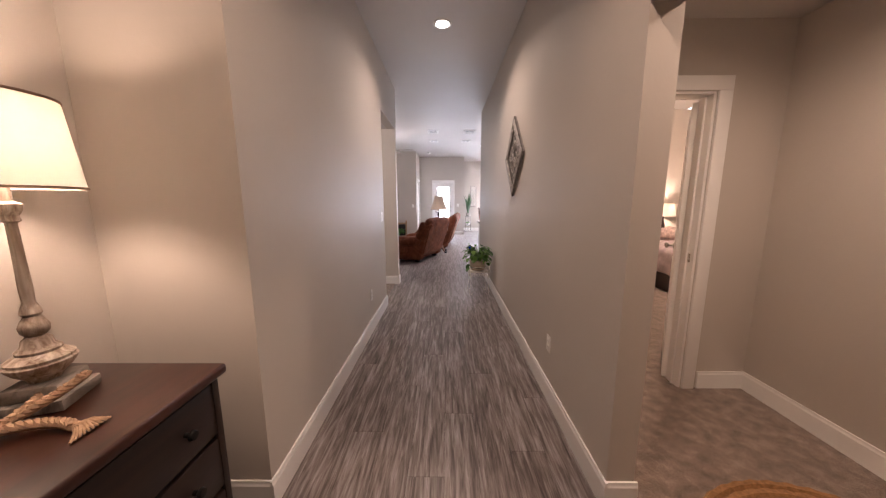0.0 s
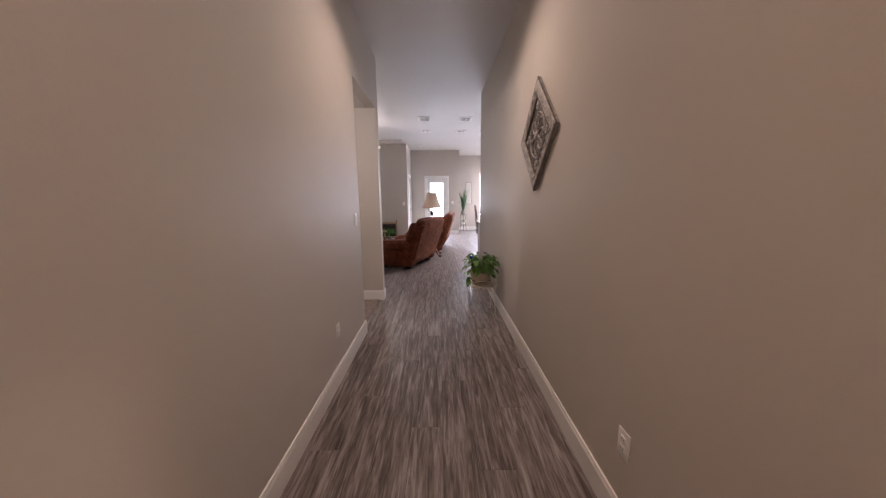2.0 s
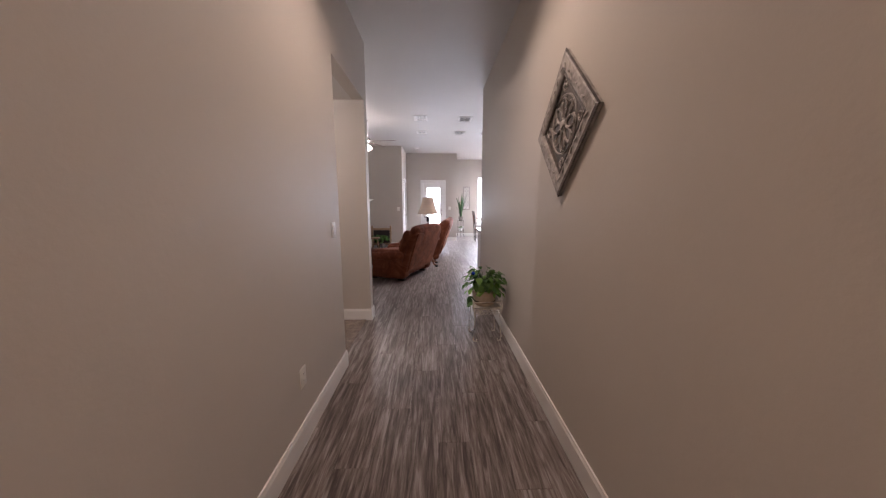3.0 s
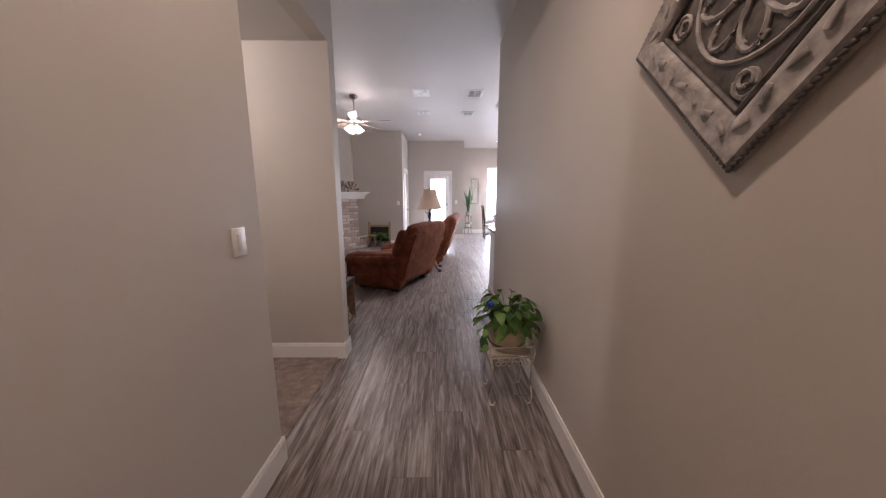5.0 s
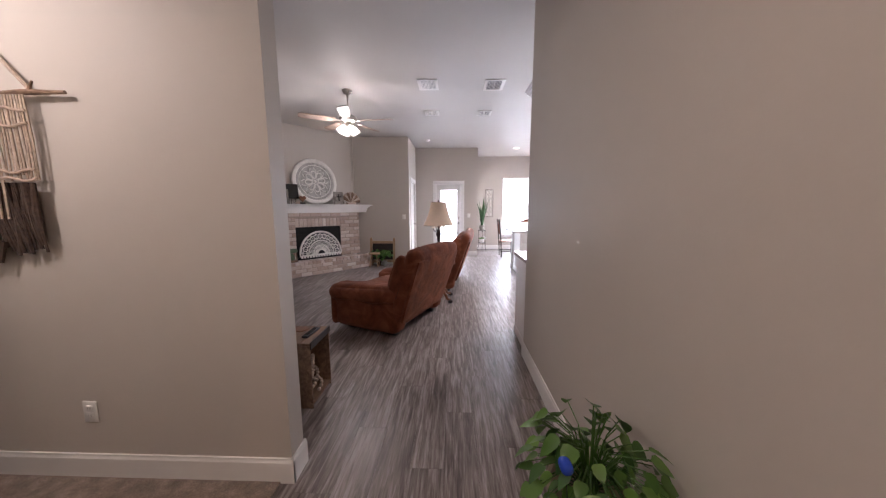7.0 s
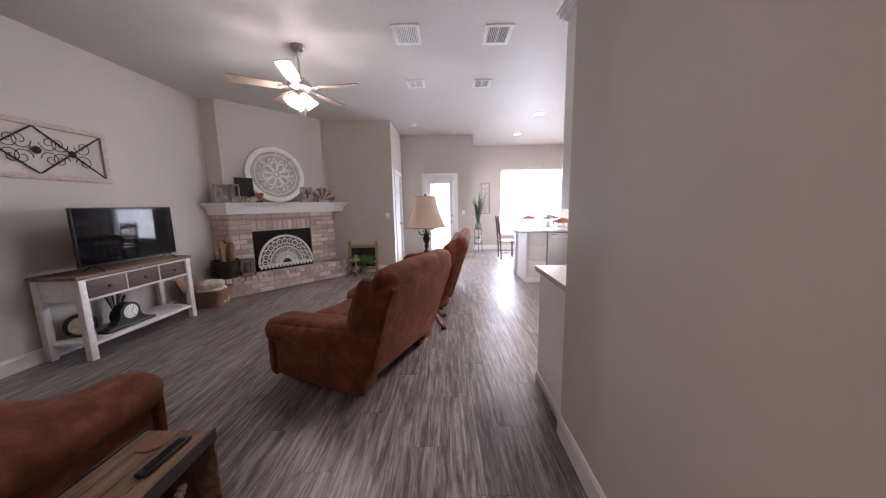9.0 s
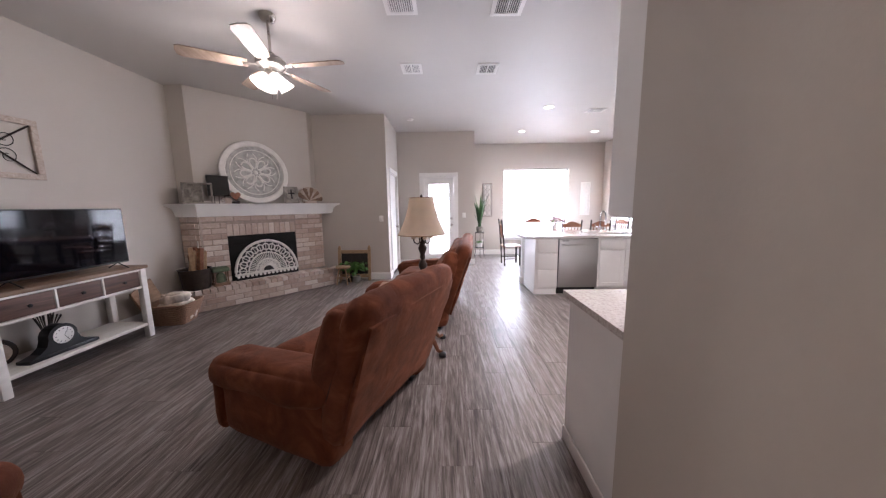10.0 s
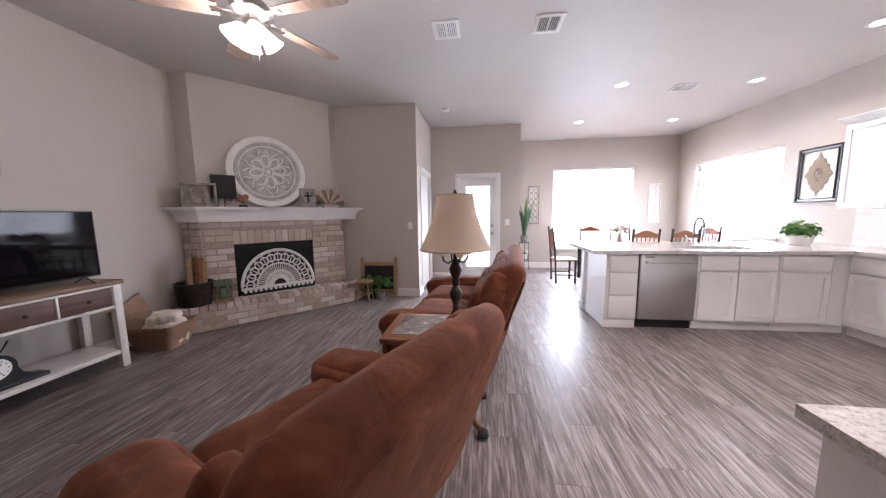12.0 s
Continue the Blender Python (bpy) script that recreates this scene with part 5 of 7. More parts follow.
part("roof", rbox(-0.075, 0.075, -0.065, 0.065, 0.14, 0.19, 0.02, 2), gr, gp)
part("body", lathe([(0, 0.03), (0.04, 0.03), (0.045, 0.09), (0.02, 0.13), (0, 0.13)], 14), gr, gp)

wk = plain("woven_wicker", (0.27, 0.155, 0.095), 0.75, vary=0.35, scale=(70, 70, 70), bump=0.6)
bs = thing("wicker_basket", "brown woven wicker basket with blankets", "basket", pose(-3.31, 8.64, 0, 0, 0, 8) @ Matrix.Scale(1.12, 4))
for r in range(18):
    z = 0.008 + r * 0.0128
    w, d = 0.150 + 0.0040 * r, 0.120 + 0.0035 * r
    loop = [(w * math.copysign(abs(math.cos(a)) ** 0.26, math.cos(a)), d * math.copysign(abs(math.sin(a)) ** 0.26, math.sin(a)), z + 0.0025 * math.sin(18 * a + r * 3.14)) for a in [2 * math.pi * i / 72 for i in range(73)]]
    part("weave_band", tube(loop, [0.0082 + 0.0018 * ((i + r) % 2) for i in range(73)], 6), wk, bs)
part("bottom", rbox(-0.148, 0.148, -0.118, 0.118, 0.002, 0.012, 0.003, 1), wk, bs)
bl = thing("folded_blanket", "cream knitted blanket heaped in a basket", "blanket", pose(-3.30, 8.645, 0.016, 0, 0, 8) @ Matrix.Scale(1.08, 4))
part("blanket", rounded(0.28, 0.21, 0.25, 0.06, 26, 0.015, 0.05, 5, pose(0, 0, 0.125)), plain("cream_knit", (0.70, 0.62, 0.52), 0.92, vary=0.12, scale=(30, 30, 30), bump=0.6), bl)
part("blanket_fold", rounded(0.25, 0.17, 0.08, 0.035, 22, 0.01, 0.05, 9, pose(0.02, 0.02, 0.275, 8, -8)), plain("pale_throw", (0.66, 0.58, 0.50), 0.92, vary=0.2, scale=(18, 18, 18), bump=0.5), bl)
cb = thing("tan_wooden_board", "tan wooden board leaning against the wall", "board", pose(-3.655, 8.66, 0.0, 0, 0, 0))
part("lid", rbox(-0.012, 0.012, -0.19, 0.19, 0.06, 0.52, 0.004, 2, pose(0.13, 0.04, 0, 0, -12, 12) @ pose(0, 0, 0, 16)), wood("tan_board", (0.20, 0.11, 0.06), (0.32, 0.20, 0.12), 0.6), cb)

fr = thing("oak_floor_frame", "small open oak frame standing on the floor by the wall", "frame", pose(-1.655, 10.68, 0, -6) @ Matrix.Scale(1.27, 4))
for x0, x1, z0, z1 in ((-0.245, -0.20, 0, 0.50), (0.20, 0.245, 0, 0.50), (-0.20, 0.20, 0.41, 0.46), (-0.20, 0.20, 0.05, 0.10)):
    part("frame_board", rbox(x0, x1, -0.012, 0.014, z0, z1, 0.003, 1), OAK, fr)
# The frame is open; this board is added to darken its inside.
part("back_board", rbox(-0.20, 0.20, 0.016, 0.024, 0.05, 0.46, 0.001, 1), DARKWOOD, fr, "dark board added behind the open frame")
for x in (-0.222, 0.222):
    part("finial", lathe([(0, 0.50), (0.018, 0.50), (0.021, 0.512), (0.012, 0.526), (0, 0.53)], 12, Matrix.Translation((x, 0.001, 0))), OAK, fr)
stl = thing("small_stool", "small round wooden stool", "stool", pose(-1.79, 10.45, 0) @ Matrix.Scale(1.25, 4))
part("seat", lathe([(0, 0.235), (0.10, 0.235), (0.105, 0.245), (0.105, 0.258), (0.098, 0.265), (0, 0.267)], 20), OAK, stl)
for k in range(4):
    a = math.pi / 4 + k * math.pi / 2
    part("leg", tube([(0.065 * math.cos(a), 0.065 * math.sin(a), 0.236), (0.11 * math.cos(a), 0.11 * math.sin(a), 0.0)], [0.012, 0.010], 8), OAK, stl)
    a2 = a + math.pi / 2
    part("stretcher", tube([(0.092 * math.cos(a), 0.092 * math.sin(a), 0.09), (0.092 * math.cos(a2), 0.092 * math.sin(a2), 0.09)], 0.006, 6), OAK, stl)


def heart_leaf(size, mt, fold=0.25):
    """A pointed heart-shaped leaf along +x with a folded middle rib."""
    bm = bmesh.new()
    outl = [(0.0, 0.0), (0.06, 0.24), (0.22, 0.36), (0.48, 0.34), (0.76, 0.19), (1.0, 0.0)]
    mid = [bm.verts.new((x * size, 0, -0.16 * x * x * size)) for x, _ in outl]
    for s in (-1, 1):
        side = [mid[0]] + [bm.verts.new((x * size, s * y * size, (fold * y - 0.18 * x * x) * size)) for x, y in outl[1:-1]] + [mid[-1]]
        for i in range(len(outl) - 1):
            vs = list(dict.fromkeys((mid[i], mid[i + 1], side[i + 1], side[i])))
            if len(vs) > 2:
                bm.faces.new(vs)
    return mesh_of("leaf", bm, mt, True)


def bushy(parent, centre, radius, count, size, mt, seed, droop=0.5, up=0.5, squash=(1, 1, 1)):
    """Leaves on thin stalks that spring from a pot."""
    rg = random.Random(seed)
    meshes = [heart_leaf(size * k, mt) for k in (0.75, 1.0, 1.2)]
    stalks = bmesh.new()
    c = Vector(centre)
    for i in range(count):
        az = rg.uniform(0, 2 * math.pi)
        el = rg.uniform(-droop, up)
        r = radius * rg.uniform(0.45, 1.0)
        tip = c + Vector((r * math.cos(az) * math.cos(el) * squash[0], r * math.sin(az) * math.cos(el) * squash[1], r * math.sin(el) * squash[2] + radius * 0.25))
        midp = c + (tip - c) * 0.5 + Vector((0, 0, radius * 0.28))
        tube([c, midp, tip], 0.0022, 4, stalks, False)
        o = new("leaf", rg.choice(meshes))
        o.matrix_basis = Matrix.Translation(tip) @ Euler((rg.uniform(-0.5, 0.5), rg.uniform(0.1, 1.1), az + rg.uniform(-0.6, 0.6))).to_matrix().to_4x4()
        o.parent = parent
    tagged(part("stalk", stalks, mt, parent), kind="stuff")


fpn = thing("leafy_floor_plant", "small leafy green plant by the hearth", "plant", pose(-1.73, 10.60, 0))
part("pot", lathe([(0, 0), (0.05, 0), (0.065, 0.11), (0.07, 0.115), (0.06, 0.115), (0, 0.10)], 18), BRONZE, fpn)
bushy(fpn, (0, 0, 0.16), 0.23, 60, 0.085, FERN, 12, 0.3, 1.0, (1.1, 0.45, 1.0))

fp_ = thing("leafy_plant", "bright green leafy plant in a small pot before an oak frame", "plant", pose(-1.585, 10.555, 0))
part("pot", lathe([(0, 0), (0.055, 0), (0.062, 0.01), (0.075, 0.12), (0.068, 0.12), (0.062, 0.10), (0, 0.095)], 20), plain("grey_clay_pot", (0.20, 0.19, 0.17), 0.8, vary=0.2, scale=(20, 20, 20)), fp_)
bushy(fp_, (0.03, 0.0, 0.24), 0.17, 70, 0.055, FERN, 93, 0.35, 0.7, (1.1, 0.35, 1.0))

# ---- kitchen ----
def shaker(x0, x1, z0, z1, y=0.0, rail=0.055, m=None):
    """A door or drawer front with a sunk panel, facing -y."""
    bm = bmesh.new()
    t = 0.02
    for a in ((x0, x0 + rail, z0, z1), (x1 - rail, x1, z0, z1), (x0 + rail, x1 - rail, z0, z0 + rail), (x0 + rail, x1 - rail, z1 - rail, z1)):
        box(bm, a[0], a[1], y - t, y, a[2], a[3])
    box(bm, x0 + rail, x1 - rail, y - t + 0.011, y, z0 + rail, z1 - rail)
    if m is not None:
        bm.transform(m)
    return bm


def slab_front(x0, x1, z0, z1, m=None):
    return rbox(x0, x1, -0.02, 0.0, z0, z1, 0.003, 2, m)


def base_unit(label, w, at, doors=1, drawers=1, group="white base cabinets", depth=0.58, toe=True):
    """A base cabinet from x=0 to w, front at y=0 facing -y."""
    c = thing("base_cabinet", label, "cabinet", at, group)
    part("body", rbox(0.001, w - 0.001, 0.001, depth, 0.10, 0.874, 0.002, 1), CABINET, c)
    part("toe_kick", rbox(0.001, w - 0.001, 0.045, depth, 0.0, 0.0995, 0.002, 1), CABINET, c)
    g = 0.018
    if drawers == 3:
        for z0, z1 in ((0.125, 0.385), (0.405, 0.645), (0.665, 0.855)):
            part("drawer", slab_front(g, w - g, z0, z1), CABINET, c)
        return c
    n = max(doors, 1)
    for i in range(n):
        x0, x1 = i * w / n + (g if i == 0 else g / 2), (i + 1) * w / n - (g if i == n - 1 else g / 2)
        if drawers:
            part("drawer", slab_front(x0, x1, 0.695, 0.855), CABINET, c)
        part("door", shaker(x0, x1, 0.125, 0.675 if drawers else 0.855), CABINET, c)
    return c


PF = 9.63
KX = 3.90
base_unit("white drawer base cabinet at the end of a peninsula", 0.331, pose(1.48, PF, 0), 0, 3)
base_unit("white sink base cabinet with two panelled doors", 0.80, pose(2.43, PF, 0), 2, 1)
base_unit("white base cabinet with panelled door and drawer", 0.50, pose(3.235, PF, 0), 1, 1)
cf = thing("corner_filler", "white corner filler panel between base cabinets", "cabinet panel", pose(3.74, PF, 0))
part("panel", rbox(0.0, KX - 3.74, 0.0, 0.02, 0.10, 0.874, 0.002, 1), CABINET, cf)
part("toe_kick", rbox(0.0, KX - 3.74 + 0.05, 0.045, 0.06, 0.0, 0.0995, 0.002, 1), CABINET, cf)
base_unit("white base cabinet with panelled door and drawer beside the stove", 0.85, pose(KX, PF - 0.001, 0, 0, 0, -90), 1, 1, depth=WR - KX - 0.005)
base_unit("white base cabinet with panelled door and drawer", 0.60, pose(KX, 7.99, 0, 0, 0, -90), 1, 1, depth=WR - KX - 0.005)
base_unit("white base cabinet with panelled door and drawer", 0.66, pose(KX, 7.39, 0, 0, 0, -90), 1, 1, depth=WR - KX - 0.005)

ep = thing("peninsula_end", "white peninsula end and back panels with a post", "cabinet panel", pose(1.46, PF, 0))
part("end_panel", rbox(0.0, 0.019, 0.0, 0.60, 0.0, 0.874, 0.002, 1), CABINET, ep)
part("base_moulding", rbox(-0.012, -0.0005, 0.0, 0.60, 0.0, 0.10, 0.004, 2), CABINET, ep)
part("front_moulding", rbox(-0.012, 0.335, -0.012, -0.001, 0.0, 0.095, 0.004, 2), CABINET, ep)
part("back_panel", rbox(0.0, 2.42, 0.601, 0.62, 0.0, 0.874, 0.002, 1), CABINET, ep)
po = part("post", rbox(-0.035, 0.055, 0.66, 0.75, 0.12, 0.872, 0.008, 2), CABINET, ep)
part("post_base", rbox(-0.05, 0.07, 0.645, 0.765, 0.0, 0.12, 0.008, 2), CABINET, po)
part("post_cap", rbox(-0.045, 0.065, 0.65, 0.76, 0.82, 0.873, 0.006, 2), CABINET, po)

dw = thing("dishwasher", "stainless steel dishwasher with bar handle", "dishwasher", pose(1.812, PF, 0))
part("body", rbox(0.004, 0.602, 0.0, 0.57, 0.10, 0.872, 0.002, 1), BLACK, dw)
part("door", rbox(0.006, 0.600, -0.03, -0.0005, 0.115, 0.862, 0.006, 2), STEEL, dw, "brushed stainless door")
part("handle", tube([(0.06, -0.03, 0.785), (0.06, -0.065, 0.785), (0.12, -0.072, 0.785), (0.48, -0.072, 0.785), (0.54, -0.065, 0.785), (0.54, -0.03, 0.785)], 0.011, 10), STEEL, dw)
part("control_strip", rbox(0.05, 0.15, -0.0315, -0.029, 0.835, 0.846, 0.0005, 1), BLACK, dw)
part("toe_kick", rbox(0.004, 0.602, 0.04, 0.55, 0.0, 0.0995, 0.002, 1), BLACK, dw, "black toe kick")

# worktops, with a hole for the sink
SX0, SX1, SY0, SY1 = 2.40, 3.16, 9.70, 10.15
wt = bmesh.new()
for a in ((1.30, SX0, 9.585, 10.62), (SX0, SX1, 9.585, SY0), (SX0, SX1, SY1, 10.62), (SX1, KX - 0.03, 9.585, 10.62), (KX - 0.03, WR - 0.002, 8.765, 10.62)):
    box(wt, *a, 0.8745, 0.914)
bmesh.ops.remove_doubles(wt, verts=wt.verts, dist=1e-4)
single("worktop", wt, GRANITE, "pale speckled polished granite peninsula worktop", "worktop", smooth=False)
snk = thing("kitchen_sink", "dark undermount kitchen sink", "sink", pose(0, 0, 0))
sb = bmesh.new()
for a in ((SX0 - 0.01, SX0 + 0.004, SY0 - 0.01, SY1 + 0.01, 0.70, 0.8735), (SX1 - 0.004, SX1 + 0.01, SY0 - 0.01, SY1 + 0.01, 0.70, 0.8735), (SX0 + 0.004, SX1 - 0.004, SY0 - 0.01, SY0 + 0.004, 0.70, 0.8735), (SX0 + 0.004, SX1 - 0.004, SY1 - 0.004, SY1 + 0.01, 0.70, 0.8735), (SX0, SX1, SY0, SY1, 0.69, 0.70)):
    box(sb, *a)
part("basin", sb, plain("dark_composite", (0.03, 0.03, 0.032), 0.6, vary=0.15), snk, smooth=False)
# Chrome with the spout's shade against the bright window put into its colour.
BACKLIT_CHROME = plain("backlit_chrome", (0.30, 0.30, 0.31), 0.2, 1.0, 0.03)
fa = thing("kitchen_faucet", "chrome gooseneck kitchen faucet with spring spout", "faucet", pose(2.72, 10.20, 0.914, 0, 0, 180))
part("base", lathe([(0, 0), (0.028, 0), (0.028, 0.012), (0.018, 0.02), (0.017, 0.10), (0, 0.10)], 18), CHROME, fa)
pts = [(0, 0, 0.09), (0, 0, 0.25)] + [(0.0, 0.085 - 0.085 * math.cos(a), 0.25 + 0.10 * math.sin(a)) for a in [math.pi * i / 10 for i in range(1, 11)]] + [(0, 0.172, 0.20)]
part("spout", tube(pts, 0.012, 10), BACKLIT_CHROME, fa)
part("spray_head", tube([(0, 0.172, 0.21), (0, 0.175, 0.13)], [0.014, 0.018], 12), CHROME, fa)
part("lever", tube([(0.016, 0, 0.07), (0.05, 0, 0.08), (0.085, -0.01, 0.12)], [0.008, 0.007, 0.005], 8), CHROME, fa)
so = thing("soap_dispenser", "chrome soap dispenser beside the sink", "soap dispenser", pose(2.95, 10.21, 0.914))
part("stem", lathe([(0, 0), (0.02, 0), (0.02, 0.008), (0.009, 0.014), (0.009, 0.06), (0, 0.06)], 14), CHROME, so)
part("nozzle", tube([(0, 0, 0.055), (0, -0.02, 0.07), (0, -0.055, 0.064)], 0.006, 8), CHROME, so)

WHITEPOT = plain("white_glazed_pot", (0.78, 0.76, 0.73), 0.25, vary=0.03, bump=0)
kp = thing("potted_plant", "bushy green plant in a white bowl pot on a worktop", "plant", pose(3.98, 10.28, 0.914) @ Matrix.Scale(1.05, 4))
part("pot", lathe([(0, 0), (0.085, 0), (0.105, 0.02), (0.118, 0.08), (0.122, 0.115), (0.112, 0.115), (0.105, 0.09), (0, 0.085)], 28), WHITEPOT, kp)
bushy(kp, (0, 0, 0.09), 0.16, 110, 0.065, FERN, 31, 0.05, 1.3, (0.95, 0.95, 1.1))

# stove
sv = thing("range_stove", "stainless steel electric range with black glass oven door", "stove", pose(KX - 0.02, 8.762, 0, 0, 0, -90))
SW = 0.755
part("body", rbox(0.0, SW, 0.0, 0.575, 0.06, 0.905, 0.004, 2), STEEL, sv)
part("cooktop", rbox(0.0, SW, -0.02, 0.56, 0.9055, 0.92, 0.004, 2), SCREEN, sv, "black glass cooktop")
dr_ = part("oven_door", rbox(0.012, SW - 0.012, -0.035, -0.001, 0.22, 0.775, 0.006, 2), SCREEN, sv, "black glass oven door")
part("oven_handle", tube([(0.05, -0.036, 0.725), (0.05, -0.085, 0.725), (SW - 0.05, -0.085, 0.725), (SW - 0.05, -0.036, 0.725)], 0.012, 10), STEEL, dr_)
part("storage_drawer", rbox(0.012, SW - 0.012, -0.03, -0.001, 0.085, 0.210, 0.006, 2), STEEL, sv)
part("control_panel", rbox(0.0, SW, -0.03, -0.001, 0.78, 0.90, 0.008, 2), STEEL, sv)
part("backguard", rbox(0.0, SW, 0.52, 0.574, 0.9205, 1.07, 0.012, 2), STEEL, sv)
for i in range(5):
    part("burner_knob", lathe([(0, 0), (0.02, 0), (0.019, 0.02), (0, 0.022)], 14, pose(0.1 + i * 0.14, 0.518, 1.0, 90)), BLACK, sv)
for x in (0.03, SW - 0.06):
    part("foot", rbox(x, x + 0.03, 0.05, 0.08, 0.0, 0.06, 0.002, 1), BLACK, sv)
ktl = thing("kettle", "dark kettle on the stove", "kettle", pose(4.22, 8.25, 0.921))
part("kettle_body", lathe([(0, 0), (0.085, 0), (0.09, 0.03), (0.07, 0.09), (0.03, 0.115), (0, 0.12)], 20), BLACK_METAL, ktl)
part("kettle_lid", lathe([(0.03, 0.115), (0.012, 0.128), (0.014, 0.14), (0, 0.145)], 14), BLACK_METAL, ktl)
tw = thing("kitchen_towel", "cream woven kitchen towel with fringe on an oven handle", "towel", pose(KX - 0.02, 8.762, 0, 0, 0, -90))
tcl = cloth_through("cream_towel", (0.72, 0.66, 0.58), 0.1)


def cloth_sheet(x0, x1, y, z0, z1, waves, amp, nx=14, nz=12, seed=0.0):
    bm = bmesh.new()
    grid = []
    for j in range(nz + 1):
        row = []
        for i in range(nx + 1):
            f, g = i / nx, j / nz
            row.append(bm.verts.new((x0 + f * (x1 - x0), y + amp * math.sin(f * waves * 2 * math.pi + seed) * (0.35 + g * 0.65), z1 - g * (z1 - z0))))
        grid.append(row)
    fs_ = []
    for j in range(nz):
        for i in range(nx):
            fs_.append(bm.faces.new((grid[j][i], grid[j][i + 1], grid[j + 1][i + 1], grid[j + 1][i])))
    ext = bmesh.ops.extrude_face_region(bm, geom=fs_)
    for v in [g for g in ext["geom"] if isinstance(g, bmesh.types.BMVert)]:
        v.co.y += 0.004
    return bm


part("towel_front", cloth_sheet(0.16, 0.52, -0.104, 0.43, 0.742, 2.0, 0.004), tcl, tw)
for i in range(18):
    x = 0.165 + i * 0.0205
    part("tassel", tube([(x, -0.102, 0.432), (x + 0.002, -0.104, 0.395)], [0.006, 0.003], 5), tcl, tw)

# near counter, seen from the hall
nc_x = 0.795
base_unit("white base cabinet below a granite counter", 0.90, pose(nc_x + 0.90, 6.66, 0, 0, 0, 180), 2, 1, depth=0.575)
base_unit("white base cabinet below a granite counter", 0.90, pose(nc_x + 1.80, 6.66, 0, 0, 0, 180), 2, 1, depth=0.575)
base_unit("white base cabinet below a granite counter", 1.10, pose(nc_x + 2.90, 6.66, 0, 0, 0, 180), 2, 1, depth=0.575)
epn = thing("counter_end_panel", "plain white end panel of the base cabinets", "cabinet panel", pose(nc_x, 6.084, 0))
part("panel", rbox(-0.018, -0.0005, 0.012, 0.575, 0.0, 0.874, 0.002, 1), CABINET, epn)
part("base_moulding", rbox(-0.030, -0.019, 0.012, 0.575, 0.0, 0.085, 0.004, 2), CABINET, epn)
nt = bmesh.new()
box(nt, 0.748, KX - 0.03, 6.084, 6.69, 0.8745, 0.908)
box(nt, KX - 0.03, WR - 0.002, 6.084, 8.00, 0.8745, 0.908)
bmesh.ops.remove_doubles(nt, verts=nt.verts, dist=1e-4)
single("worktop", nt, GRANITE, "pale speckled polished granite counter by the hall", "worktop", smooth=False)


def wall_unit(label, w, at, doors=2, z0=1.36, z1=2.30, depth=0.32):
    """A wall cabinet from x=0 to w, front at y=0 facing -y, with a crown."""
    c = thing("wall_cabinet", label, "cabinet", at, "white wall cabinets")
    part("body", rbox(0.001, w - 0.001, 0.0, depth, z0, z1, 0.002, 1), CABINET, c)
    for i in range(doors):
        part("door", shaker(i * w / doors + 0.006, (i + 1) * w / doors - 0.006, z0 + 0.006, z1 - 0.02), CABINET, c)
    cr_ = bmesh.new()
    for k, (o, a, b) in enumerate(((0.0, z1, z1 + 0.018), (0.012, z1 + 0.018, z1 + 0.036), (0.03, z1 + 0.036, z1 + 0.06), (0.045, z1 + 0.06, z1 + 0.075))):
        box(cr_, -o, w + o, -0.02 - o, depth, a, b)
    part("crown_moulding", cr_, CABINET, c, smooth=False)
    return c


wall_unit("white panelled wall cabinets with crown moulding", 0.90, pose(WR - 0.325, 10.08, 0, 0, 0, -90), 2)
wall_unit("white panelled wall cabinets with crown moulding", 0.42, pose(WR - 0.325, 9.18, 0, 0, 0, -90), 1)
wall_unit("white wall cabinet seen from its plain side, by the hall", 1.00, pose(0.80 + 1.0, 6.345, 0, 0, 0, 180), 2, 1.335, 2.40, 0.258)
wall_unit("white wall cabinet over the counter", 1.00, pose(0.80 + 2.0, 6.345, 0, 0, 0, 180), 2, 1.335, 2.40, 0.258)
area_lamp("under_cabinet_lamp", (WR - 0.16, 9.45, 1.353), (WR - 0.16, 9.45, 0), 0.1, 1.1, 2.6, SOFT)

# tiled backsplash
bsp = thing("backsplash", "pale marble subway tile backsplash", "backsplash")
bsp["kind"] = "structure"
TILE = plain("pale_marble_tile", (0.70, 0.67, 0.63), 0.18, vary=0.14, scale=(7, 7, 26), bump=0.02)
bb_ = bmesh.new()
box(bb_, WR - 0.006, WR - 0.001, 6.09, 10.20, 0.9145, 1.358)
part("grout", bb_, GROUT, bsp, smooth=False)
tile_mesh = mesh_of("tile", rbox(-0.005, 0, 0.001, 0.299, 0.001, 0.072, 0.0015, 1), TILE)
for r in range(6):
    y = 6.10 + (0.15 if r % 2 else 0.0)
    while y + 0.30 <= 10.21:
        o = new("tile", tile_mesh)
        o.location = (WR - 0.0062, y, 0.916 + r * 0.0735)
        o.parent = bsp
        y += 0.301

# picture by the window
pc = thing("framed_picture", "black double frame with a tan carved medallion", "picture", pose(WR, 10.67, 1.81, 0, 0, -90))
for w, h, t in ((0.27, 0.365, 0.022), (0.225, 0.32, 0.012)):
    for x0, x1, z0, z1 in ((-w, w, h - t, h), (-w, w, -h, -h + t), (-w, -w + t, -h + t, h - t), (w - t, w, -h + t, h - t)):
        part("frame_bar", rbox(x0, x1, -0.028, -0.004, z0, z1, 0.003, 1), BLACK, pc)
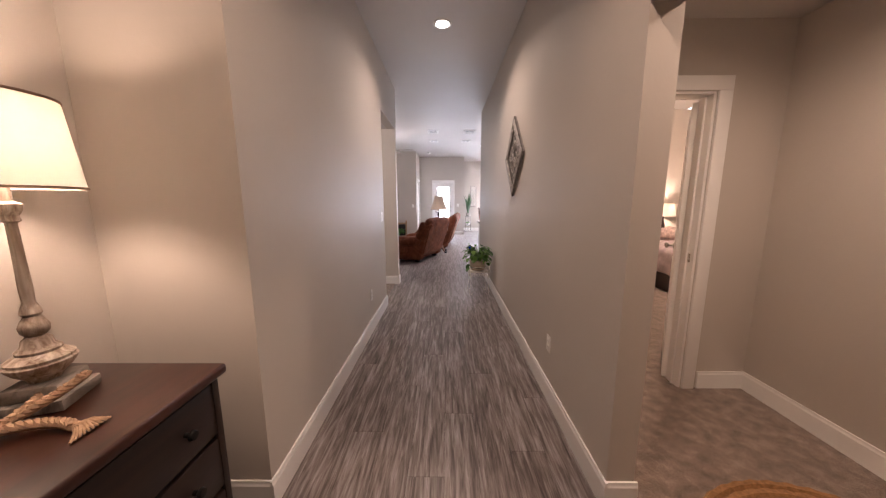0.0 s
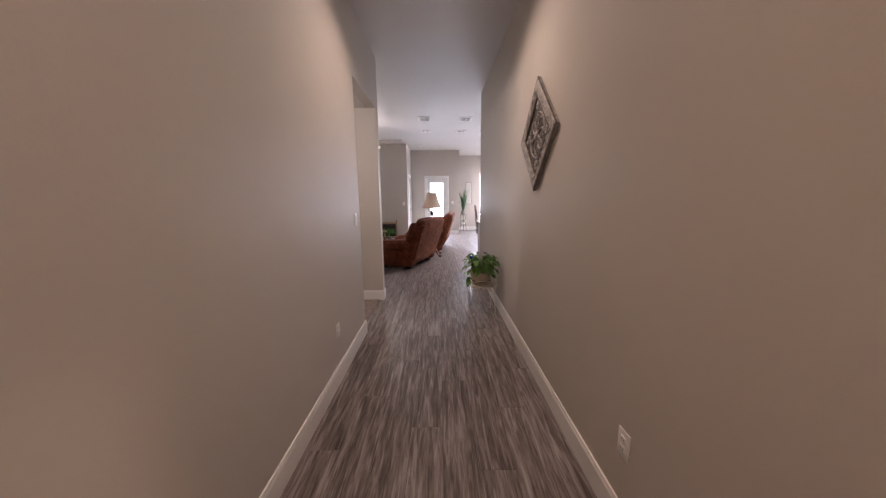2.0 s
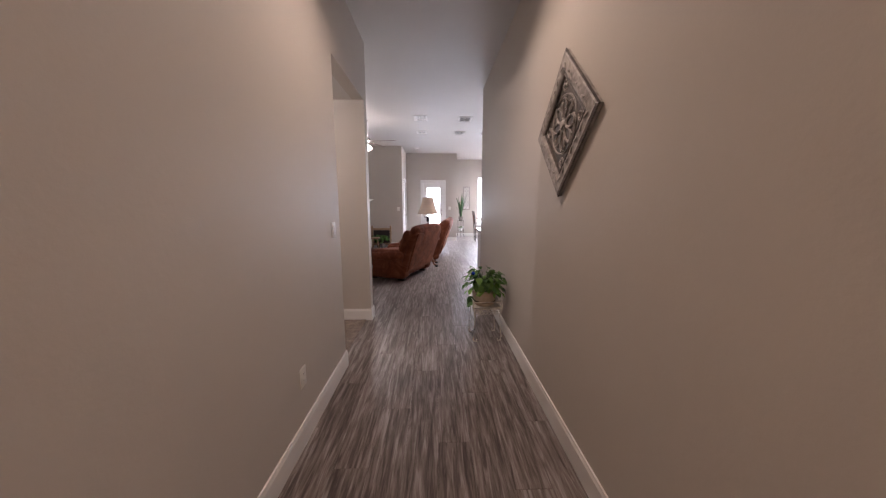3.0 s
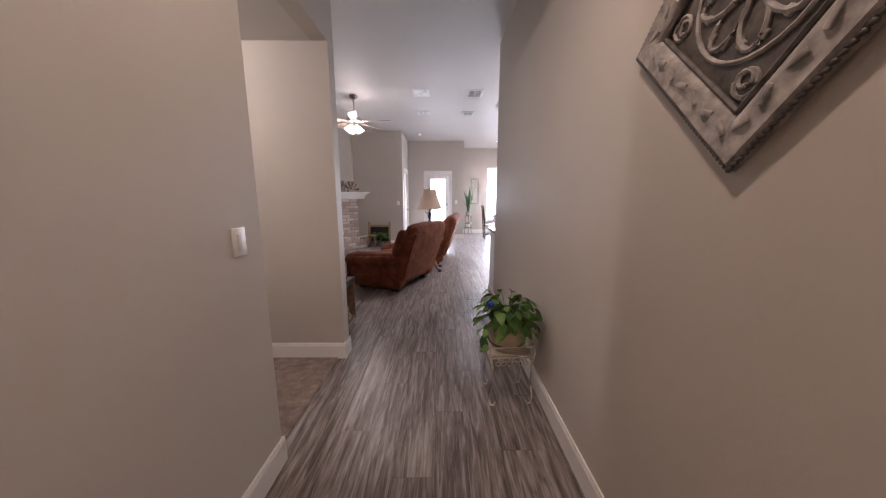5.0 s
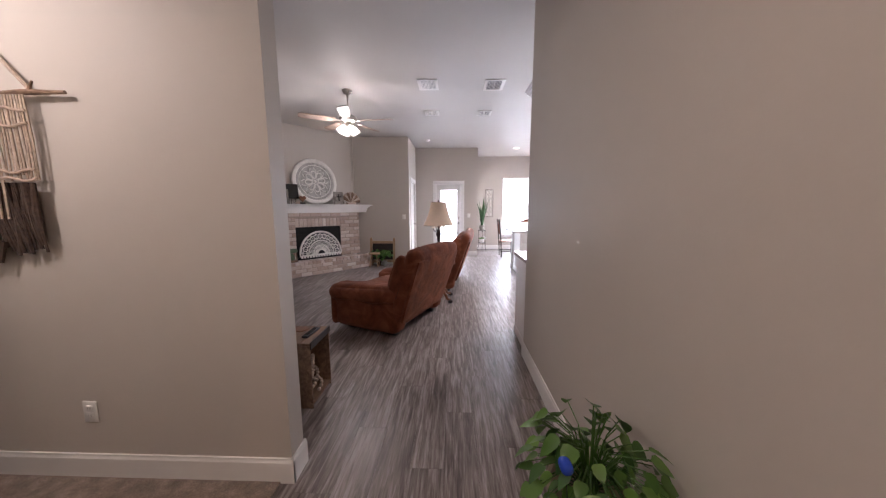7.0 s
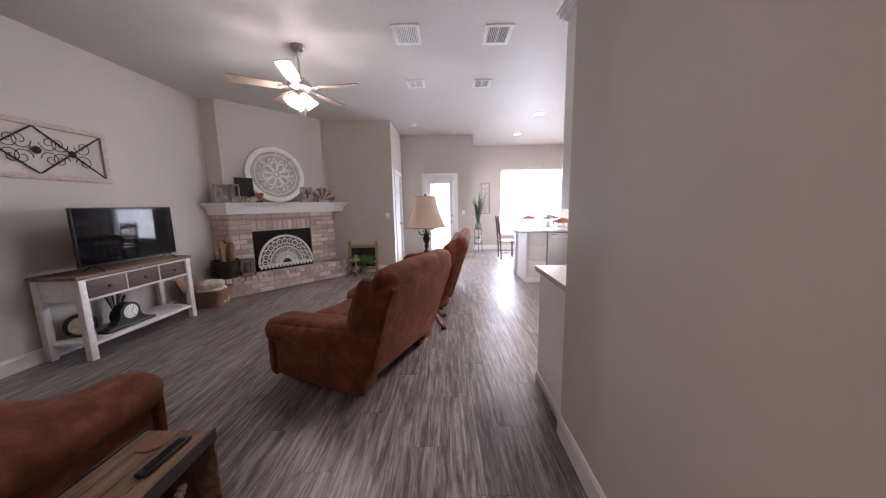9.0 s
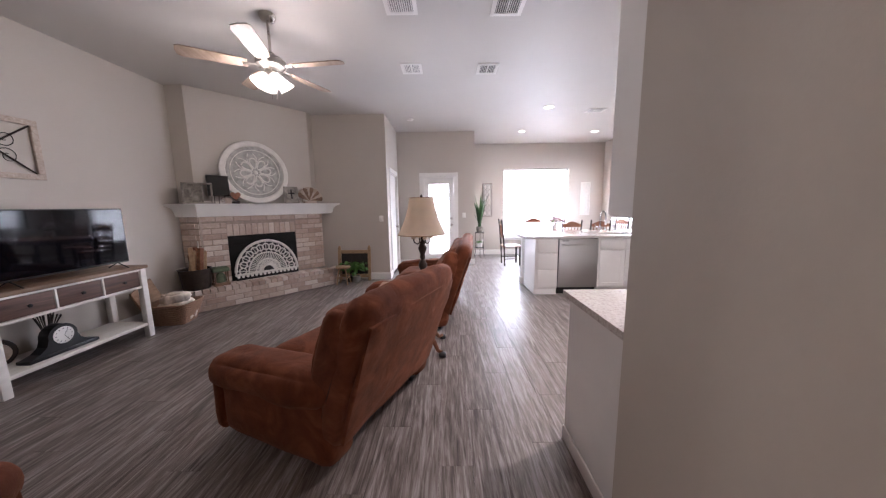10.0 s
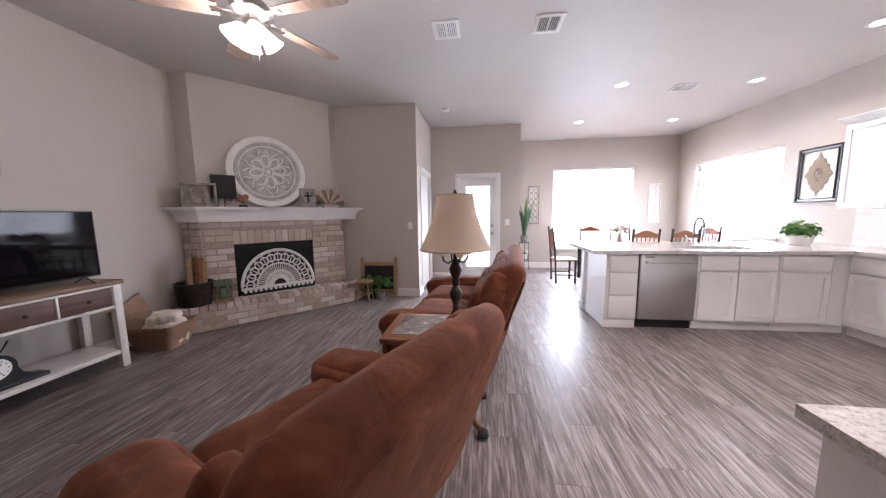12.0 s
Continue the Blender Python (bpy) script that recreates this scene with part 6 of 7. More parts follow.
part("mount", rbox(-0.268, 0.268, -0.006, -0.001, -0.362, 0.362, 0.001, 1), PLATE, pc, "white backing board")
TANC = plain("tan_carving", (0.24, 0.18, 0.12), 0.7, vary=0.3, scale=(40, 40, 40), bump=0.5)
md = []
for i in range(48):
    a = 2 * math.pi * i / 48
    k = (1 + 0.07 * math.cos(12 * a)) / (abs(math.cos(a)) + abs(math.sin(a))) ** 0.75
    md.append((0.165 * k * math.cos(a), 0.27 * k * math.sin(a)))
part("medallion", prism(md, 0.006, 0.016, Matrix.Rotation(radians(90), 4, "X")), TANC, pc, "tan carved medallion", smooth=False)
for k in range(10):
    a = 2 * math.pi * k / 10
    part("petal", tube([(0.05 * math.cos(a + b), -0.018, 0.08 * math.sin(a + b)) if b else (0, -0.018, 0) for b in (0, 0.3, -0.3)], 0.006, 5), PALEWOOD, pc)

# ---- dining nook ----
def dining_chair(at, label, seat_mat=None):
    c = thing("dining_chair", label, "chair", at, "chairs round the dining table")
    sm = seat_mat or CHERRY
    part("seat", rbox(-0.22, 0.22, -0.21, 0.21, 0.43, 0.46, 0.012, 3), sm, c)
    for x in (-0.195, 0.195):
        part("front_leg", lathe([(0.018, 0), (0.022, 0.05), (0.016, 0.12), (0.024, 0.20), (0.018, 0.27), (0.024, 0.34), (0.022, 0.43)], 10, pose(x, 0.18, 0)), DARKWOOD, c)
        part("back_post", tube([(x, -0.17, 0), (x, -0.19, 0.44), (x, -0.215, 0.75), (x, -0.25, 1.04)], [0.019, 0.020, 0.018, 0.015], 8), DARKWOOD, c)
        part("post_cap", lathe([(0.015, 0), (0.021, 0.015), (0.012, 0.035), (0, 0.045)], 10, pose(x, -0.252, 1.035)), DARKWOOD, c)
        part("side_stretcher", tube([(x, 0.18, 0.16), (x, -0.175, 0.16)], 0.010, 6), DARKWOOD, c)
    part("front_stretcher", tube([(-0.195, 0.18, 0.22), (0.195, 0.18, 0.22)], 0.011, 6), DARKWOOD, c)
    outl = [(-0.185, 0.0), (0.185, 0.0), (0.185, 0.055)] + [(0.185 - 0.37 * f, 0.06 + 0.055 * math.sin(math.pi * f) ** 2) for f in [i / 12 for i in range(1, 12)]] + [(-0.185, 0.055)]
    part("top_rail", prism(outl, -0.011, 0.011, pose(0, -0.238, 0.93, 90 - 6)), CHERRY, c, "carved reddish top rail", smooth=False)
    part("lower_rail", rbox(-0.185, 0.185, -0.213, -0.195, 0.62, 0.66, 0.003, 1), CHERRY, c)
    for i in range(5):
        x = -0.13 + i * 0.065
        part("spindle", tube([(x, -0.205, 0.655), (x, -0.232, 0.94)], 0.009, 6), CHERRY, c)
    return c


first = dining_chair(pose(1.62, 12.12, 0, 0, 0, -90), "dark wooden dining chair with spindle back, turned sideways")
for x, y, rz in ((2.66, 11.45, 0), (3.24, 11.45, 0), (2.42, 12.85, 180), (3.05, 12.85, 180), (3.95, 12.05, 100)):
    tagged(copy_thing(first, pose(x, y, 0, 0, 0, rz)), "dark wooden dining chair with carved reddish top rail")
dt = thing("dining_table", "dark wooden dining table by the window", "table", pose(2.80, 12.14, 0))
part("tabletop", rbox(-0.88, 0.88, -0.48, 0.48, 0.725, 0.76, 0.010, 3), CHERRY, dt)
part("apron", rbox(-0.78, 0.78, -0.38, 0.38, 0.64, 0.7245, 0.004, 2), DARKWOOD, dt)
for sx in (-0.76, 0.76):
    for sy in (-0.36, 0.36):
        part("leg", lathe([(0.03, 0), (0.036, 0.06), (0.025, 0.14), (0.042, 0.30), (0.028, 0.42), (0.04, 0.52), (0.045, 0.64)], 14, pose(sx, sy, 0)), DARKWOOD, dt)
vs = thing("flower_vase", "vase of pale pink and white flowers on a dining table", "vase", pose(2.66, 12.15, 0.76))
part("vase", lathe([(0, 0), (0.045, 0), (0.065, 0.06), (0.05, 0.14), (0.035, 0.17), (0.042, 0.19), (0.035, 0.185), (0, 0.02)], 20), WHITEPOT, vs)
PETAL = leaf_mat("pale_petal", (0.55, 0.36, 0.42), (0.78, 0.70, 0.72), True)
bushy(vs, (0, 0, 0.20), 0.19, 64, 0.06, PETAL, 51, 0.1, 1.25)
bushy(vs, (0, 0, 0.18), 0.15, 24, 0.06, FERN, 52, 0.2, 0.8)

for cx in (1.275, 4.0):
    la = thing("lattice_panel", "white carved lattice wall panel", "wall art", pose(cx, 13.65, 1.535), "lattice wall panels")
    w, h = 0.135, 0.455
    for x0, x1, z0, z1 in ((-w, w, h - 0.02, h), (-w, w, -h, -h + 0.02), (-w, -w + 0.02, -h + 0.02, h - 0.02), (w - 0.02, w, -h + 0.02, h - 0.02)):
        part("frame_bar", rbox(x0, x1, -0.024, -0.002, z0, z1, 0.003, 1), GREYWOOD if cx < 2 else WHITEWOOD, la)
    part("backing", rbox(-w + 0.02, w - 0.02, -0.006, -0.002, -h + 0.02, h - 0.02, 0.001, 1), WHITEWOOD, la)
    for r in range(6):
        z = -h + 0.095 + r * 0.144
        for s in (-1, 1):
            pts = [(s * (0.055 + 0.042 * math.cos(a)), -0.013, z + 0.068 * math.sin(a)) for a in [2 * math.pi * i / 14 for i in range(15)]]
            part("lattice_ring", tube(pts, 0.007, 5), GREYWOOD if cx < 2 else WHITEWOOD, la)

ps = thing("plant_stand", "tall black iron plant stand with two shelves", "plant stand", pose(1.02, 13.25, 0))
for k in range(3):
    a = 2 * math.pi * k / 3 + 0.5
    c, s_ = math.cos(a), math.sin(a)
    part("leg", tube([(0.16 * c, 0.16 * s_, 0), (0.13 * c, 0.13 * s_, 0.12), (0.12 * c, 0.12 * s_, 0.62), (0.13 * c, 0.13 * s_, 0.68)], 0.007, 6), BLACK_METAL, ps)
for z in (0.26, 0.66):
    part("shelf_ring", tube([(0.125 * math.cos(a * math.pi / 10), 0.125 * math.sin(a * math.pi / 10), z) for a in range(21)], 0.006, 6), BLACK_METAL, ps)
    part("shelf", lathe([(0, z), (0.122, z), (0.122, z + 0.006), (0, z + 0.006)], 20), BLACK_METAL, ps)
sn = thing("snake_plant", "tall snake plant in a pale pot on an iron stand", "plant", pose(1.02, 13.25, 0.667))
part("pot", lathe([(0, 0), (0.07, 0), (0.085, 0.02), (0.095, 0.15), (0.10, 0.16), (0.088, 0.16), (0, 0.14)], 22), GREYWOOD, sn)
rg = random.Random(6)
for i in range(20):
    ln = rg.uniform(0.45, 0.95)
    w = rg.uniform(0.028, 0.042)
    a = rg.uniform(0, 6.28)
    lean = rg.uniform(0.04, 0.26)
    bm = bmesh.new()
    prev = None
    for j in range(8):
        f = j / 7
        r = w * (0.75 + 0.6 * f - 1.33 * f ** 3)
        off = lean * f * f
        c = Vector((0.03 * math.cos(a) + off * math.cos(a), 0.03 * math.sin(a) + off * math.sin(a), 0.14 + ln * f))
        sd = Vector((-math.sin(a + 0.5 * f), math.cos(a + 0.5 * f), 0))
        dp = Vector((math.cos(a), math.sin(a), 0)) * r * 0.25
        cur = [bm.verts.new(c - sd * max(r, 0.001)), bm.verts.new(c + dp), bm.verts.new(c + sd * max(r, 0.001))]
        if prev:
            bm.faces.new((prev[0], prev[1], cur[1], cur[0]))
            bm.faces.new((prev[1], prev[2], cur[2], cur[1]))
        prev = cur
    part("leaf", bm, SPIKE, sn)
sm_ = thing("small_potted_plant", "small plant in a white pot on an iron stand", "plant", pose(1.02, 13.25, 0.267))
part("pot", lathe([(0, 0), (0.06, 0), (0.075, 0.12), (0.065, 0.12), (0, 0.10)], 20), WHITEPOT, sm_)
bushy(sm_, (0, 0, 0.12), 0.09, 22, 0.05, FERN, 61, 0.5, 0.5)

# ---- hall ----
da = thing("diamond_wall_art", "weathered grey carved wooden diamond wall plaque", "wall art", pose(0.738, 2.985, 1.788, 0, 0, -90) @ Matrix.Rotation(radians(45), 4, "Y"))
S = 0.275
GREYPAINT = plain("grey_distressed_paint", (0.33, 0.30, 0.275), 0.65, vary=0.45, scale=(26, 26, 26), bump=0.5, grain=60)
DARKREL = plain("dark_pressed_relief", (0.10, 0.085, 0.075), 0.5, vary=0.5, scale=(34, 34, 34), bump=0.5, grain=70)
for k in range(4):
    mm = Matrix.Rotation(math.pi / 2 * k, 4, "Y")
    bm = bmesh.new()
    # a mitred, moulded frame side
    prof = [(S, -0.002), (S, -0.018), (S - 0.012, -0.030), (S - 0.03, -0.026), (S - 0.055, -0.034), (S - 0.075, -0.026), (S - 0.085, -0.014), (S - 0.085, -0.002)]
    a = [bm.verts.new((-r, y, r)) for r, y in prof]
    b = [bm.verts.new((r, y, r)) for r, y in prof]
    for i in range(len(prof) - 1):
        bm.faces.new((a[i], b[i], b[i + 1], a[i + 1]))
    bm.transform(mm)
    fr_ = part("frame_side", bm, GREYPAINT, da)
    rope = bmesh.new()
    for i in range(40):
        rounded(0.019, 0.011, 0.011, 0.0055, 3, m=mm @ pose(-S + 0.005 + (2 * S - 0.01) * i / 39, -0.020, S - 0.003, 0, 32), bm=rope)
    part("rope_edge", rope, DARKREL, fr_)
    for i in range(7):
        x = -0.19 + 0.38 * i / 6
        part("carved_leaf", rounded(0.040, 0.010, 0.016, 0.005, 3, m=mm @ pose(x, -0.031, S - 0.052, 0, 20 * (-1) ** i)), GREYPAINT, fr_)
    part("inner_bead", tube([mm @ Vector((-S + 0.09, -0.018, S - 0.09)), mm @ Vector((S - 0.09, -0.018, S - 0.09))], 0.007, 6), DARKREL, da)
part("panel", rbox(-S + 0.08, S - 0.08, -0.010, -0.001, -S + 0.08, S - 0.08, 0.001, 1), DARKREL, da, "dark pressed floral panel")
for k in range(8):
    aa = math.pi / 4 * k
    pts = []
    for i in range(15):
        t_ = 2 * math.pi * i / 14
        u, v = 0.085 + 0.055 * math.cos(t_), 0.030 * math.sin(t_)
        pts.append((u * math.cos(aa) - v * math.sin(aa), -0.013, u * math.sin(aa) + v * math.cos(aa)))
    part("petal", tube(pts, 0.007, 6), GREYPAINT, da)
part("ring", tube([(0.155 * math.cos(a_ * math.pi / 16), -0.012, 0.155 * math.sin(a_ * math.pi / 16)) for a_ in range(33)], 0.006, 6), GREYPAINT, da)
part("boss", lathe([(0, 0.022), (0.02, 0.018), (0.03, 0.004)], 14, pose(0, -0.008, 0, 90)), GREYPAINT, da)
for sx in (-1, 1):
    for sz in (-1, 1):
        for turn in (1, -1):
            pts = [(p[0], -0.012, p[2]) for p in spiral(sx * 0.142, sz * 0.142, 0.034, 0.008, math.atan2(sz, sx), turn * 1.1, 12)]
            part("corner_scroll", tube(pts, 0.005, 5), GREYPAINT, da)
for k in range(16):
    aa = math.pi / 8 * k
    part("stud", rounded(0.020, 0.010, 0.020, 0.005, 3, m=pose(0.122 * math.cos(aa + 0.2), -0.012, 0.122 * math.sin(aa + 0.2))), GREYPAINT, da)

# plant on a white iron stand
st_ = thing("iron_plant_stand", "worn white wrought-iron plant stand with scrolls", "plant stand", pose(0.515, 4.19, 0, 0, 0, 4))
HW = 0.135
for sx in (-1, 1):
    for sy in (-1, 1):
        x, y = sx * HW, sy * 0.115
        pts = [(x + sx * 0.004, y, 0.43), (x + sx * 0.010, y, 0.36), (x - sx * 0.012, y, 0.27), (x - sx * 0.006, y, 0.14), (x + sx * 0.006, y, 0.05), (x + sx * 0.0, y, 0.012), (x - sx * 0.025, y, 0.008), (x - sx * 0.032, y, 0.030)]
        part("leg", tube(pts, [0.006, 0.008, 0.007, 0.006, 0.006, 0.007, 0.006, 0.005], 8), WHITE_IRON, st_)
for y in (-0.115, 0.115):
    part("rail", tube([(-HW, y, 0.335), (HW, y, 0.335)], 0.005, 6), WHITE_IRON, st_)
    part("rail", tube([(-HW, y, 0.405), (HW, y, 0.405)], 0.005, 6), WHITE_IRON, st_)
    for cx in (-0.072, 0.0, 0.072):
        for s in (-1, 1):
            pts = [(p[0], y, p[2]) for p in spiral(cx + s * 0.018, 0.300, 0.026, 0.008, math.pi * (0.5), s * 1.2, 14)]
            part("scroll", tube(pts, 0.0032, 5), WHITE_IRON, st_)
for x in (-HW, HW):
    part("rail", tube([(x, -0.115, 0.335), (x, 0.115, 0.335)], 0.005, 6), WHITE_IRON, st_)
    part("rail", tube([(x, -0.115, 0.405), (x, 0.115, 0.405)], 0.005, 6), WHITE_IRON, st_)
    for cy in (-0.055, 0.055):
        pts = [(x, p[0], p[2]) for p in spiral(cy, 0.365, 0.034, 0.008, 0.0, 1.4, 14)]
        part("scroll", tube(pts, 0.0032, 5), WHITE_IRON, st_)
for i in range(9):
    y = -0.10 + i * 0.025
    part("shelf_wire", tube([(-HW, y, 0.340), (HW, y, 0.340)], 0.003, 5), WHITE_IRON, st_)
part("shelf", rbox(-HW + 0.004, HW - 0.004, -0.11, 0.11, 0.3435, 0.350, 0.002, 1), WHITE_IRON, st_)

pt = thing("potted_pothos", "leafy green pothos in a beige ceramic pot", "plant", pose(0.505, 4.19, 0.3505))
POT = plain("beige_glazed_pot", (0.50, 0.40, 0.29), 0.4, vary=0.2, scale=(14, 14, 14), bump=0.2, kind="Object")
part("pot", lathe([(0, 0), (0.085, 0), (0.097, 0.01), (0.114, 0.07), (0.122, 0.135), (0.130, 0.14), (0.130, 0.155), (0.117, 0.155), (0.114, 0.13), (0, 0.125)], 28), POT, pt)
part("pot_band", lathe([(0.107, 0.040), (0.114, 0.048), (0.112, 0.056)], 28), BRONZE, pt)
part("soil", lathe([(0, 0.128), (0.097, 0.126)], 18), SUBFLOOR, pt)
bushy(pt, (0, 0, 0.15), 0.23, 120, 0.070, LEAF, 71, 0.30, 0.95, (0.92, 1.0, 0.95))
bushy(pt, (0, 0, 0.13), 0.22, 12, 0.10, LEAF, 72, 0.95, 0.05, (0.90, 1.0, 1.0))
bd = thing("blue_bird_ornament", "small blue glass bird ornament among leaves", "ornament", pose(0.375, 4.06, 0.70))
BLUE = plain("blue_glass_bead", (0.02, 0.06, 0.42), 0.15, vary=0.2, bump=0)
part("body", rounded(0.035, 0.05, 0.032, 0.016, 6), BLUE, bd)
part("pick", tube([(0, 0, -0.01), (0.04, 0.05, -0.24)], 0.002, 5), BLACK_METAL, bd)

# ---- side hall: woven hanging ----
mc = thing("macrame_hanging", "woven cord wall hanging on a driftwood stick with dark fringe", "wall hanging", pose(-2.03, 4.68, 1.86) @ Matrix.Diagonal((1.25, 1.0, 1.0, 1.0)))
CORD = plain("cream_cord", (0.46, 0.36, 0.28), 0.9, vary=0.25, scale=(50, 50, 50), bump=0.5)
FRINGE = plain("dark_brown_fringe", (0.055, 0.032, 0.022), 0.95, vary=0.5, scale=(60, 60, 60), bump=0.6)
part("stick", tube([(-0.30, -0.03, 0.005), (-0.12, -0.032, -0.008), (0.05, -0.03, 0.012), (0.20, -0.034, 0.022), (0.35, -0.03, 0.020)], [0.011, 0.013, 0.012, 0.013, 0.008], 8), RUSTIC, mc)
part("twig", tube([(0.22, -0.033, 0.022), (0.26, -0.05, 0.06)], [0.007, 0.004], 6), RUSTIC, mc)
for x in (-0.22, 0.24):
    part("hanging_cord", tube([(x, -0.03, 0.012), (0.02, -0.012, 0.31)], 0.007, 6), CORD, mc)
part("nail", tube([(0.02, -0.02, 0.312), (0.02, 0.0, 0.312)], 0.004, 6), BLACK_METAL, mc)
rg = random.Random(5)
for i in range(40):
    x = -0.21 + i * 0.0108
    zz = -0.34 + rg.uniform(-0.015, 0.015)
    part("cord", tube([(x, -0.044, 0.01), (x + rg.uniform(-0.006, 0.006), -0.040, -0.17), (x + rg.uniform(-0.006, 0.006), -0.038, zz)], rg.uniform(0.0028, 0.0044), 6), CORD if i % 4 else PALEWOOD, mc)
for z in (-0.05, -0.115, -0.31, -0.345):
    part("knot_band", tube([(-0.215 + 0.43 * f, -0.048, z + 0.008 * math.sin(f * 21 + z * 60)) for f in [i / 20 for i in range(21)]], 0.006, 6), CORD, mc)
for i in range(60):
    x = -0.20 + i * 0.0068
    ln = rg.uniform(0.26, 0.33)
    part("fringe_strand", tube([(x, -0.040 - rg.uniform(0, 0.02), -0.36), (x + rg.uniform(-0.01, 0.01), -0.05, -0.36 - ln * 0.5), (x + rg.uniform(-0.02, 0.02), -0.040, -0.36 - ln)], [0.007, 0.010, 0.005], 6), FRINGE, mc)
for i in range(9):
    x = -0.10 + i * 0.026
    part("tassel", tube([(x, -0.064, -0.35), (x, -0.067, -0.52)], [0.006, 0.004], 5), CORD, mc)
for i in range(6):
    part("lower_fringe", tube([(-0.10 + i * 0.03, -0.05, -0.62), (-0.13 + i * 0.03, -0.045, -0.72)], [0.014, 0.008], 6), FRINGE, mc)

# ---- entry ----
ds = thing("dresser", "red mahogany topped dresser with dark drawers", "dresser", pose(-1.325, -0.62, 0))
DX, DY = 0.535, 1.42
part("top", rbox(-0.002, DX + 0.03, -0.02, DY + 0.02, 0.745, 0.782, 0.010, 3), MAHOGANY, ds, "polished red-brown top")
part("case", rbox(0.0, DX - 0.02, 0.0, DY, 0.05, 0.7445, 0.006, 2), DARKWOOD, ds)
part("plinth", rbox(0.0, DX, -0.01, DY + 0.01, 0.0, 0.09, 0.008, 2), DARKWOOD, ds)
for r in range(3):
    for c_ in range(2):
        y0 = 0.03 + c_ * (DY / 2)
        d_ = part("drawer", rbox(DX - 0.021, DX + 0.004, y0, y0 + DY / 2 - 0.05, 0.11 + r * 0.21, 0.11 + r * 0.21 + 0.195, 0.008, 2), DARKWOOD, ds)
        for k in (0.2, 0.8):
            part("drawer_knob", lathe([(0.008, 0), (0.008, 0.014), (0.017, 0.022), (0.014, 0.032), (0, 0.035)], 12, pose(DX + 0.004, y0 + k * (DY / 2 - 0.05), 0.11 + r * 0.21 + 0.10, 0, 90)), BLACK_METAL, d_)
for y in (DY - 0.03, 0.0):
    part("corner_post", rbox(DX - 0.03, DX + 0.008, y, y + 0.03, 0.09, 0.7445, 0.006, 2), DARKWOOD, ds)

WHITEWASH = wood("weathered_whitewash", (0.13, 0.075, 0.045), (0.58, 0.50, 0.41), 0.75, (40, 40, 5))
el = thing("entry_lamp", "turned whitewashed wooden table lamp with a linen shade, lit", "lamp", pose(-1.12, 0.60, 0.783) @ Matrix.Diagonal((0.72, 0.72, 1.0, 1.0)))
part("plinth", rbox(-0.105, 0.105, -0.105, 0.105, 0.0, 0.035, 0.008, 2, pose(0, 0, 0, 0, 0, 20)), GREYWOOD, el)
part("plinth_step", rbox(-0.085, 0.085, -0.085, 0.085, 0.035, 0.075, 0.010, 2, pose(0, 0, 0, 0, 0, 20)), GREYWOOD, el)
part("column", lathe([(0.045, 0.075), (0.05, 0.085), (0.078, 0.105), (0.094, 0.122), (0.097, 0.130), (0.090, 0.134), (0.092, 0.142), (0.072, 0.152), (0.060, 0.158), (0.062, 0.166), (0.045, 0.178), (0.040, 0.195), (0.026, 0.205), (0.038, 0.216), (0.041, 0.232), (0.034, 0.246), (0.022, 0.262), (0.030, 0.270), (0.026, 0.282), (0.017, 0.30), (0.019, 0.34), (0.017, 0.40), (0.0155, 0.48), (0.015, 0.52), (0.026, 0.525), (0.022, 0.538), (0.033, 0.553), (0.036, 0.57), (0.016, 0.577), (0.014, 0.64)], 26), WHITEWASH, el)
prof = [(0.205, 0.61), (0.188, 0.725), (0.172, 0.845)]
shd = part("shade", lathe(prof + [(r - 0.003, z) for r, z in prof[::-1]] + [prof[0]], 36), LINEN, el, "cream linen drum shade with dark trim")
for r, z in ((0.206, 0.612), (0.173, 0.843)):
    part("trim_band", tube([(r * math.cos(a_ * math.pi / 18), r * math.sin(a_ * math.pi / 18), z) for a_ in range(37)], 0.004, 6), RUSTIC, shd)
part("harp", tube([(0.02, 0, 0.64), (0.07, 0, 0.71), (0.05, 0, 0.80), (0, 0, 0.835), (-0.05, 0, 0.80), (-0.07, 0, 0.71), (-0.02, 0, 0.64)], 0.003, 5), NICKEL, el)
part("light_bulb", lathe([(0, 0.64), (0.014, 0.645), (0.03, 0.69), (0.028, 0.72), (0, 0.74)], 14), BULBGLASS, el)
bulb("entry_lamp_bulb", (-1.12, 0.60, 0.783 + 0.72), 22, WARM, 0.05)

rp = thing("rope_knot", "knotted cotton rope ornament with frayed ends", "ornament", pose(-1.03, 0.47, 0.782) @ Matrix.Scale(0.84, 4))
ROPE = plain("natural_rope", (0.40, 0.26, 0.16), 0.95, vary=0.3, scale=(60, 60, 60), bump=0.7)
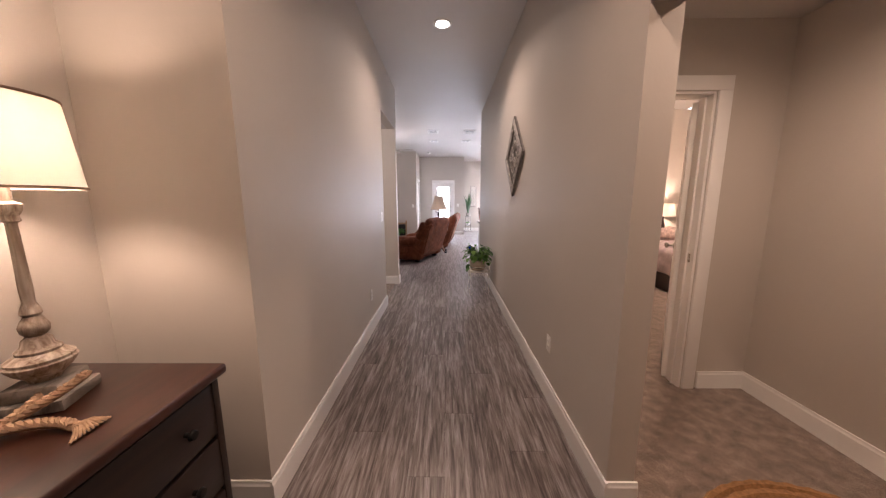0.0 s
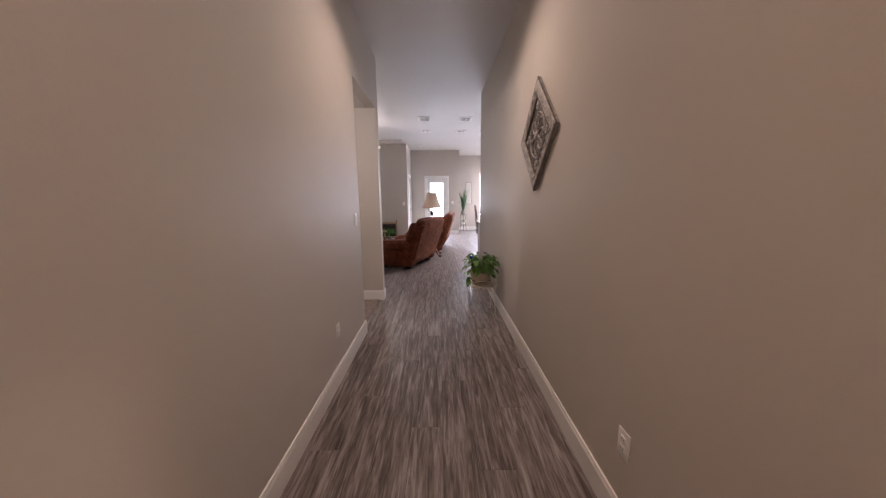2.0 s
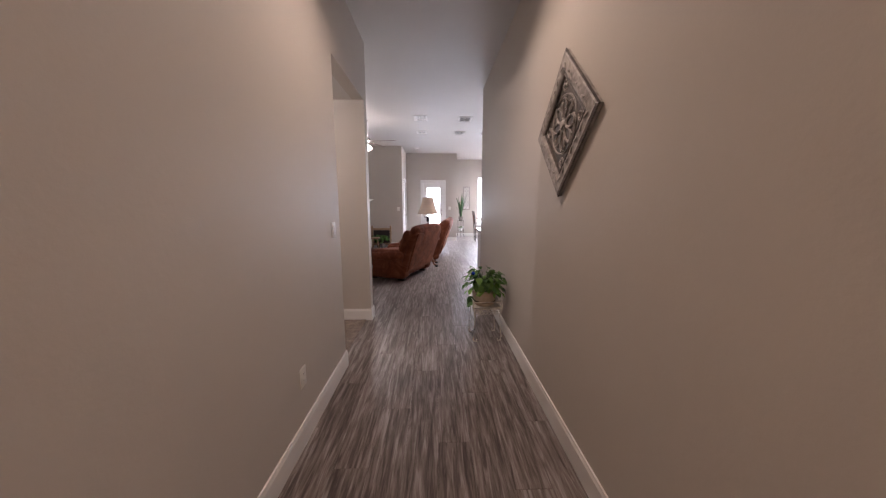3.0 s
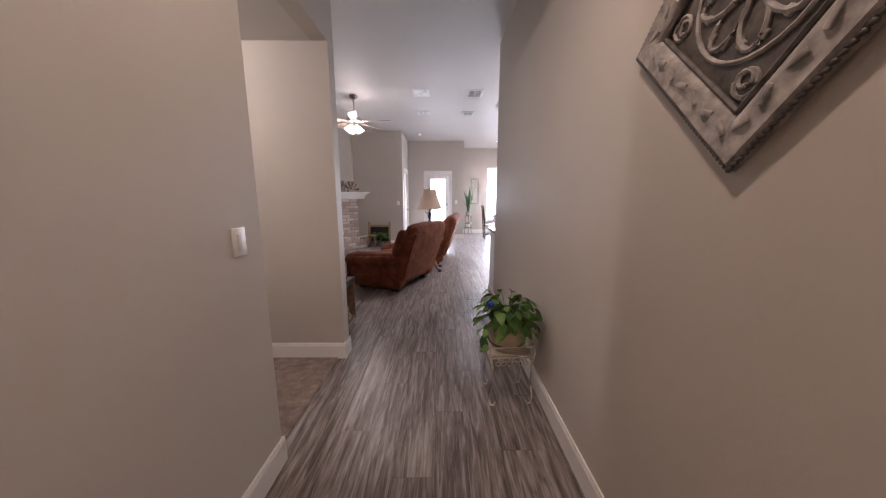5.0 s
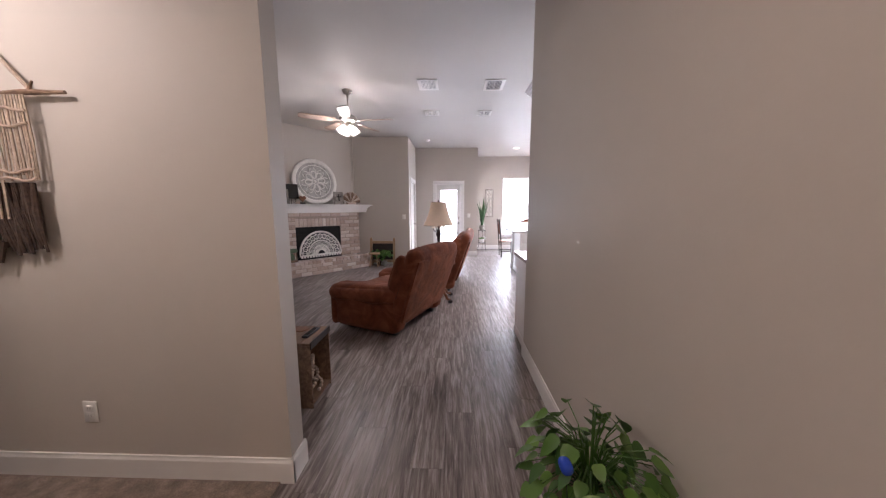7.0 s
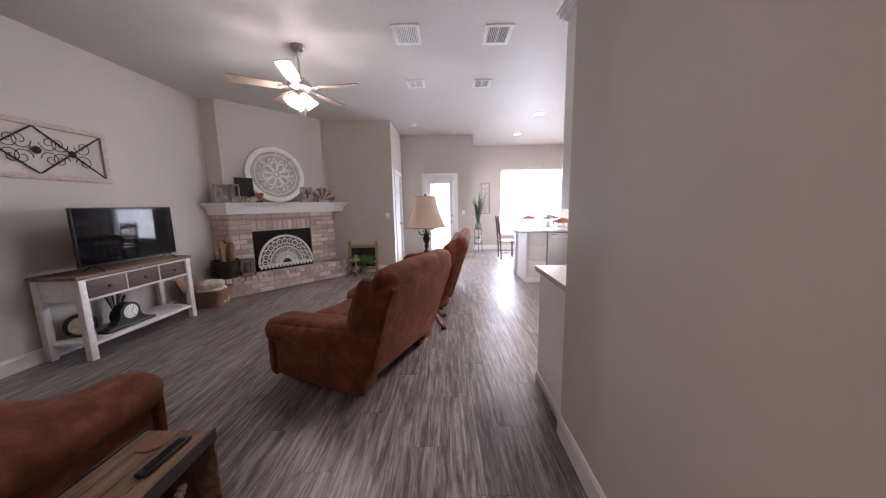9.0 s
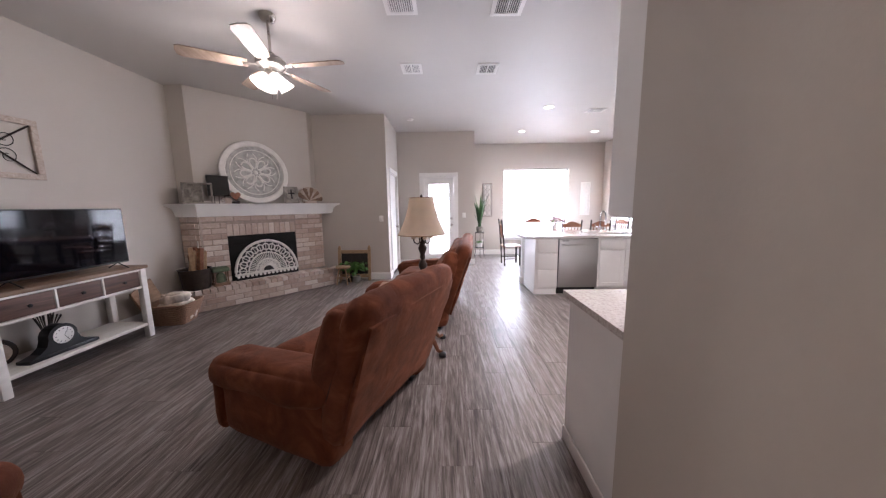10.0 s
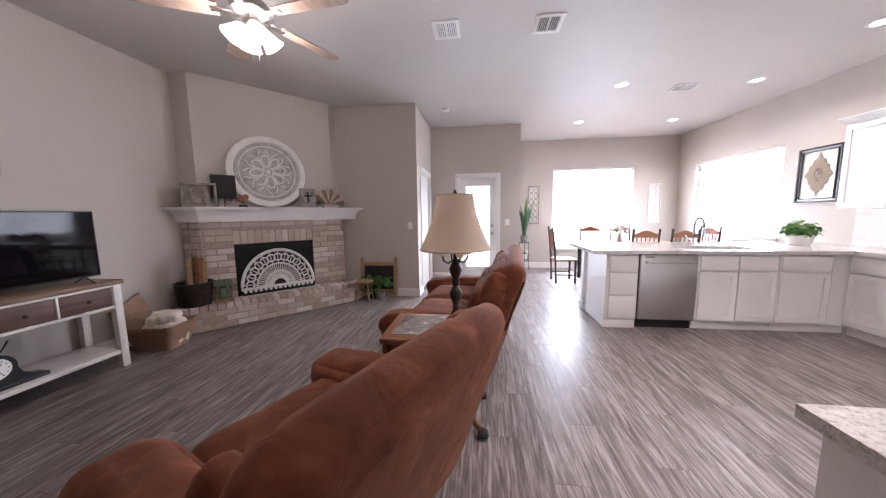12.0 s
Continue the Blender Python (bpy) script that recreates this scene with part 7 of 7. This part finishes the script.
for k, (p0, p1, p2, p3) in enumerate((((-0.16, -0.12, 0.02), (-0.02, -0.03, 0.05), (0.06, 0.04, 0.03), (0.14, 0.02, 0.016)), ((-0.12, -0.02, 0.018), (-0.03, -0.02, 0.03), (0.02, 0.08, 0.07), (0.02, 0.17, 0.10)), ((-0.10, -0.20, 0.018), (-0.03, -0.08, 0.03), (0.0, 0.0, 0.05), (-0.06, 0.10, 0.06)))):
    P = [Vector(p) for p in (p0, p1, p2, p3)]
    line = []
    for i in range(41):
        f = i / 40
        line.append(P[0] * (1 - f) ** 3 + P[1] * 3 * f * (1 - f) ** 2 + P[2] * 3 * f * f * (1 - f) + P[3] * f ** 3)
    for s in range(3):
        pts = [p + Vector((0.0, 0.008 * math.cos(i * 0.9 + s * 2.09), 0.008 * math.sin(i * 0.9 + s * 2.09))) for i, p in enumerate(line)]
        part("strand", tube(pts, 0.0095, 6), ROPE, rp)
for i in range(10):
    part("frayed_end", tube([(0.14, 0.02, 0.016), (0.17, 0.03 + (i - 5) * 0.006, 0.014 + 0.003 * (i % 3)), (0.20, 0.02 + (i - 5) * 0.012, 0.008)], [0.008, 0.006, 0.003], 5), ROPE, rp)

JUTE = plain("braided_jute", (0.30, 0.155, 0.06), 0.95, vary=0.3, scale=(60, 60, 60), bump=0.7)
rug = thing("round_jute_rug", "round braided brown jute rug on carpet", "rug", pose(1.50, 0.50, 0.008))
for k in range(13):
    r = 0.04 + k * 0.0435
    steps = 30 + 5 * k
    part("braid", tube([(r * math.cos(2 * math.pi * i / steps), r * math.sin(2 * math.pi * i / steps), 0.010 + 0.003 * (i % 2)) for i in range(steps + 1)], [0.020 + 0.0035 * (i % 2) for i in range(steps + 1)], 6), JUTE if k != 9 else FRINGE, rug)

# ---- bedroom, seen through its door ----
bed = thing("bed", "made bed with a mauve comforter and ruffled skirt", "bed", pose(4.30, 4.75, 0))
QUILT = plain("mauve_quilt", (0.46, 0.38, 0.38), 0.9, vary=0.2, scale=(12, 12, 12), bump=0.4)
part("mattress", rounded(2.0, 1.5, 0.30, 0.06, 8, m=pose(0, 0, 0.45)), QUILT, bed)
part("comforter", rounded(2.04, 1.58, 0.42, 0.08, 14, 0.02, 0.03, 3, pose(-0.02, 0, 0.46)), QUILT, bed)
part("bed_base", rbox(-0.98, 0.98, -0.72, 0.72, 0.0, 0.30, 0.01, 2), DARKWOOD, bed)
part("headboard", rbox(1.0, 1.06, -0.78, 0.78, 0.0, 1.15, 0.02, 2), DARKWOOD, bed)
for i, (x, y, mtl) in enumerate(((-0.40, 0.28, PALEWOOD), (-0.20, 0.42, QUILT), (0.6, 0.3, QUILT), (0.6, -0.35, QUILT))):
    pw = thing("bed_pillow", "soft patterned bed pillow", "pillow", pose(4.30 + x, 4.75 + y, 0.70))
    part("pillow", rounded(0.42, 0.30, 0.18, 0.09, 9, 0.03, 0.02, i, pose(0, 0, 0.07, 10 * i)), plain("rosy_pillow", (0.55, 0.42, 0.38), 0.9, vary=0.35, scale=(24, 24, 24)) if i < 2 else QUILT, pw)
ns = thing("nightstand", "dark wooden nightstand by a bed", "nightstand", pose(4.20, 5.72, 0))
part("top", rbox(-0.25, 0.25, -0.19, 0.19, 0.62, 0.65, 0.006, 2), DARKWOOD, ns)
part("case", rbox(-0.23, 0.23, -0.17, 0.17, 0.10, 0.6195, 0.004, 1), DARKWOOD, ns)
for sx in (-0.2, 0.2):
    for sy in (-0.14, 0.14):
        part("leg", rbox(sx - 0.02, sx + 0.02, sy - 0.02, sy + 0.02, 0, 0.0995, 0.002, 1), DARKWOOD, ns)
bl_ = thing("bedside_lamp", "bedside lamp with a white shade, lit", "lamp", pose(4.20, 5.70, 0.65))
part("lamp_base", lathe([(0, 0), (0.08, 0), (0.08, 0.02), (0.03, 0.05), (0.05, 0.20), (0.02, 0.34), (0.015, 0.42), (0, 0.42)], 18), BRONZE, bl_)
prof = [(0.20, 0.40), (0.16, 0.64)]
part("shade", lathe(prof + [(r - 0.003, z) for r, z in prof[::-1]] + [prof[0]], 28), LINEN, bl_)
part("harp", tube([(0, 0, 0.41), (0, 0, 0.66)], 0.004, 5), NICKEL, bl_)
bulb("bedside_bulb", (4.20, 5.70, 1.17), 50, WARM, 0.05)
bulb("bedroom_ceiling_bulb", (3.0, 3.8, 2.70), 120, WARM, 0.10)
bfan = thing("bedroom_ceiling_light", "round white bedroom ceiling light, lit", "ceiling light", pose(3.0, 3.8, TOP))
part("canopy", lathe([(0.08, 0), (0.08, -0.03), (0.02, -0.05), (0.015, -0.16), (0, -0.16)], 20), NICKEL, bfan)
part("bowl", lathe([(0, -0.24), (0.08, -0.235), (0.14, -0.20), (0.16, -0.16), (0, -0.15)], 24), BULBGLASS, bfan)

# ---- floor boards ----
floor_group = thing("floor", "grey-brown wood-look laminate floor boards", "floor")
floor_group["kind"] = "structure"
PW, PL = 0.183, 1.22
board_mesh = {}
rng = random.Random(4)


def board(x0, x1, y0, y1):
    key = (round(x1 - x0, 3), round(y1 - y0, 3))
    if key not in board_mesh:
        w, h = x1 - x0, y1 - y0
        g, e = 0.0004, 0.0009
        bm = bmesh.new()
        lo = [bm.verts.new(p) for p in ((g, g, -0.006), (w - g, g, -0.006), (w - g, h - g, -0.006), (g, h - g, -0.006))]
        mi = [bm.verts.new(p) for p in ((g, g, -0.0012), (w - g, g, -0.0012), (w - g, h - g, -0.0012), (g, h - g, -0.0012))]
        hi = [bm.verts.new(p) for p in ((g + e, g + e, 0), (w - g - e, g + e, 0), (w - g - e, h - g - e, 0), (g + e, h - g - e, 0))]
        for a, b in ((lo, mi), (mi, hi)):
            for i in range(4):
                j = (i + 1) % 4
                bm.faces.new((a[i], a[j], b[j], b[i]))
        bm.faces.new(hi)
        board_mesh[key] = mesh_of("board", bm, FLOOR)
    ob = new("board", board_mesh[key])
    ob.location = (x0, y0, 0)
    ob.parent = floor_group
    return ob


def lay(x0, x1, y0, y1):
    c0 = math.floor((x0 + 4) / PW)
    c = c0
    while -4 + c * PW < x1 - 1e-4:
        a, b = max(x0, -4 + c * PW), min(x1, -4 + (c + 1) * PW)
        off = ((c * 0.377) % 1.0) * PL
        k = math.floor((y0 - off) / PL)
        while off + k * PL < y1:
            p, q = max(y0, off + k * PL), min(y1, off + (k + 1) * PL)
            if q - p > 0.02 and b - a > 0.01:
                board(a, b, p, q)
            k += 1
        c += 1


lay(-1.33, -0.74, -1.2, 0.97)
lay(-0.74, 0.74, -1.2, 12.16)
lay(-3.68, -0.74, 4.80, 10.77)
lay(-0.99, -0.74, 10.77, 12.16)
lay(0.74, WR, 6.08, 12.16)
lay(0.77, WR, 12.16, 13.65)
lay(-0.80, -0.74, 3.655, 4.68)
lay(0.74, 0.80, -0.55, 0.97)
